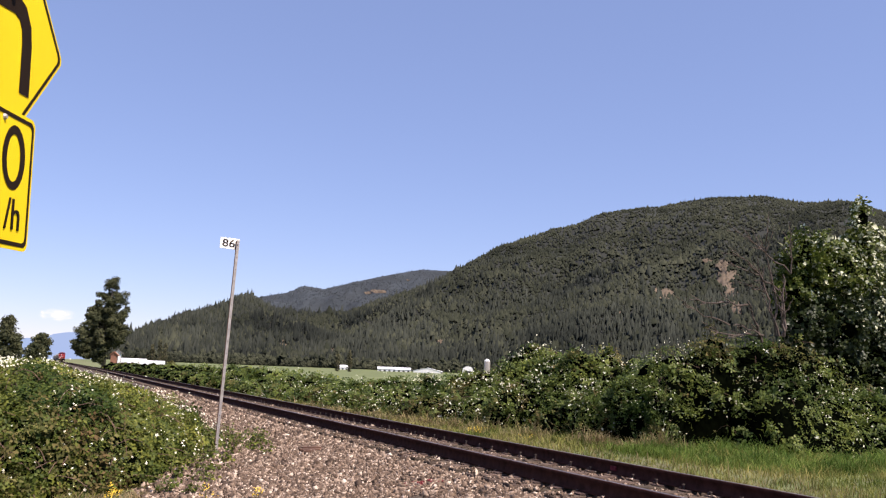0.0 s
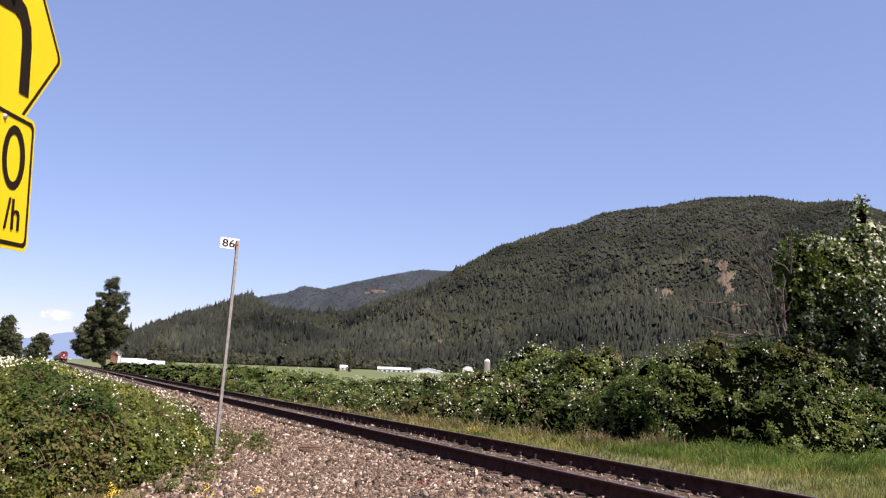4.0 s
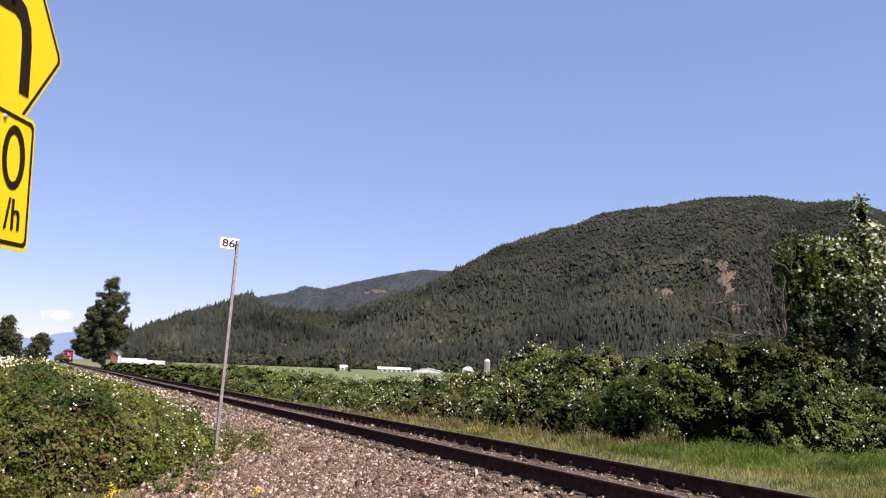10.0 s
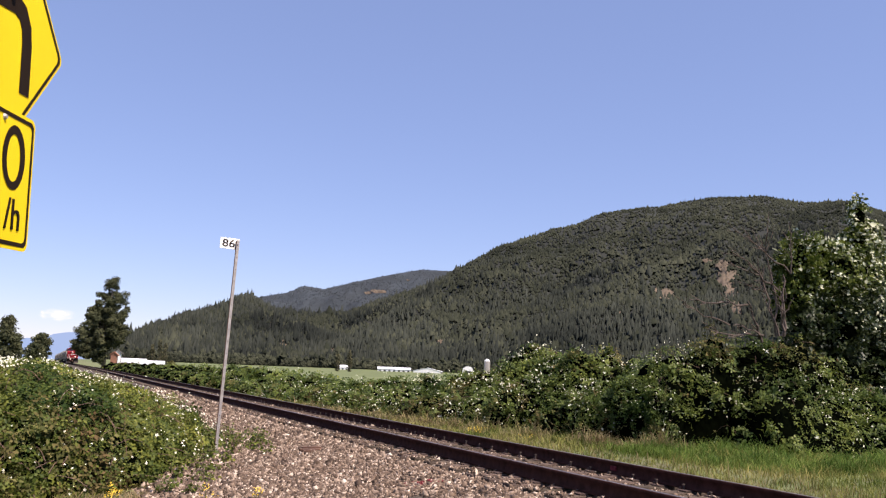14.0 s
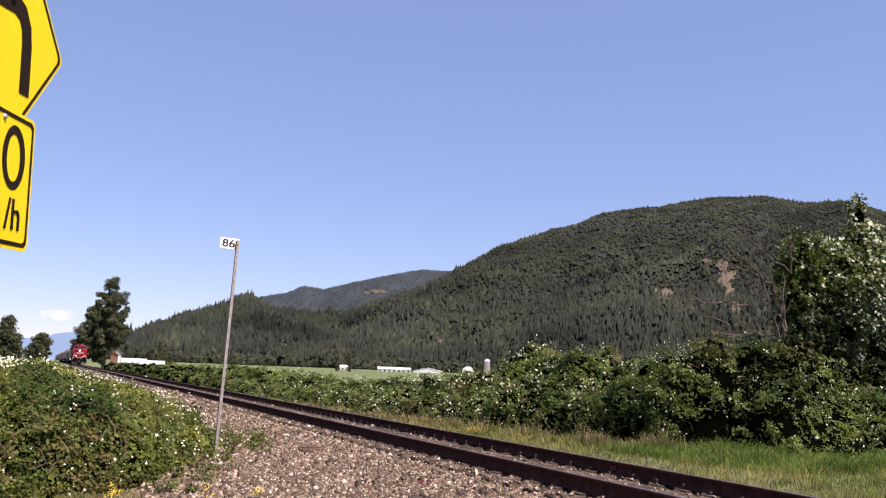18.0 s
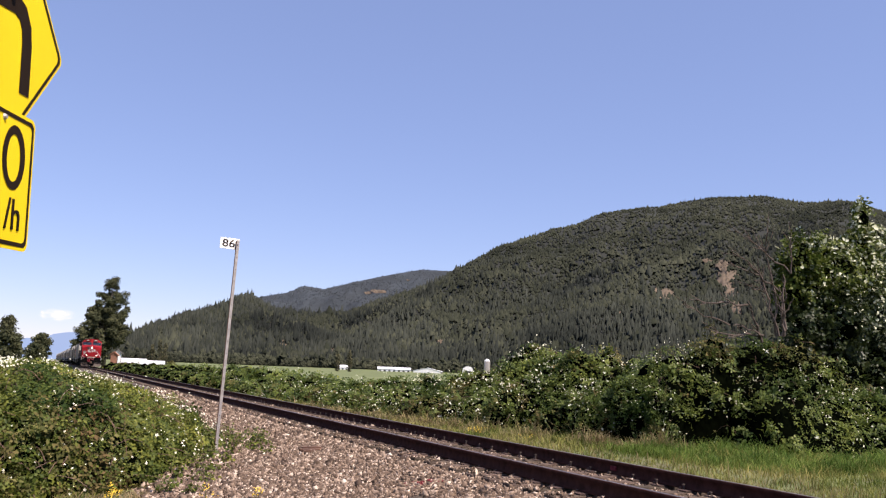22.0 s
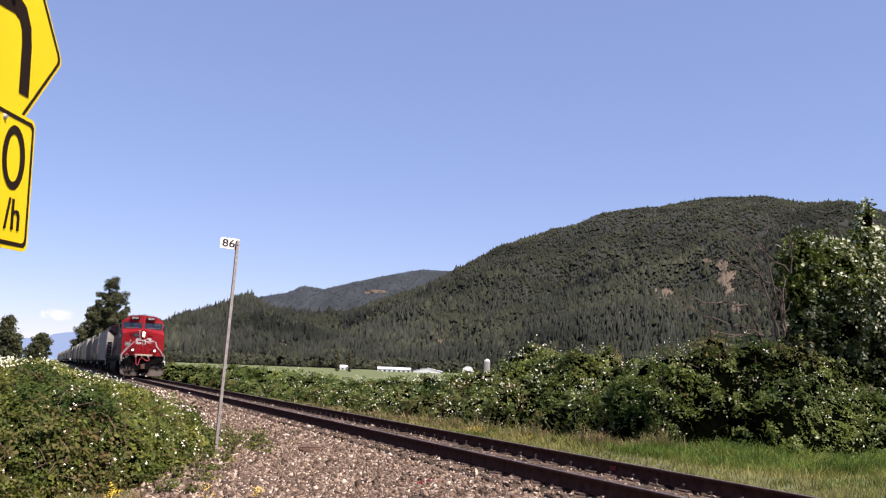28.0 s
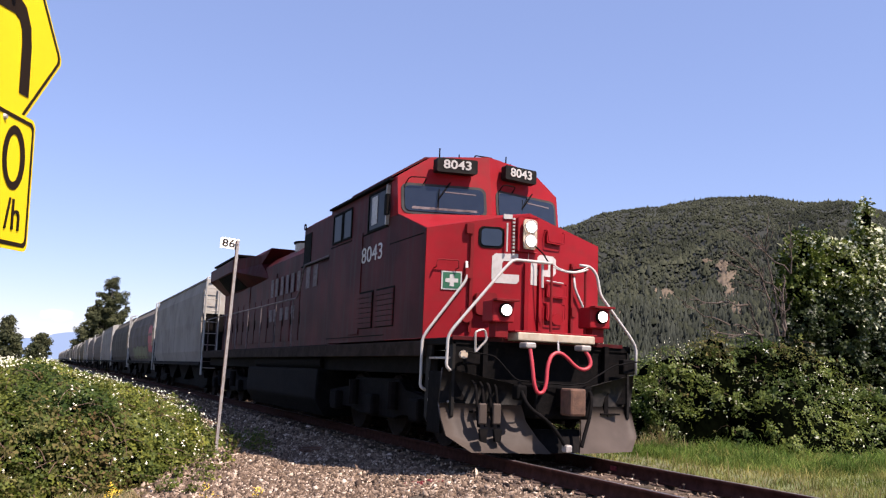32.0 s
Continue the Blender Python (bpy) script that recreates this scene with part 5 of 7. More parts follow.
def curve_sign():
    """A diamond warning sign with a speed tab below, turned towards the road."""
    m = Matrix.Translation((-6.7333, 2.9859, 1.905)) @ Matrix.Rotation(radians(90 - 21.92), 4, "Z") @ Matrix.Rotation(radians(-3.03), 4, "Y") @ Matrix.Rotation(radians(-0.7), 4, "X")
    th = thing("warning_sign", m, "yellow diamond curve warning sign with a speed tab on a post", "road sign")

    def diamond(h, r):
        pts = []
        for k, (cx, cz) in enumerate(((h, 0), (0, h), (-h, 0), (0, -h))):
            ux, uz = -cx / h, -cz / h
            for t in (-0.9, -0.45, 0, 0.45, 0.9):
                a = math.atan2(cz, cx) + t * math.pi / 4 * 1.05
                pts.append((cx + ux * r * 1.35 + r * math.cos(a), cz + uz * r * 1.35 + r * math.sin(a)))
        return pts
    dm = part("diamond_panel", prism([(x, z + 0.272) for x, z in diamond(0.4325, 0.03)], 0.0, 0.004, "y"), M_YSIGN, th, "yellow diamond panel")
    outer, inner = diamond(0.418, 0.028), diamond(0.398, 0.026)
    bm = bmesh.new()
    a = [bm.verts.new((x, -0.0015, z + 0.272)) for x, z in outer]
    b = [bm.verts.new((x, -0.0015, z + 0.272)) for x, z in inner]
    for i in range(len(a)):
        j = (i + 1) % len(a)
        bm.faces.new((a[i], a[j], b[j], b[i]))
    part("border", bm, M_BSIGN, dm, "thin black border")
    # curved arrow: a stem that bends over to the far side
    path = [(0.139, 0.07), (0.138, 0.16), (0.136, 0.24), (0.126, 0.295), (0.095, 0.335), (0.04, 0.352), (-0.04, 0.345), (-0.10, 0.340)]
    bm = bmesh.new()
    w = 0.036
    lv, rv = [], []
    for i, (x, z) in enumerate(path):
        p0, p1 = path[max(0, i - 1)], path[min(len(path) - 1, i + 1)]
        d = Vector((p1[0] - p0[0], p1[1] - p0[1])).normalized()
        lv.append(bm.verts.new((x - d.y * w, -0.002, z + d.x * w)))
        rv.append(bm.verts.new((x + d.y * w, -0.002, z - d.x * w)))
    for i in range(len(path) - 1):
        bm.faces.new((lv[i], rv[i], rv[i + 1], lv[i + 1]))
    bm.faces.new([bm.verts.new(p) for p in ((-0.10, -0.002, 0.42), (-0.10, -0.002, 0.26), (-0.22, -0.002, 0.34))])
    part("arrow", bm, M_BSIGN, dm, "black curve arrow")
    tab = part("speed_tab", prism(rounded(-0.225, 0.225, -0.45, 0.0, 0.03), -0.010, -0.006, "y"), M_YSIGN, th, "yellow speed tab")
    o, n = rounded(-0.213, 0.213, -0.438, -0.012, 0.026), rounded(-0.199, 0.199, -0.424, -0.026, 0.022)
    bm = bmesh.new()
    a, b = [bm.verts.new((x, -0.0115, z)) for x, z in o], [bm.verts.new((x, -0.0115, z)) for x, z in n]
    for i in range(len(a)):
        j = (i + 1) % len(a)
        bm.faces.new((a[i], a[j], b[j], b[i]))
    part("border", bm, M_BSIGN, tab, "thin black border")
    ring = [(0.080 + 0.080 * math.cos(t), -0.152 + 0.106 * math.sin(t)) for t in np.linspace(0, 2 * math.pi, 33)[:-1]]
    hole = [(0.078 + 0.047 * math.cos(t), -0.154 + 0.078 * math.sin(t)) for t in np.linspace(0, 2 * math.pi, 33)[:-1]]
    bm = bmesh.new()
    a, b = [bm.verts.new((x, -0.012, z)) for x, z in ring], [bm.verts.new((x, -0.012, z)) for x, z in hole]
    for i in range(32):
        bm.faces.new((a[i], a[(i + 1) % 32], b[(i + 1) % 32], b[i]))
    part("numeral", bm, M_BSIGN, tab, "black numeral")
    sign_letters("/h", 0.148, pose(0.098, -0.0125, -0.342), tab, 1.0, "black lettering")
    part("bolt", tube([(0, -0.018, -0.035), (0, -0.013, -0.035), (0, -0.010, -0.035)], 0.007, 10, None, 0.012), M_GALV, tab)
    part("bolt", tube([(0, -0.030, 0.40), (0, 0.0, 0.40)], 0.014, 8), M_GALV, dm)
    part("post", tube([(0, 0.032, -2.6), (0, 0.032, 0.56)], 0.028, 10), M_GALV, th, "round galvanized post")


curve_sign()


# ---- farm buildings across the field ----
barn("long_barn", "long low white barn with a pale metal roof in the fields", 338.0, 884.0, 36.0, 16.0, 2.6, 2.2, -20, doors=7)
barn("long_barn", "white barn with a gable towards the track", 371.0, 866.0, 22.0, 30.0, 2.2, 3.2, 60, doors=3)
barn("farmhouse", "small white farmhouse in the far fields", 294.0, 930.0, 12.0, 9.0, 2.6, 2.6, -16, roof=M_ROOF, doors=3, cat="house")
barn("long_barn", "long white poultry barn beside the trees", 29.0, 440.0, 14.0, 8.0, 2.0, 1.7, -6, wall=M_SHADE_SIDING, doors=0)
barn("long_barn", "long white poultry barn beside the trees", 33.5, 410.0, 15.0, 8.0, 1.6, 1.5, -8, wall=M_SHADE_SIDING, doors=0)
barn("farmhouse", "white gabled house beside the tall tree", 13.1, 292.0, 4.0, 2.2, 4.4, 1.2, 82, roof=M_DARKROOF, doors=1, cat="house")
barn("shed", "orange weathered shed beside the tall tree", 11.7, 285.0, 2.6, 1.8, 3.8, 0.9, 80, wall=M_BRICKRED, roof=M_BRICKRED, doors=1)


def silo(x, y, r, h, label):
    th = thing("silo", pose(x, y, float(ground_z(x, y))), label, "silo")
    part("drum", tube([(0, 0, 0), (0, 0, h)], r, 20), M_GALV, th, smooth=False)
    part("dome", tube([(0, 0, h), (0, 0, h + r * 0.4), (0, 0, h + r * 0.75)], r * 1.02, 20, None, r * 0.35), M_ROOF, th)


silo(263.5, 520.0, 2.1, 11.2, "pale concrete silo above the brambles")


def round_shed(x, y, label):
    th = thing("shed", pose(x, y, float(ground_z(x, y)) - 0.05, 0, 0, -25), label, "shed")
    arch = [(3.4 * math.cos(a), 4.6 + 2.7 * math.sin(a)) for a in np.linspace(0, math.pi, 15)]
    part("shell", prism([(3.4, 0)] + arch + [(-3.4, 0)], -7.0, 7.0, "y"), M_WHITE, th)
    part("doorway", box(-2.2, 2.2, -7.05, -7.005, 0, 4.2), M_DARK, th)
    for k in range(4):
        part("hoop", prism([(q[0] * 1.01, 4.6 + (q[1] - 4.6) * 1.02) for q in arch] + [(q[0] * 0.98, 4.6 + (q[1] - 4.6) * 0.99) for q in arch[::-1]], -6.0 + 4 * k, -5.85 + 4 * k, "y"), M_ROOF, th)


round_shed(249.0, 520.0, "white round-roofed shed behind the brambles")


# ---- small things on the ground ----
def wildflowers(x, y, n, r, label):
    th = thing("wildflower", pose(x, y, float(ground_z(x, y)) - 0.02), label, "flowers", "yellow wildflowers")
    bm = bmesh.new()
    heads = []
    for k in range(n):
        a, q = rng.uniform(0, 6.28), r * math.sqrt(rng.random())
        h = rng.uniform(0.14, 0.30)
        p = Vector((math.cos(a) * q, math.sin(a) * q, 0))
        t = p + Vector((rng.uniform(-0.05, 0.05), rng.uniform(-0.05, 0.05), h))
        tube([p, (p + t) / 2 + Vector((0.01, 0, 0)), t], 0.004, 4, bm, 0.002)
        heads.append(t)
    tagged(part("stems", bm, M_GRASS, th), kind="stuff")
    pts = (np.array([h[:] for h in heads])[:, None] + rng.normal(size=(n, 5, 3)) * 0.022).reshape(-1, 3)
    v, f = scatter(FLOWER, FLOWER_F, pts, rng.uniform(0.008, 0.014, (len(pts), 1)), facing(np.tile((0.1, -0.6, 0.6), (len(pts), 1)), 0.4))
    tagged(mesh_object("blossom", v, f, M_YELLOW, th, "bright yellow flower heads"), kind="stuff")


for fx_, fy_, fn_, fr_ in ((-5.62, 12.25, 14, 0.09), (-4.50, 11.6, 5, 0.05), (-3.98, 11.15, 6, 0.06), (4.5, 21.8, 16, 0.35), (5.2, 20.0, 5, 0.3)):
    wildflowers(fx_, fy_, fn_, fr_, "clump of bright yellow wildflowers in the verge")


def wood_scrap():
    th = thing("wood_scrap", pose(-2.12, 15.15, float(bed_z(-2.12)) + 0.025, 3, 0, 8), "dark splintered scrap of tie timber on the gravel", "wood scrap")
    for k, (x, y, z, r) in enumerate(((0, 0, 0.03, 4), (0.05, 0.10, 0.05, -6), (-0.08, -0.07, 0.02, 12))):
        p = part("splinter", box(-0.24 + 0.05 * k, 0.20 - 0.03 * k, -0.030, 0.030, -0.02, 0.02, 0.006), M_RUST, th)
        p.matrix_basis = pose(x, y, z, 0, 0, r)


wood_scrap()


def painted_stones():
    n = 26
    d, y = -1.92 + rng.normal(size=n) * 0.13, 10.6 + rng.normal(size=n) * 0.10
    v, f = scatter(np.stack([ICO_V * (1.0, 0.7, 0.5)]), ICO_F, np.stack([d, y, bed_z(d) + 0.022], -1), np.full((n, 1), 0.022), turns(n))
    tagged(mesh_object("painted_gravel", v, f, M_MARK), "few stones splashed with dull red paint", "gravel", kind="stuff")


painted_stones()


def weed(x, y, s, label):
    th = thing("weed", pose(x, y, float(max(ground_z(x, y), bed_z(x))) - 0.02), label, "weed", "weeds in the gravel")
    bm = bmesh.new()
    pts, nr = [], []
    for k in range(int(12 * s + 5)):
        a, q = rng.uniform(0, 6.28), s * rng.uniform(0.1, 0.5)
        t = Vector((math.cos(a) * q, math.sin(a) * q, s * rng.uniform(0.15, 0.55)))
        tube([(0, 0, 0), t * 0.5 + Vector((0, 0, 0.05 * s)), t], 0.004, 4, bm, 0.002)
        for j in range(9):
            u = rng.uniform(0.3, 1.05)
            pts.append(np.array(t[:]) * u + rng.normal(size=3) * 0.03)
            nr.append((rng.normal() * 0.3, -0.3, 0.8))
    tagged(part("stems", bm, M_CANE, th), kind="stuff")
    leaves_on("leaves", np.array(pts), np.array(nr), 0.045 * rng.lognormal(0, 0.3, len(pts)), M_LEAF, th, 0.6, three=False)


for wx, wy, ws in ((-3.25, 16.3, 0.7), (-2.9, 16.5, 0.55), (-3.0, 17.6, 0.6), (-2.75, 15.9, 0.35), (-3.6, 15.3, 0.5), (-4.0, 14.2, 0.6), (-4.3, 13.2, 0.45), (-4.9, 12.7, 0.5), (-3.3, 19.5, 0.6), (-3.1, 21.0, 0.5), (-4.6, 12.2, 0.3), (-2.75, 17.0, 0.7), (-2.5, 17.7, 0.6), (-2.85, 18.5, 0.75), (-2.4, 18.6, 0.45), (-3.75, 15.9, 0.55), (-4.25, 14.7, 0.6), (-4.55, 13.9, 0.55), (-2.7, 20.0, 0.6)):
    weed(wx, wy, ws, "low green weed growing at the gravel edge")


# ---- the train ----
def hopper(name, label, mat, end_mat, length=16.0, bulged=False):
    """A covered hopper car; its origin lies on the rail under its front end, its length runs to +y."""
    th = thing(name, None, label, "hopper car", "hopper cars of the train")
    L = length
    side = [(-1.38, 1.12), (-1.50, 1.6), (-1.55, 2.7), (-1.53, 3.8), (-1.42, 4.28), (-0.9, 4.46), (0, 4.52), (0.9, 4.46), (1.42, 4.28), (1.53, 3.8), (1.55, 2.7), (1.50, 1.6), (1.38, 1.12)]
    if bulged:
        half = [(-1.22, 1.12), (-1.42, 1.5), (-1.54, 2.1), (-1.57, 2.7), (-1.52, 3.3), (-1.36, 3.85), (-1.08, 4.22), (-0.6, 4.44)]
        side = half + [(0, 4.52)] + [(-x, z) for x, z in half[::-1]]
    part("body", prism(side, 0.50, L - 0.50), mat, th)
    # ends: the upper plate and a flat black panel painting the shaded recess below
    for s in (0, 1):
        y0, y1 = (0.42, 0.50) if s == 0 else (L - 0.50, L - 0.42)
        up = [(x * 0.98, z if z > 3.0 else 3.0) for x, z in side[2:-2]]
        part("end_panel", prism(up, y0 if s == 0 else y0 + 0.003, y1 - 0.003 if s == 0 else y1), end_mat, th, "weathered cream end panel")
        part("slope_sheet", box(-1.47, 1.47, 0.45 if s == 0 else L - 0.496, 0.496 if s == 0 else L - 0.45, 1.25, 2.99), M_BLACK, th)
        e = 0.25 if s == 0 else L - 0.25
        part("end_sill", box(-1.48, 1.48, min(e, e + (0.5 if s == 0 else -0.5)), max(e, e + (0.5 if s == 0 else -0.5)), 1.0, 1.22, 0.02), M_BLACK, th)
        for x in (-1.46, 1.46):
            ladder = part("ladder", tube([(x, e, 0.75), (x, e, 4.32)], 0.04, 6), end_mat, th)
            tube_b = tube([(x, e + (0.02 if s == 0 else -0.02), 4.32), (x * 0.75, e, 4.40)], 0.025, 6)
            part("grab_rail", tube_b, end_mat, ladder)
            b = tube([(x * 0.66, e, 1.2), (x * 0.66, e, 4.1)], 0.03, 6)
            for k in range(8):
                tube([(x, e, 1.0 + 0.42 * k), (x * 0.66, e, 1.0 + 0.42 * k)], 0.014, 5, b)
            part("rungs", b, end_mat, ladder)
    for x in (-1, 1):
        part("side_sill", box(min(x * 1.40, x * 1.54), max(x * 1.40, x * 1.54), 0.3, L - 0.3, 1.06, 1.22, 0.015), M_BLACK, th)
        part("side_rib", box(min(x * 1.40, x * 1.47), max(x * 1.40, x * 1.47), 0.5, L - 0.5, 4.24, 4.31, 0.01) if not bulged else box(min(x * 0.98, x * 1.08), max(x * 0.98, x * 1.08), 0.5, L - 0.5, 4.24, 4.31, 0.01), mat, th)
    if mat is M_HOPPER_BROWN:
        for nm, y0, y1, z0, z1, m, lab in (("red_panel", 0.55, 2.4, 1.7, 3.2, M_HOPPER_RED, "red painted patch at the car end"), ("graffiti_patch", 3.2, 12.0, 1.35, 2.1, M_GRAFFITI, "yellowed graffiti patch")):
            px, pz = [q[0] for q in side[:8]], [q[1] for q in side[:8]]
            v, f, n, k = [], [], 16, 5
            for i in range(n + 1):
                y = y0 + (y1 - y0) * i / n
                lo, hi = z0 + 0.05 * math.sin(i * 1.9), z1 + 0.07 * math.sin(i * 1.3 + 1) - 0.25 * abs(i / n - 0.5)
                for j in range(k):
                    z = lo + (hi - lo) * j / (k - 1)
                    v.append((float(np.interp(z, pz, px)) - 0.006, y, z))
            f = [(i * k + j, i * k + j + 1, (i + 1) * k + j + 1, (i + 1) * k + j) for i in range(n) for j in range(k - 1)]
            mesh_object(nm, v, f, m, th, lab)
    part("running_board", box(-0.42, 0.42, 0.4, L - 0.4, 4.58, 4.62), M_GALV, th)
    for k in range(4):
        y = 2.6 + k * (L - 5.2) / 3
        part("roof_hatch", box(-0.45, 0.45, y - 0.55, y + 0.55, 4.46, 4.57, 0.03), mat, th)
    for k in range(3):
        y = 4.2 + k * (L - 8.4) / 2
        w = (L - 8.4) / 4
        part("discharge_hopper", prism([(y - w * 0.95, 1.12), (y + w * 0.95, 1.12), (y + 0.35, 0.45), (y - 0.35, 0.45)], -1.0, 1.0, "x"), M_BLACK, th)
    part("centre_sill", box(-0.32, 0.32, 0.3, L - 0.3, 0.45, 1.10, 0.02), M_BLACK, th)
    part("brake_rigging", box(-0.75, 0.75, 1.0, L - 1.0, 0.20, 0.50, 0.03), M_BLACK, th)
    for yb in (2.0, L - 2.0):
        bogie(th, yb)
    part("coupler", box(-0.12, 0.12, -0.35, 0.4, 0.72, 0.98, 0.04), M_RUST, th)
    return th


def bogie(th, y, axles=(-0.89, 0.89), r=0.457, mat=M_BLACK):
    for x in (-1, 1):
        prof = [(y - 1.25, 0.36), (y - 1.25, 0.62), (y - 0.55, 0.62), (y - 0.35, 0.78), (y + 0.35, 0.78), (y + 0.55, 0.62), (y + 1.25, 0.62), (y + 1.25, 0.36), (y + 0.5, 0.25), (y - 0.5, 0.25)]
        part("side_frame", prism(prof, x * 1.06 - 0.07, x * 1.06 + 0.07, "x", 0.02), mat, th)
    part("bolster", box(-1.1, 1.1, y - 0.2, y + 0.2, 0.5, 0.9, 0.03), mat, th)
    for a in axles:
        wheelset(th, y + a, r)


def wheelset(th, y, r):
    """Two wheels on an axle, with its own origin so that it can roll."""
    bm = tube([(-0.95, 0, 0), (0.95, 0, 0)], 0.08, 10)
    for s in (-1, 1):
        tube([(s * 0.70, 0, 0), (s * 0.72, 0, 0)], r + 0.025, 28, bm)
        tube([(s * 0.72, 0, 0), (s * 0.815, 0, 0)], r, 28, bm)
        for k in range(3):
            a = 2 * math.pi * k / 3
            tube([(s * 0.82, math.cos(a) * r * 0.5, math.sin(a) * r * 0.5), (s * 0.826, math.cos(a) * r * 0.5, math.sin(a) * r * 0.5)], r * 0.13, 10, bm)
    ob = part("wheelset", bm, M_WHEEL, th)
    ob.matrix_basis = pose(0, y, r)
    return ob


def plate(pts, yfn, out0, out1, bm=None):
    """A flat piece that lies on a front surface y = yfn(x, z), between two distances before it."""
    bm = bm or bmesh.new()
    a = [bm.verts.new((x, yfn(x, z) - out0, z)) for x, z in pts]
    b = [bm.verts.new((x, yfn(x, z) - out1, z)) for x, z in pts]
    bm.faces.new(a)
    bm.faces.new(b[::-1])
    for i in range(len(pts)):
        j = (i + 1) % len(pts)
        bm.faces.new((a[i], b[i], b[j], a[j]))
    return bm


def solid(verts, faces, bm=None, bevel=0.0):
    bm = bm or bmesh.new()
    v = [bm.verts.new(p) for p in verts]
    for f in faces:
        bm.faces.new([v[i] for i in f])
    if bevel:
        bmesh.ops.recalc_face_normals(bm, faces=bm.faces)
        bmesh.ops.bevel(bm, geom=list(bm.edges), offset=bevel, segments=2, affect="EDGES", profile=0.5)
    return bm


def nose_y_at(x, z=0):
    return 0.10 + 0.28 * abs(x)


def shield_y_at(x, z=3.9):
    return 1.36 + 0.26 * abs(x) + 0.16 * (z - 3.7)


def disc(x, y, z, r, depth=0.03, sides=20, bm=None):
    return tube([(x, y, z), (x, y + depth, z)], r, sides, bm)


def locomotive():
    th = thing("locomotive", None, "red diesel freight locomotive with white handrails and lit headlights", "locomotive")

    # cab shell with a blunt V front
    sec = [(-1.5, 1.62), (-1.5, 4.34), (-0.95, 4.72), (0, 4.80), (0.95, 4.72), (1.5, 4.34), (1.5, 1.62)]
    # Cab sides take the red with their shade painted in.
    part("cab", prism(sec, 2.1, 5.5), M_REDSIDE, th, "grimy red cab body, side shade put into its colour")
    top = [(-1.5, 3.3), (-1.5, 4.34), (-0.95, 4.72), (0, 4.80), (0.95, 4.72), (1.5, 4.34), (1.5, 3.3), (0, 3.3)]
    v = [(x, shield_y_at(x, z), z) for x, z in top] + [(x, 2.1, z) for x, z in top]
    fc = [(0, 1, 2, 3, 7), (7, 3, 4, 5, 6), (1, 0, 8, 9), (2, 1, 9, 10), (3, 2, 10, 11), (4, 3, 11, 12), (5, 4, 12, 13), (6, 5, 13, 14), (0, 7, 15, 8), (7, 6, 14, 15)]
    part("cab_front", solid(v, fc), M_RED, th, "red blunt front of the cab")
    part("cab_roof_cap", prism([(-1.54, 4.345), (-0.96, 4.735), (0, 4.815), (0.96, 4.735), (1.54, 4.345), (1.54, 4.375), (0.97, 4.77), (0, 4.85), (-0.97, 4.77), (-1.54, 4.375)], 2.0, 4.1), M_REDSIDE, th)
    for s in (-1, 1):
        x0, x1 = (-1.40, -0.14) if s < 0 else (0.14, 1.40)
        frame_pts = rounded(x0 - 0.05, x1 + 0.05, 3.70, 4.235, 0.12)
        ws = part("windshield", plate(rounded(x0, x1, 3.75, 4.19, 0.09), shield_y_at, 0.010, 0.026), M_GLASS, th, "dark windshield glass")
        part("gasket", plate(frame_pts, shield_y_at, -0.004, 0.012), M_GASKET, ws, "black rubber gasket")
        wx = (x0 + x1) / 2
        b = tube([(wx + 0.10, shield_y_at(wx, 4.26) - 0.05, 4.28), (wx - 0.12, shield_y_at(wx, 3.95) - 0.06, 3.98)], 0.012, 5)
        tube([(wx - 0.13, shield_y_at(wx, 3.8) - 0.05, 3.78), (wx - 0.10, shield_y_at(wx, 4.15) - 0.05, 4.14)], 0.010, 5, b)
        part("wiper", b, M_BLACK, ws)
        part("sun_visor", plate([(x1 - 0.62, 4.10), (x1 - 0.12, 4.085), (x1 - 0.12, 4.105), (x1 - 0.62, 4.12)], shield_y_at, 0.027, 0.030), M_FADED, ws, "thin pale strip across the upper glass")
        part("dash_edge", plate([(x0 + 0.10, 3.785), (x1 - 0.10, 3.785), (x1 - 0.12, 3.82), (x0 + 0.12, 3.83)], shield_y_at, 0.027, 0.029), M_FADED, ws, "dull console edge behind the glass")
        b = tube(bent([(x0 + 0.02, shield_y_at(x0, 4.2) - 0.02, 4.22), (x0 + 0.04, shield_y_at(x0, 4.3) - 0.14, 4.31), (x0 + 0.32, shield_y_at(x0 + 0.3, 4.3) - 0.14, 4.32), (x0 + 0.30, shield_y_at(x0 + 0.3, 4.2) - 0.02, 4.23)]), 0.010, 5)
        part("grab_iron", b, M_BLACK, th)
        b = tube([(x0 + 0.1, shield_y_at(x0, 3.7) - 0.05, 3.68), (x1 - 0.05, shield_y_at(x1, 3.72) - 0.05, 3.70)], 0.013, 5)
        part("wiper_arm_rail", b, M_BLACK, th)
    for x0, x1 in ((-0.12, 0.16), (0.30, 0.62)):
        part("white_ledge", box(x0, x1, 1.24, 1.29, 3.655, 3.675), M_LOCOWHITE, th, "thin white ledge under the windshield")
    # number boards
    for s in (-1, 1):
        cx = -0.63 if s < 0 else 0.54
        nb = part("number_board", plate(rounded(cx - 0.33, cx + 0.33, 4.42, 4.66, 0.03), lambda x, z: 1.46 + 0.2 * abs(x), 0.0, 0.17), M_WING, th, "dark illuminated number board")
        rz = -11.3 if s < 0 else 11.3
        t = placed(text_bm("8043", 0.205, 0.003, 1.18, 0.004), pose(cx, 1.46 + 0.2 * abs(cx) - 0.178, 4.545, 0, 0, rz))
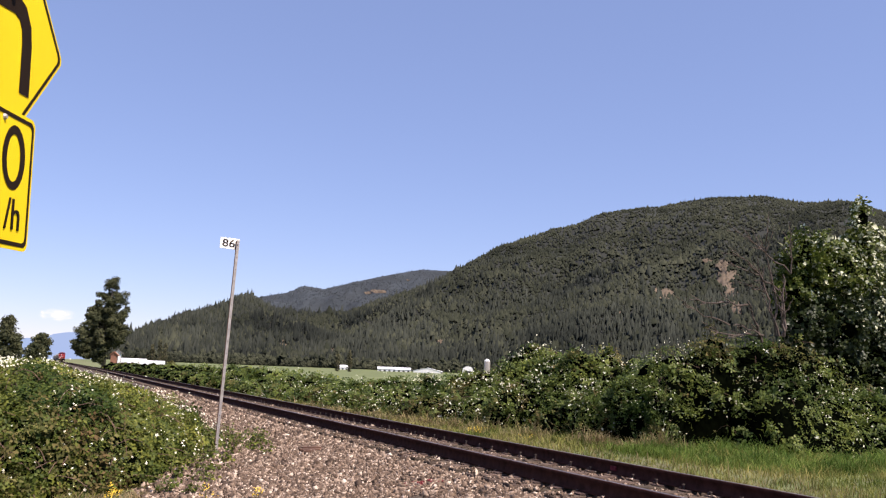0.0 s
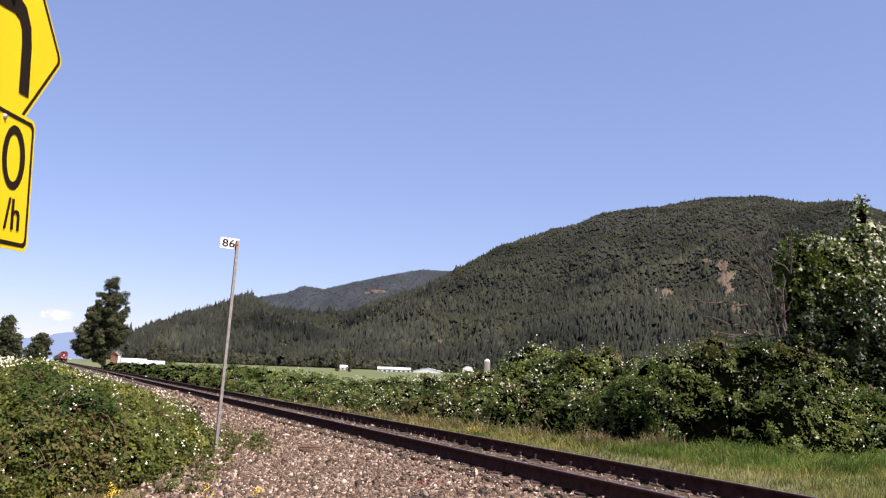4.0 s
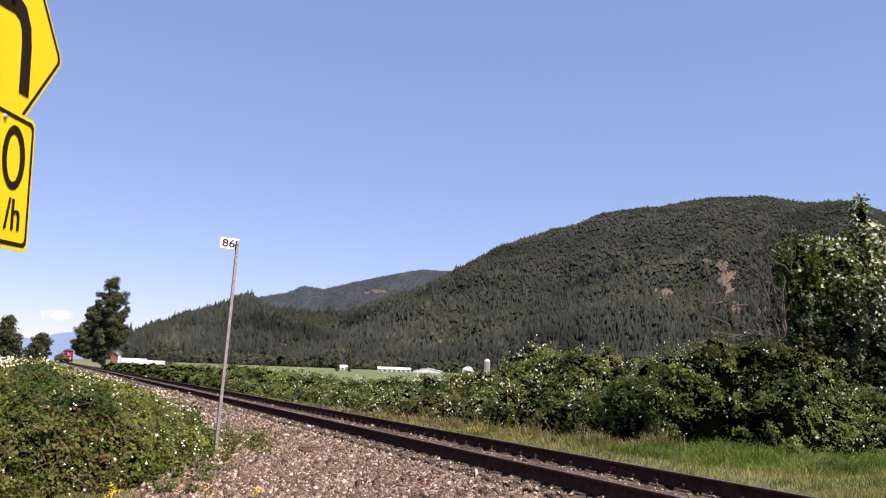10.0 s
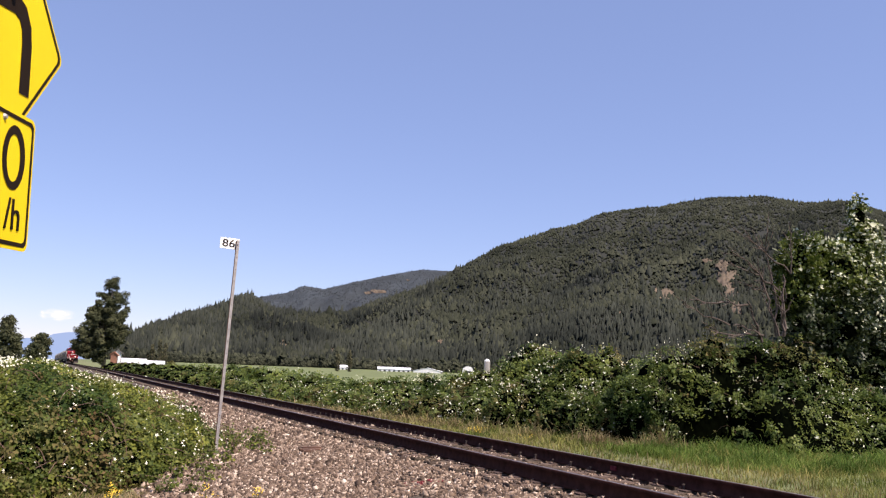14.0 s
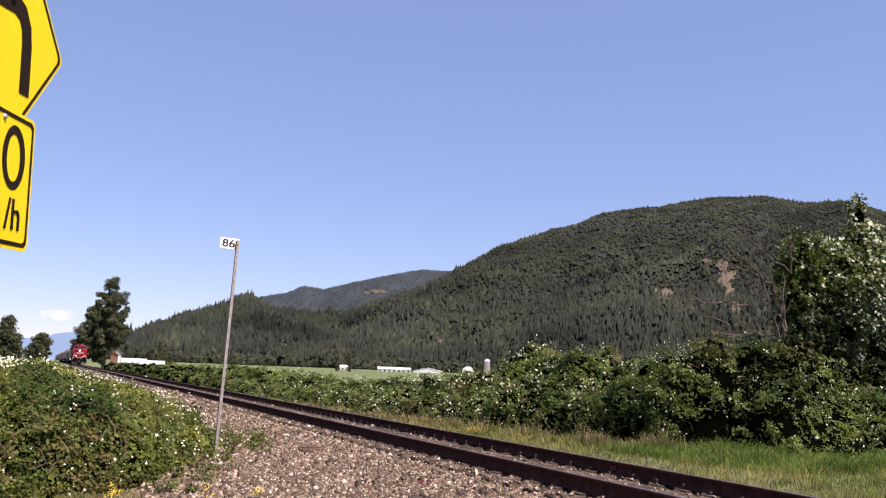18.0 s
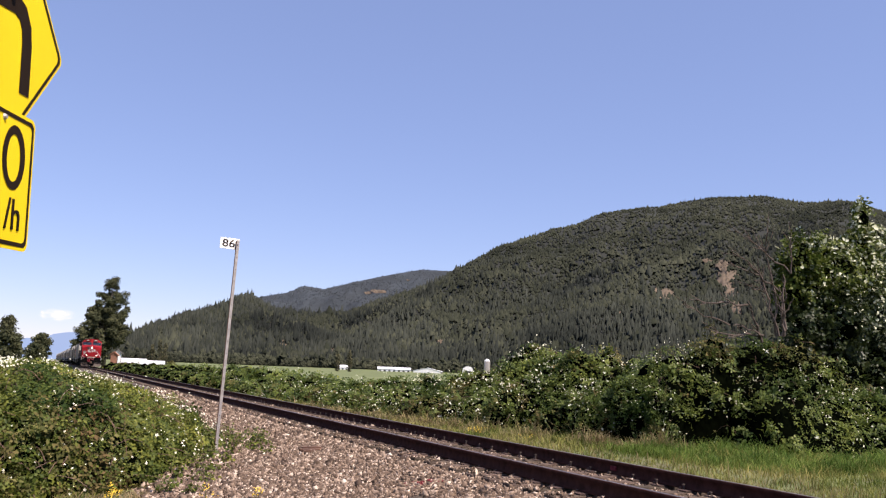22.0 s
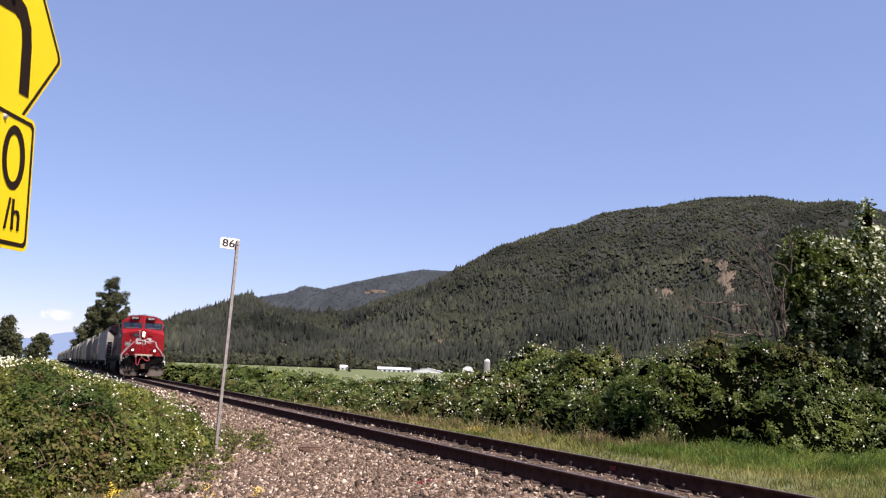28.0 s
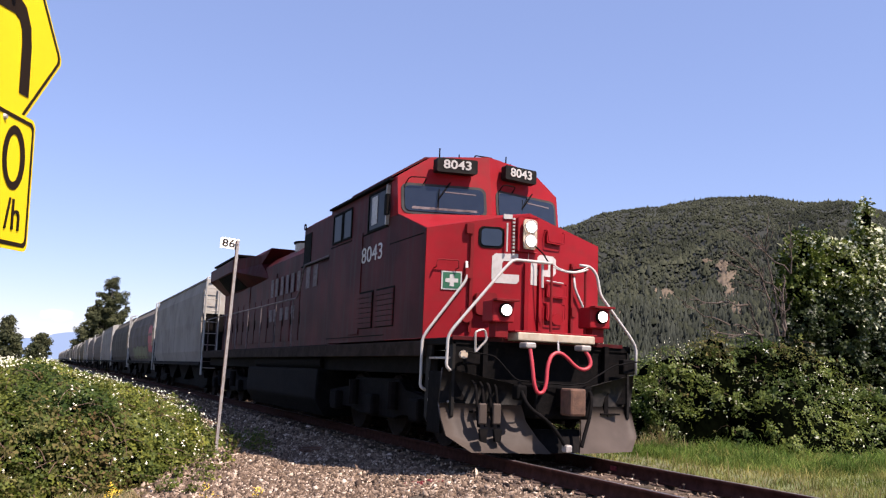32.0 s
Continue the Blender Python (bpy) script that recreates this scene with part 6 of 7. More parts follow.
        part("numerals", t, M_LOCOWHITE, nb, "white road numerals")
    # side windows, both sides
    for s in (-1, 1):
        for y0, y1, z0, z1 in ((2.25, 3.15, 3.58, 4.20), (4.15, 4.62, 3.62, 4.14), (4.74, 5.25, 3.62, 4.14)):
            w = part("side_window", box(min(s * 1.492, s * 1.508), max(s * 1.492, s * 1.508), y0, y1, z0, z1, 0.004), M_SIDEGLASS, th, "dark side window")
            part("window_frame", window_ring(s * 1.50, s * 1.52, y0, y1, z0, z1), M_BLACK, w)
        part("window_blind", box(min(s * 1.51, s * 1.516), max(s * 1.51, s * 1.516), 2.72, 3.0, 3.66, 4.16), M_GALV, th, "pale blind behind the cab window")
        part("window_post", box(min(s * 1.50, s * 1.56), max(s * 1.50, s * 1.56), 2.15, 2.19, 3.56, 4.24), M_GALV, th)
        t = placed(text_bm("8043", 0.40, 0.003, 1.4), pose(s * 1.506, 2.92, 3.14, 0, 0, -90 if s < 0 else 90))
        part("road_numerals", t, M_LOCOWHITE, th, "worn white road numerals")
        part("drip_rail", box(min(s * 1.50, s * 1.58), max(s * 1.50, s * 1.58), 2.0, 5.4, 4.29, 4.325), M_BLACK, th)
        part("cab_door", box(min(s * 1.50, s * 1.515), max(s * 1.50, s * 1.515), 3.45, 4.05, 1.75, 3.6, 0.01), M_REDSIDE, th)
        part("mirror", box(min(s * 1.56, s * 1.62), max(s * 1.56, s * 1.62), 1.98, 2.10, 3.70, 4.05, 0.01), M_BLACK, th)

        for y0 in (1.72, 2.74):
            lv = part("louvre_panel", box(min(s * 1.504, s * 1.512), max(s * 1.504, s * 1.512), y0, y0 + 0.86, 1.84, 2.50, 0.003), M_BLACK, th, "dark louvred intake panel")
            for k in range(7):
                part("slat", box(min(s * 1.510, s * 1.524), max(s * 1.510, s * 1.524), y0 + 0.03, y0 + 0.83, 1.86 + 0.088 * k, 1.935 + 0.088 * k), M_REDSIDE, lv)
        for y0, y1, z in ((0.62, 2.05, 3.20), (2.15, 5.40, 3.52), (2.15, 5.40, 1.70)):
            part("seam", box(min(s * 1.504, s * 1.511), max(s * 1.504, s * 1.511), y0, y1, z, z + 0.018), M_BLACK, th)

    # nose
    v = [(-1.5, 0.52, 1.62), (-1.5, 0.52, 3.28), (0, 0.10, 3.60), (1.5, 0.52, 3.28), (1.5, 0.52, 1.62), (0, 0.10, 1.62),
         (-1.5, 2.1, 1.62), (-1.5, 1.72, 3.68), (0, 1.34, 3.76), (1.5, 1.72, 3.68), (1.5, 2.1, 1.62), (-1.5, 2.1, 3.68), (1.5, 2.1, 3.68), (0, 2.1, 3.76)]
    fc = [(0, 1, 2, 5), (5, 2, 3, 4), (1, 7, 8, 2), (2, 8, 9, 3), (0, 6, 11, 7, 1), (4, 3, 9, 12, 10), (7, 11, 13, 8), (8, 13, 12, 9), (0, 5, 4, 10, 6)]
    nose = part("nose", solid(v, fc), M_RED, th, "bright red blunt nose")
    # Thin plates added to paint the nose sides' shade into the red.
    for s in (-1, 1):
        part("nose_side", prism([(0.53, 1.63), (0.53, 3.27), (1.71, 3.665), (2.09, 3.67), (2.09, 1.63)], s * 1.494, s * 1.506, "x"), M_REDSIDE, nose, "added grimy red plate with the side's shade in its colour")
    for x, z0, z1 in ((-0.86, 1.74, 3.36), (0.88, 1.76, 2.92), (-0.06, 1.74, 2.82), (0.20, 1.74, 2.82)):
        part("door_edge", plate([(x - 0.022, z0), (x + 0.022, z0), (x + 0.022, z1), (x - 0.022, z1)], nose_y_at, -0.02, 0.05), M_REDDARK if abs(x) > 0.5 else M_RED, nose)
    for x, z in ((-0.90, 3.30), (-0.90, 2.62), (-0.90, 1.95), (0.92, 2.80), (0.92, 2.15)):
        part("hinge", plate(rounded(x - 0.05, x + 0.05, z - 0.08, z + 0.08, 0.02), nose_y_at, -0.01, 0.07), M_REDDARK, nose)
    win = part("nose_window", plate(rounded(-0.72, -0.42, 3.06, 3.32, 0.06), nose_y_at, 0.008, 0.022), M_GLASS, th, "small dark nose door window")
    part("window_rim", plate(rounded(-0.755, -0.385, 3.025, 3.355, 0.08), nose_y_at, -0.002, 0.012), M_BLACK, win)
    # headlights
    hb = part("headlight_box", plate(rounded(-0.21, 0.13, 2.99, 3.53, 0.03), nose_y_at, -0.05, 0.075), M_RED, th)
    part("reflector_plate", plate(rounded(-0.155, 0.075, 3.03, 3.49, 0.05), lambda x, z: 0.11, 0.078, 0.092), M_CREAM, hb, "pale reflector plate")
    for z in (3.375, 3.155):
        part("headlight", disc(-0.04, -0.008, z, 0.088, 0.02), M_LAMP, hb, "lit round headlight")
        part("bezel", tube([(-0.04 + 0.095 * math.cos(a), -0.010, z + 0.095 * math.sin(a)) for a in np.linspace(0, 2 * math.pi, 21)], 0.012, 5), M_GALV, hb)
    b = bmesh.new()
    for k in range(11):
        z = 3.48 - 0.055 * k
        plate([(-0.265, z), (-0.235, z), (-0.235, z + 0.028), (-0.265, z + 0.028)], nose_y_at, 0.0, 0.03, b)
    tagged(part("checker_strip", b, M_LOCOWHITE, nose, "white checkered strip"), kind="stuff")
    part("white_plate", plate([(-0.40, 3.49), (-0.27, 3.49), (-0.27, 3.56), (-0.40, 3.56)], nose_y_at, 0.0, 0.02), M_LOCOWHITE, nose)
    part("grab_bar", tube([(-0.36, nose_y_at(-0.36) - 0.05, 3.42), (-0.36, nose_y_at(-0.36) - 0.05, 2.98)], 0.014, 6), M_LOCOWHITE, nose, "white grab bar")
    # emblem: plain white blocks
    for pts in ([(-0.50, 2.95), (-0.17, 2.96), (-0.17, 2.85), (-0.38, 2.84), (-0.40, 2.81), (-0.40, 2.67), (-0.38, 2.64), (-0.15, 2.64), (-0.15, 2.54), (-0.19, 2.50), (-0.50, 2.50), (-0.55, 2.55), (-0.55, 2.90)],):
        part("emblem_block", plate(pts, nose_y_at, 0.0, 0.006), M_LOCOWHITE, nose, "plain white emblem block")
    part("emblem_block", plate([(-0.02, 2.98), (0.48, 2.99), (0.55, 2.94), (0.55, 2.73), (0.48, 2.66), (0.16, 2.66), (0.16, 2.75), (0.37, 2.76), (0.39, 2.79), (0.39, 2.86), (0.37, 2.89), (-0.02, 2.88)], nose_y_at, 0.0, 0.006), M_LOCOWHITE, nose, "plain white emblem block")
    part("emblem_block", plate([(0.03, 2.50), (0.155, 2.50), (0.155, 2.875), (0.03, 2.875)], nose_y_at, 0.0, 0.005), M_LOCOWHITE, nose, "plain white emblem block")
    # green placard with a white cross
    pl = part("placard", plate([(-1.27, 2.36), (-0.98, 2.36), (-0.98, 2.64), (-1.27, 2.64)], nose_y_at, 0.004, 0.014), M_LOCOWHITE, th, "white bordered first aid placard")
    part("green_field", plate([(-1.25, 2.38), (-1.00, 2.38), (-1.00, 2.62), (-1.25, 2.62)], nose_y_at, 0.014, 0.018), M_GREEN, pl, "green field")
    part("white_cross", plate([(-1.155, 2.41), (-1.095, 2.41), (-1.095, 2.47), (-1.035, 2.47), (-1.035, 2.53), (-1.095, 2.53), (-1.095, 2.59), (-1.155, 2.59), (-1.155, 2.53), (-1.215, 2.53), (-1.215, 2.47), (-1.155, 2.47)], nose_y_at, 0.018, 0.022), M_LOCOWHITE, pl)
    # step irons and grabs on the nose
    for x0, x1, z0, z1 in ((0.30, 0.66, 3.20, 3.38), (0.32, 0.74, 2.36, 2.56), (0.32, 0.70, 2.00, 2.24), (-1.38, -1.06, 2.80, 2.68)):
        b = tube(bent([(x0, nose_y_at(x0), z1), (x0, nose_y_at(x0) - 0.09, z1), (x0 + 0.02, nose_y_at(x0) - 0.09, z0), (x1, nose_y_at(x1) - 0.09, z0), (x1, nose_y_at(x1) - 0.09, z1), (x1, nose_y_at(x1), z1)], 0.03), 0.009, 5)
        part("step_iron", b, M_RED if x0 > 0 else M_REDDARK, nose)
        if x0 > 0:
            part("step_recess", plate(rounded(x0 + 0.02, x1 - 0.02, z0 - 0.02, z1 + 0.0, 0.03), nose_y_at, 0.001, 0.05), M_RED, nose)
    part("white_bar", tube([(0.30, nose_y_at(0.3) - 0.08, 2.585), (0.66, nose_y_at(0.66) - 0.08, 2.575)], 0.012, 5), M_LOCOWHITE, nose)
    part("brake_housing", plate(rounded(-0.80, -0.50, 2.0, 2.34, 0.06), nose_y_at, 0.0, 0.10), M_REDDARK, nose, "dark red housing on the nose")
    part("brake_wheel", disc(-0.93, 0.26, 1.98, 0.10, 0.03, 18), M_REDDARK, nose)

    # platform, anticlimber, ditch lights
    part("front_platform", box(-1.46, 1.46, -0.42, 0.6, 1.52, 1.62, 0.01), M_BLACK, th)
    part("platform_lip", box(-1.46, 1.30, -0.445, -0.42, 1.585, 1.64, 0.005), M_REDSIDE, th)
    ac = part("anticlimber", box(-0.62, 0.62, -0.74, -0.42, 1.61, 1.725, 0.015), M_CREAM, th, "worn cream anticlimber plate")
    part("anticlimber_top", box(-0.66, 0.66, -0.72, -0.40, 1.728, 1.75, 0.005), M_RED, ac)
    for s in (-1, 1):
        cx = -0.80 if s < 0 else 0.76
        dl = part("ditch_light", box(cx - 0.19, cx + 0.15, -0.68, -0.36, 1.85, 2.16, 0.02), M_RED, th, "red ditch light housing")
        part("visor", box(cx - 0.19, cx + 0.16, -0.80, -0.66, 2.14, 2.17, 0.005), M_REDDARK, dl)
        part("rim", disc(cx - 0.0, -0.715, 2.02, 0.10, 0.03), M_BLACK, dl)
        part("lens", disc(cx - 0.0, -0.735, 2.02, 0.076, 0.015), M_LAMP, dl, "lit round ditch lamp")
        part("bracket", box(cx - 0.1, cx + 0.1, -0.60, -0.40, 1.64, 1.86, 0.01), M_REDDARK, dl)
        part("marker_plate", disc(cx - s * 0.28 - 0.16, -0.2, 1.98, 0.09, 0.03, 16), M_RED, th)
    # end plate and steps
    part("end_plate", box(-1.42, 1.42, -0.40, -0.30, 0.75, 1.53, 0.01), M_BLACK, th)
    for s in (-1, 1):
        well = part("step_well", prism([(-0.5, 1.6), (0.55, 1.6), (0.55, 0.35), (0.4, 0.35), (0.25, 0.5), (-0.2, 0.5), (-0.35, 0.35), (-0.5, 0.35)], s * 0.95, s * 1.02, "x"), M_BLACK, th)
        for k in range(4):
            part("step", box(min(s * 1.0, s * 1.46), max(s * 1.0, s * 1.46), -0.35, 0.35, 0.42 + 0.3 * k, 0.45 + 0.3 * k, 0.006), M_GALV, well)
        part("step_side", prism([(0.50, 1.56), (0.50, 0.50), (0.42, 0.42), (0.36, 0.9), (0.30, 1.56)], s * 1.40, s * 1.44, "x"), M_WING, th)
        part("step_side", prism([(-0.42, 1.56), (-0.42, 0.55), (-0.34, 0.50), (-0.28, 1.1), (-0.16, 1.56)], s * 1.40, s * 1.44, "x"), M_WING, th)
    # handrails
    for s in (-1, 1):
        part("handrail", tube(bent([(s * 0.92, 0.34, 2.80), (s * 0.93, 0.30, 2.52), (s * 1.47, 0.45, 1.72), (s * 1.52, 0.48, 1.60), (s * 1.52, 0.48, 0.90), (s * 1.40, 0.48, 0.86)], 0.08), 0.022, 8), M_LOCOWHITE, th, "white bent handrail", True)
    part("handrail", tube(bent([(0.0, -0.55, 2.76), (-0.62, -0.55, 2.76), (-0.74, -0.55, 2.64), (-1.46, -0.45, 1.74), (-1.52, -0.42, 1.62), (-1.52, -0.40, 1.22), (-1.46, -0.40, 1.16)], 0.09), 0.022, 8), M_LOCOWHITE, th, "white bent handrail", True)
    part("handrail", tube(bent([(0.50, -0.5, 2.78), (0.68, -0.5, 2.78), (0.80, -0.5, 2.66), (0.86, -0.5, 2.36), (1.40, -0.5, 1.76), (1.52, -0.48, 1.60), (1.52, -0.46, 1.20)], 0.09), 0.022, 8), M_LOCOWHITE, th, "white bent handrail", True)
    part("handrail_post", tube([(0.0, -0.55, 2.76), (0.0, -0.55, 1.72)], 0.020, 6), M_REDDARK, th)
    part("handrail_post", tube([(-0.12, -0.5, 2.74), (-0.12, -0.5, 2.40)], 0.018, 6), M_LOCOWHITE, th)
    part("handrail_post", tube([(0.60, -0.5, 2.78), (0.60, -0.5, 1.72)], 0.020, 6), M_REDDARK, th)
    for z, sag in ((2.76, 0.10), (2.72, 0.07)):
        part("safety_chain", tube([(0.0 + 0.62 * t, -0.54, z - sag * 4 * t * (1 - t)) for t in (0, 0.2, 0.4, 0.6, 0.8, 1)], 0.012, 5), M_LOCOWHITE, th, "pale sagging safety chain")
    part("cable", tube([(0.03, 0.02, 3.10), (0.16, -0.02, 2.98), (0.2, -0.1, 2.85), (0.36, -0.3, 2.70), (0.6, -0.5, 2.74)], 0.013, 5), M_BLACK, th)

    # plow: two raked wings, thick steel
    for s in (-1, 1):
        front = [((1.56, -0.37, 1.20), (0.50, -0.70, 0.98)), ((1.56, -0.29, 0.72), (0.47, -0.61, 0.72))]
        low = [((1.56, -0.285, 0.715), (0.47, -0.605, 0.715)), ((1.555, -0.36, 0.52), (0.44, -0.69, 0.50)), ((1.53, -0.49, 0.29), (0.34, -0.84, 0.28)), ((1.27, -0.73, 0.09), (0.22, -1.00, 0.09))]
        # Upper wings are dull black, the blades below scuffed grey.
        for nm, rows, lab in (("plow_wing", front, "dark upper plow wing"), ("plow_blade", low, "scuffed grey plow blade")):
            k = 7
            pts = [Vector(o).lerp(Vector(i), q / (k - 1)) for o, i in rows for q in range(k)]
            pts = [(s * p.x, p.y, p.z) for p in pts]
            back = [(x, y + 0.04, z + 0.005) for x, y, z in pts]
            n, m = len(pts), len(rows)
            fc = [(r_ * k + q, r_ * k + q + 1, (r_ + 1) * k + q + 1, (r_ + 1) * k + q) for r_ in range(m - 1) for q in range(k - 1)]
            rim = list(range(k)) + [r_ * k + k - 1 for r_ in range(1, m)] + [(m - 1) * k + q for q in range(k - 2, -1, -1)] + [r_ * k for r_ in range(m - 2, 0, -1)]
            sides = [(rim[i], rim[(i + 1) % len(rim)], rim[(i + 1) % len(rim)] + n, rim[i] + n) for i in range(len(rim))]
            mesh_object(nm, pts + back, fc + [tuple(v_ + n for v_ in f_[::-1]) for f_ in fc] + sides, M_PLOW if nm == "plow_blade" else M_WING, th, lab)
        part("plow_return", box(min(s * 1.48, s * 1.52), max(s * 1.48, s * 1.52), -0.24, 0.2, 0.30, 1.15, 0.004), M_BLACK, th)
        part("slot_bar", box(s * 1.02 - 0.16, s * 1.02 + 0.16, -0.56, -0.40, 0.60, 0.625), M_BLACK, th)
    part("plow_center", solid([(-0.22, -0.98, 0.10), (0.22, -0.98, 0.10), (0.44, -0.70, 0.40), (-0.44, -0.70, 0.40), (-0.22, -0.92, 0.10), (0.22, -0.92, 0.10), (0.44, -0.64, 0.40), (-0.44, -0.64, 0.40)],
                              [(0, 1, 2, 3), (7, 6, 5, 4), (0, 4, 5, 1), (1, 5, 6, 2), (2, 6, 7, 3), (3, 7, 4, 0)]), M_BLACK, th)
    # coupler
    cp = part("coupler", box(-0.14, 0.14, -1.20, -0.4, 0.72, 0.98, 0.03), M_BLACK, th)
    part("knuckle", solid([(-0.20, -1.42, 0.62), (0.02, -1.45, 0.62), (0.10, -1.18, 0.62), (-0.20, -1.15, 0.62), (-0.20, -1.42, 0.98), (0.02, -1.45, 0.98), (0.10, -1.18, 0.98), (-0.20, -1.15, 0.98)],
                          [(0, 1, 2, 3), (7, 6, 5, 4), (0, 4, 5, 1), (1, 5, 6, 2), (2, 6, 7, 3), (3, 7, 4, 0)], None, 0.03), M_RUST, cp, "rusty coupler knuckle")
    part("draft_gear", box(-0.45, 0.45, -0.95, -0.5, 0.55, 1.02, 0.04), M_BLACK, th)
    part("uncoupling_lever", tube(bent([(-1.40, -0.75, 1.42), (-1.0, -0.80, 1.38), (-0.75, -0.95, 1.06), (0.0, -1.05, 1.02), (0.3, -1.0, 1.05), (0.9, -0.8, 1.32), (1.40, -0.75, 1.40)], 0.08), 0.012, 6), M_BLACK, th)
    # hoses
    hose = [(-0.56, -0.95, 1.55), (-0.54, -1.0, 1.28), (-0.52, -1.02, 1.02), (-0.47, -1.02, 0.90), (-0.38, -1.02, 0.90), (-0.33, -1.02, 1.02), (-0.31, -1.0, 1.26), (-0.24, -0.98, 1.42), (-0.12, -0.97, 1.47), (0.0, -0.98, 1.41), (0.14, -1.0, 1.27), (0.27, -1.0, 1.23), (0.38, -1.0, 1.29), (0.38, -0.98, 1.40), (0.31, -0.95, 1.52)]
    part("hose", tube(smoothed(hose), 0.027, 8), M_HOSE, th, "red jumper hose", True)
    for x in (-0.56, 0.31):
        part("hose_socket", box(x - 0.08, x + 0.08, -1.0, -0.80, 1.50, 1.58, 0.02), M_GALV, th)
    part("hose_hook", tube([(-0.12, -0.95, 1.62), (-0.12, -0.97, 1.46)], 0.014, 6), M_LOCOWHITE, th)
    part("brake_hose", tube(smoothed([(-0.62, -0.80, 1.02), (-0.70, -1.0, 0.92), (-0.66, -1.15, 0.70), (-0.45, -1.25, 0.56), (-0.28, -1.28, 0.36), (-0.18, -1.30, 0.20)]), 0.026, 8), M_BLACK, th, "black brake hose", True)
    part("gladhand", box(-0.22, -0.12, -1.36, -1.24, 0.14, 0.24, 0.02), M_GALV, th)
    part("brake_hose", tube(smoothed([(0.42, -0.80, 0.98), (0.40, -1.02, 0.90), (0.30, -1.12, 0.62), (0.20, -1.16, 0.40), (0.12, -1.20, 0.20)]), 0.026, 8), M_BLACK, th, "black brake hose", True)
    part("angle_cock", box(-0.76, -0.60, -1.0, -0.84, 0.80, 1.0, 0.03), M_BLACK, th)
    for x, dz in ((-1.16, 0.0), (-1.06, -0.02), (-0.96, 0.02), (-0.86, 0.0)):
        part("control_hose", tube(smoothed([(x, -0.40, 1.05), (x, -0.58, 0.98), (x - 0.02, -0.66, 0.80 + dz), (x - 0.01, -0.72, 0.42)]), 0.022, 7), M_BLACK, th, "", True)
    for x in (-1.13, -0.92):
        part("hose_pad", box(x - 0.06, x + 0.06, -0.77, -0.72, 0.46, 0.74, 0.02), M_PLOW, th)
        part("gladhand", solid([(x - 0.06, -0.80, 0.40), (x + 0.06, -0.80, 0.40), (x + 0.03, -0.82, 0.22), (x - 0.05, -0.82, 0.24), (x - 0.06, -0.75, 0.40), (x + 0.06, -0.75, 0.40), (x + 0.03, -0.77, 0.22), (x - 0.05, -0.77, 0.24)],
                               [(0, 1, 2, 3), (7, 6, 5, 4), (0, 4, 5, 1), (1, 5, 6, 2), (2, 6, 7, 3), (3, 7, 4, 0)]), M_BLACK, th)
    part("pilot_loop", tube(bent([(-1.22, -0.66, 1.40), (-1.24, -0.68, 1.70), (-1.10, -0.68, 1.74), (-1.06, -0.68, 1.60), (-1.22, -0.66, 1.42)], 0.05), 0.016, 6), M_GALV, th)
    part("marker_lens", disc(-1.40, -0.70, 1.38, 0.055, 0.05, 12), M_CREAM, th, "pale amber marker lens")
    part("pilot_bracket", box(-1.36, -1.15, -0.68, -0.55, 1.25, 1.42, 0.02), M_BLACK, th)
    part("pilot_bracket", box(1.15, 1.36, -0.68, -0.55, 1.20, 1.42, 0.02), M_BLACK, th)

    # hoods, in the red that has the sides' shade painted in
    hoods = part("equipment_hood", prism([(-1.2, 1.62), (-1.2, 4.42), (-0.95, 4.60), (0.95, 4.60), (1.2, 4.42), (1.2, 1.62)], 5.5, 8.65), M_REDSIDE, th, "grimy red equipment hood, side shade put into its colour")
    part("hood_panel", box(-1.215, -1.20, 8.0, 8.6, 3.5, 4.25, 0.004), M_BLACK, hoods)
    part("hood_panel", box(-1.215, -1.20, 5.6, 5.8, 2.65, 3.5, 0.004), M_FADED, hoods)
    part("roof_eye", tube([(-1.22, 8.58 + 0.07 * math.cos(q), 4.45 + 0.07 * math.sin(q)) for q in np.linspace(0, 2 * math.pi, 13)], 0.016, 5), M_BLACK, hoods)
    eng = part("engine_hood", prism([(-0.92, 1.62), (-0.92, 4.0), (-0.65, 4.27), (0.65, 4.27), (0.92, 4.0), (0.92, 1.62)], 8.65, 20.2), M_REDSIDE, th, "grimy red engine hood, side shade put into its colour")
    for s in (-1, 1):
        for k in range(13):
            y = 8.95 + 0.86 * k
            d = part("hood_door", box(min(s * 0.918, s * 0.945), max(s * 0.918, s * 0.945), y, y + 0.78, 1.80, 3.05 if k % 4 else 3.7, 0.008), M_REDSIDE, eng)
            part("door_latch", box(min(s * 0.943, s * 0.965), max(s * 0.943, s * 0.965), y + 0.66, y + 0.70, 2.2, 2.5), M_BLACK, d)
        # faded lettering as plain bars
        for k, y in enumerate((8.7, 9.25, 9.8, 10.4, 10.95, 11.5, 12.1, 12.6)):
            if s < 0:
                part("faded_bar", box(-0.958, -0.950, y, y + 0.30, 3.05, 3.55), M_FADED, eng, "faded pale bar")
        for y in (10.2, 10.8, 11.4, 12.1, 12.6):
            if s < 0:
                part("faded_bar", box(-0.958, -0.950, y, y + 0.34, 2.36, 2.70), M_FADED, eng, "faded pale bar")
    for k, y in enumerate((7.35, 7.95)):
        part("faded_bar", box(-1.212, -1.204, y, y + 0.34, 2.95, 3.45), M_FADED, hoods, "faded pale bar")
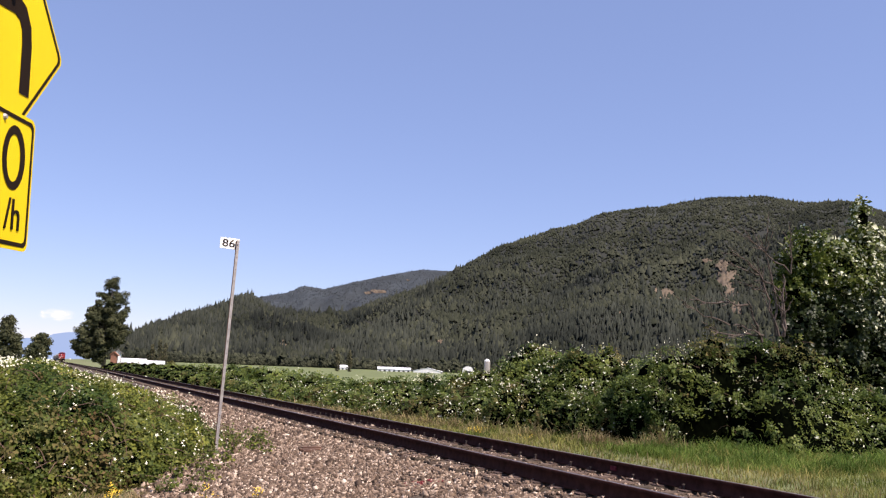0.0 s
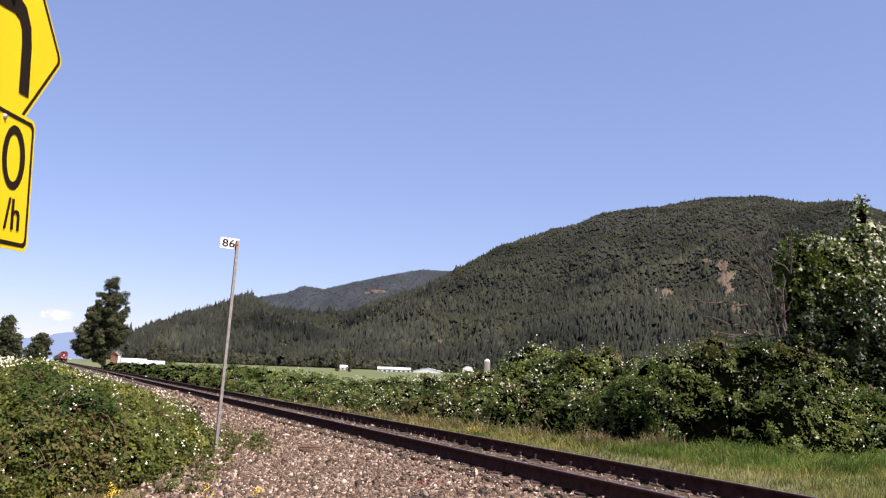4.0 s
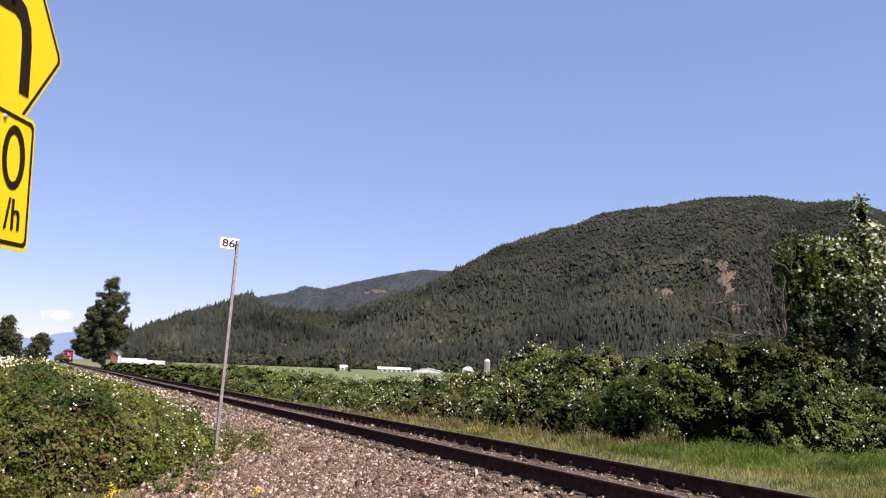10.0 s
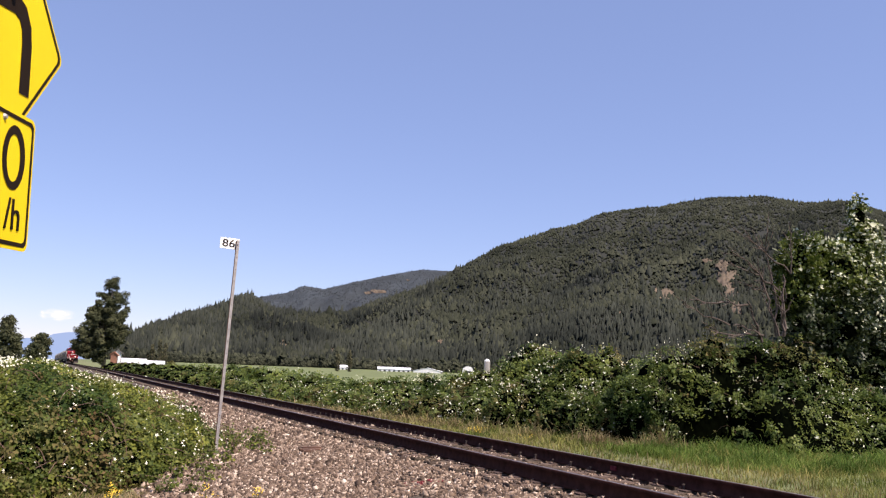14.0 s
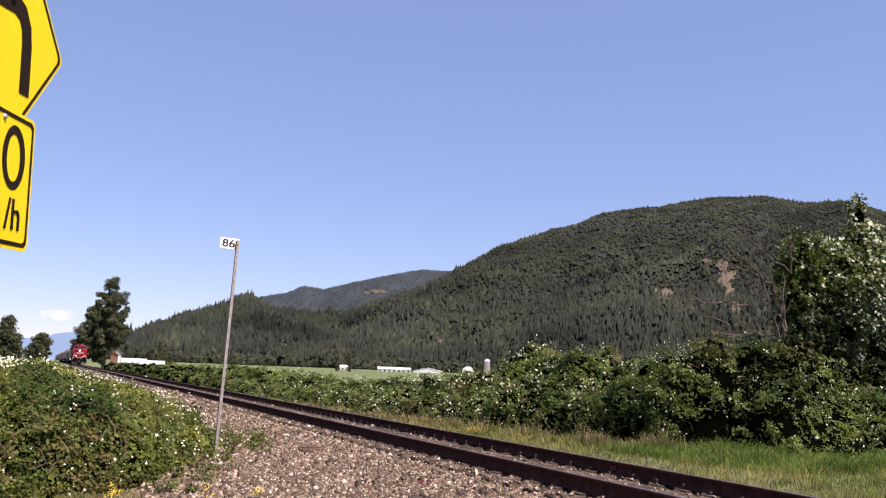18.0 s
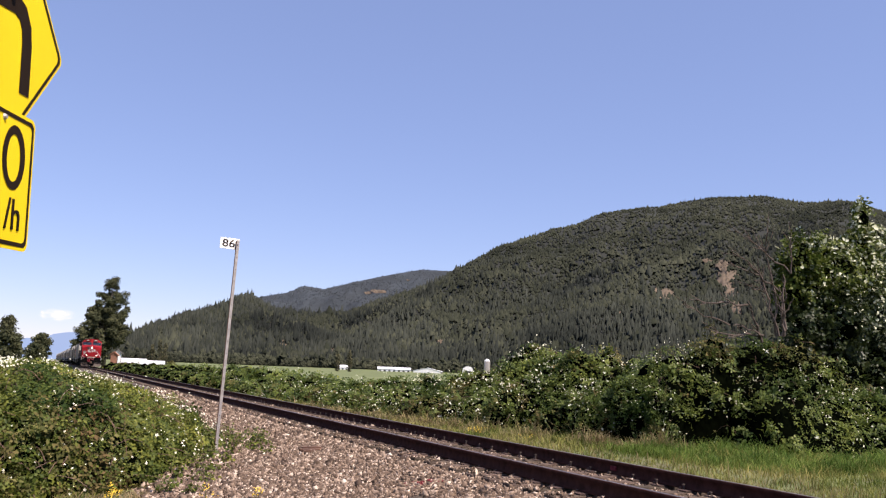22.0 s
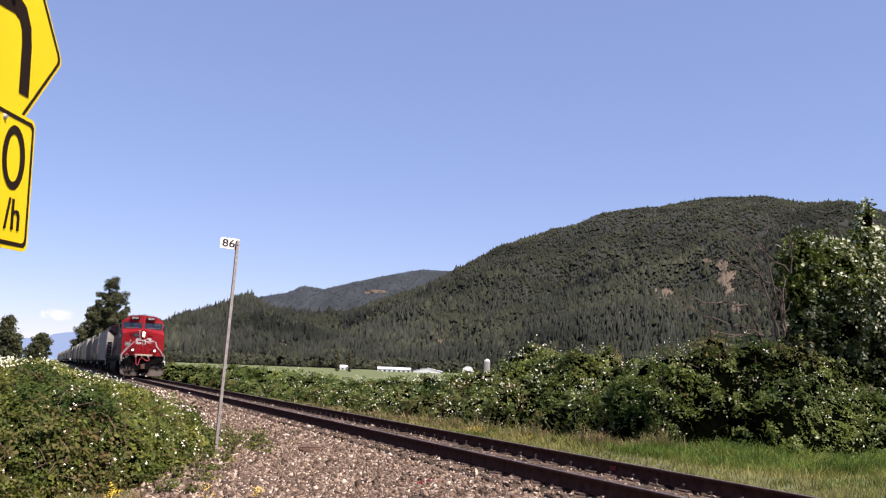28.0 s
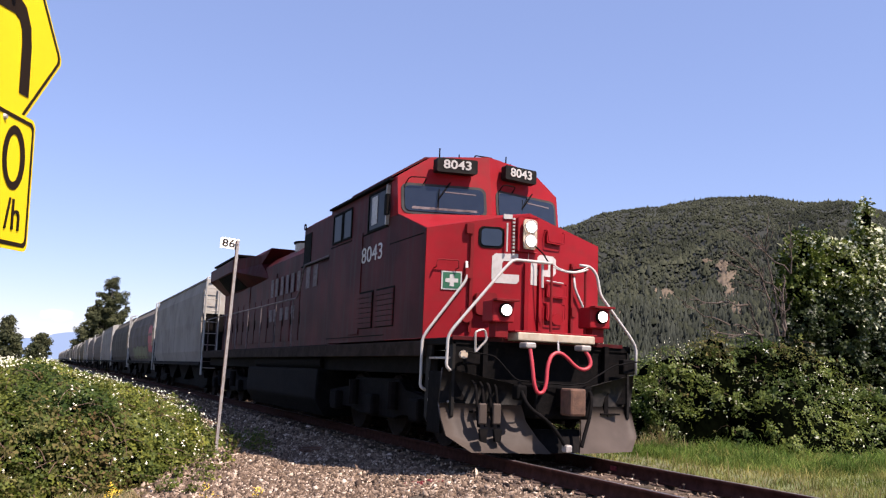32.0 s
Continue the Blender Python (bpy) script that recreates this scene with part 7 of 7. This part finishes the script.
    part("exhaust_stack", tube([(-0.35, 11.2, 4.2), (-0.35, 11.2, 4.42)], 0.42, 18), M_GALV, th, "pale metal exhaust stack")
    part("stack_rim", tube([(-0.35, 11.2, 4.42), (-0.35, 11.2, 4.47)], 0.46, 18), M_BLACK, th)
    # radiator wings, their shade put into the same dark red
    rad = [(-0.9, 3.55), (-1.5, 4.05), (-1.5, 4.42), (-0.9, 4.55), (0.9, 4.55), (1.5, 4.42), (1.5, 4.05), (0.9, 3.55)]
    v = [(x * (0.66 if abs(x) > 1 else 1.0), 14.2 if abs(x) > 1 else 13.4, z if z > 4.2 else z + 0.1) for x, z in rad] + [(x, 16.0, z) for x, z in rad] + [(x, 20.0, z - 0.03) for x, z in rad]
    n = len(rad)
    fc = [tuple(range(n)), tuple(range(3 * n - 1, 2 * n - 1, -1))]
    for o in (0, n):
        for i in range(n):
            fc.append((o + i, o + (i + 1) % n, o + n + (i + 1) % n, o + n + i))
    wing = part("radiator_wing", solid(v, fc), M_REDSIDE, th, "flared red radiator housing")
    part("radiator_top", box(-1.40, 1.40, 15.9, 20.05, 4.53, 4.60, 0.02), M_BLACK, wing)
    part("radiator_grille", prism([(-0.955, 3.60), (-1.46, 4.02), (-1.475, 4.01), (-0.97, 3.585)], 16.2, 19.8), M_BLACK, wing)

    # walkway, side handrails
    for s in (-1, 1):
        part("walkway", box(min(s * 0.9, s * 1.5), max(s * 0.9, s * 1.5), 5.5, 20.4, 1.50, 1.60, 0.01), M_BLACK, th)
        part("side_sill", box(min(s * 1.30, s * 1.52), max(s * 1.30, s * 1.52), 0.5, 20.5, 1.36, 1.585, 0.01), M_SILL, th)
        rl = part("side_handrail", tube(bent([(s * 1.47, 5.6, 3.41), (s * 1.47, 7.5, 3.40), (s * 1.47, 7.8, 2.85), (s * 1.47, 8.0, 2.70), (s * 1.47, 20.2, 2.70)], 0.1), 0.02, 6), M_FADED, th)
        for k in range(8):
            y = 8.3 + 1.65 * k
            part("stanchion", tube([(s * 1.47, y, 1.58), (s * 1.47, y, 2.70)], 0.018, 5), M_FADED, rl)
        part("air_pipe", tube([(s * 1.24, 5.6, 3.50), (s * 1.24, 8.6, 3.48)], 0.025, 6), M_BLACK, th)
    # underframe, tank, trucks
    part("underframe", box(-1.25, 1.25, 0.5, 20.4, 1.1, 1.40, 0.02), M_BLACK, th)
    part("fuel_tank", prism([(-1.44, 1.12), (-1.46, 0.50), (-1.25, 0.16), (1.25, 0.16), (1.46, 0.50), (1.44, 1.12)], 6.1, 12.9, "y", 0.04), M_BLACK, th)
    part("air_reservoir", tube([(-1.2, 6.3, 1.26), (-1.2, 12.6, 1.26)], 0.15, 12), M_BLACK, th)
    for yb in (3.25, 16.9):
        for a in (-2.05, 0, 2.05):
            part("traction_motor", box(-0.62, 0.62, yb + a + 0.12, yb + a + 0.95, 0.14, 0.80, 0.06), M_BLACK, th)
    part("brake_rigging", box(-0.50, 0.50, 0.2, 20.2, 0.22, 0.60, 0.03), M_BLACK, th)
    wheels = []
    for yb in (3.25, 16.9):
        for s in (-1, 1):
            prof = [(yb - 2.75, 0.42), (yb - 2.75, 0.72), (yb - 1.4, 0.80), (yb - 1.1, 1.0), (yb + 1.1, 1.0), (yb + 1.4, 0.80), (yb + 2.75, 0.72), (yb + 2.75, 0.42), (yb + 1.3, 0.46), (yb + 0.9, 0.34), (yb - 0.9, 0.34), (yb - 1.3, 0.46)]
            fr = part("truck_frame", prism(prof, s * 1.12 - 0.08, s * 1.12 + 0.08, "x", 0.03), M_BLACK, th)
            for a in (-2.05, 0, 2.05):
                part("journal_box", box(min(s * 1.15, s * 1.34), max(s * 1.15, s * 1.34), yb + a - 0.20, yb + a + 0.20, 0.36, 0.72, 0.05), M_BLACK, fr)
            for a in (-1.0, 1.0):
                part("spring_pack", tube([(s * 1.26, yb + a, 0.5), (s * 1.26, yb + a, 0.95)], 0.10, 10), M_BLACK, fr)
        for a in (-2.05, 0, 2.05):
            wheels.append(wheelset(th, yb + a, 0.53))
    # roof fittings
    for x, y in ((-0.75, 1.9), (-0.3, 2.1), (0.45, 1.8), (0.75, 2.2)):
        part("antenna", tube([(x, y, 4.76), (x, y, 4.93)], 0.012, 5), M_BLACK, th)
    part("roof_grab", tube(bent([(-0.10, 1.9, 4.80), (-0.10, 1.9, 4.90), (0.24, 1.9, 4.90), (0.24, 1.9, 4.80)], 0.04), 0.012, 5), M_BLACK, th)
    part("side_lamp", box(1.50, 1.60, 2.0, 2.3, 3.74, 3.80), M_BLACK, th)
    part("roof_antenna_dome", tube([(0.0, 3.0, 4.80), (0.0, 3.0, 4.90)], 0.16, 12), M_GALV, th)
    wider = 1.028
    for ob in [th, *th.children_recursive]:
        if ob.type == "MESH" and not ob.name.startswith("wheelset"):
            ob.data.transform(Matrix.Diagonal((wider, 1, 1, 1)))
    return th, wheels


def window_ring(x0, x1, y0, y1, z0, z1):
    a, b = min(x0, x1), max(x0, x1)
    bm = box(a, b, y0 - 0.04, y1 + 0.04, z1, z1 + 0.04)
    box(a, b, y0 - 0.04, y1 + 0.04, z0 - 0.04, z0, 0, bm)
    box(a, b, y0 - 0.04, y0, z0, z1, 0, bm)
    box(a, b, y1, y1 + 0.04, z0, z1, 0, bm)
    return bm


def build_train():
    loco, wheels = locomotive()
    cars, offset = [], 20.95
    grey = hopper("hopper_car", "grey covered grain hopper car with weathered paint", M_HOPPER_PALE, M_HOPPER_END)
    brown = hopper("hopper_car", "dark brown covered hopper car with a red end", M_HOPPER_BROWN, M_HOPPER_END, bulged=True)
    long_car = hopper("hopper_car", "long grey covered grain hopper car", M_HOPPER, M_HOPPER_END, length=17.6, bulged=True)
    order = [(grey, 16.6), (brown, 16.7), (long_car, 18.3)]
    for k in range(27):
        if k < 3:
            car, pitch = order[k]
        else:
            src, pitch = order[2] if k % 3 else order[0]
            car = copy_thing(src, pose(0, 0, 0))
        cars.append((car, offset))
        offset += pitch
    return loco, wheels, cars


LOCO, WHEELS, CARS = build_train()


def nose_y(t):
    """Where the locomotive's nose stands on the line at t seconds."""
    s = 32.0 - t
    return 11.16 + 14.682 * s + 0.01647 * s * s


def motions():
    times = [float(t) for t in range(33)]
    for ob, off in [(LOCO, 0.0)] + CARS:
        walk(ob, [(t, pose(float(track_x(nose_y(t) + off + 8)), nose_y(t) + off, 0.0)) for t in times])
    # the locomotive's wheels roll without slip
    for w in WHEELS:
        y, r = w.location.y, 0.53
        walk(w, [(k / FPS, pose(0, y, r, math.degrees((nose_y(0) - nose_y(k / FPS)) / r) % 360)) for k in range(0, 961)])
    # the poplar's boughs lean over and back in the breeze
    for bough, at, phase in BOUGHS:
        rows = []
        for k in range(65):
            t = 0.5 * k
            gust = np.interp(t, [0, 2, 5, 9, 14, 19, 22, 26, 32], [0, -1.5, -4.5, -5.0, -4.0, -4.2, -1.5, 0.0, 0.0])
            a = gust + 1.2 * math.sin(t * 2.1 + phase) + 0.7 * math.sin(t * 3.7 + 2 * phase)
            rows.append((t, pose(at.x, at.y, at.z, 0.6 * math.sin(t * 1.7 + phase), a, 0)))
        walk(bough, rows)


motions()
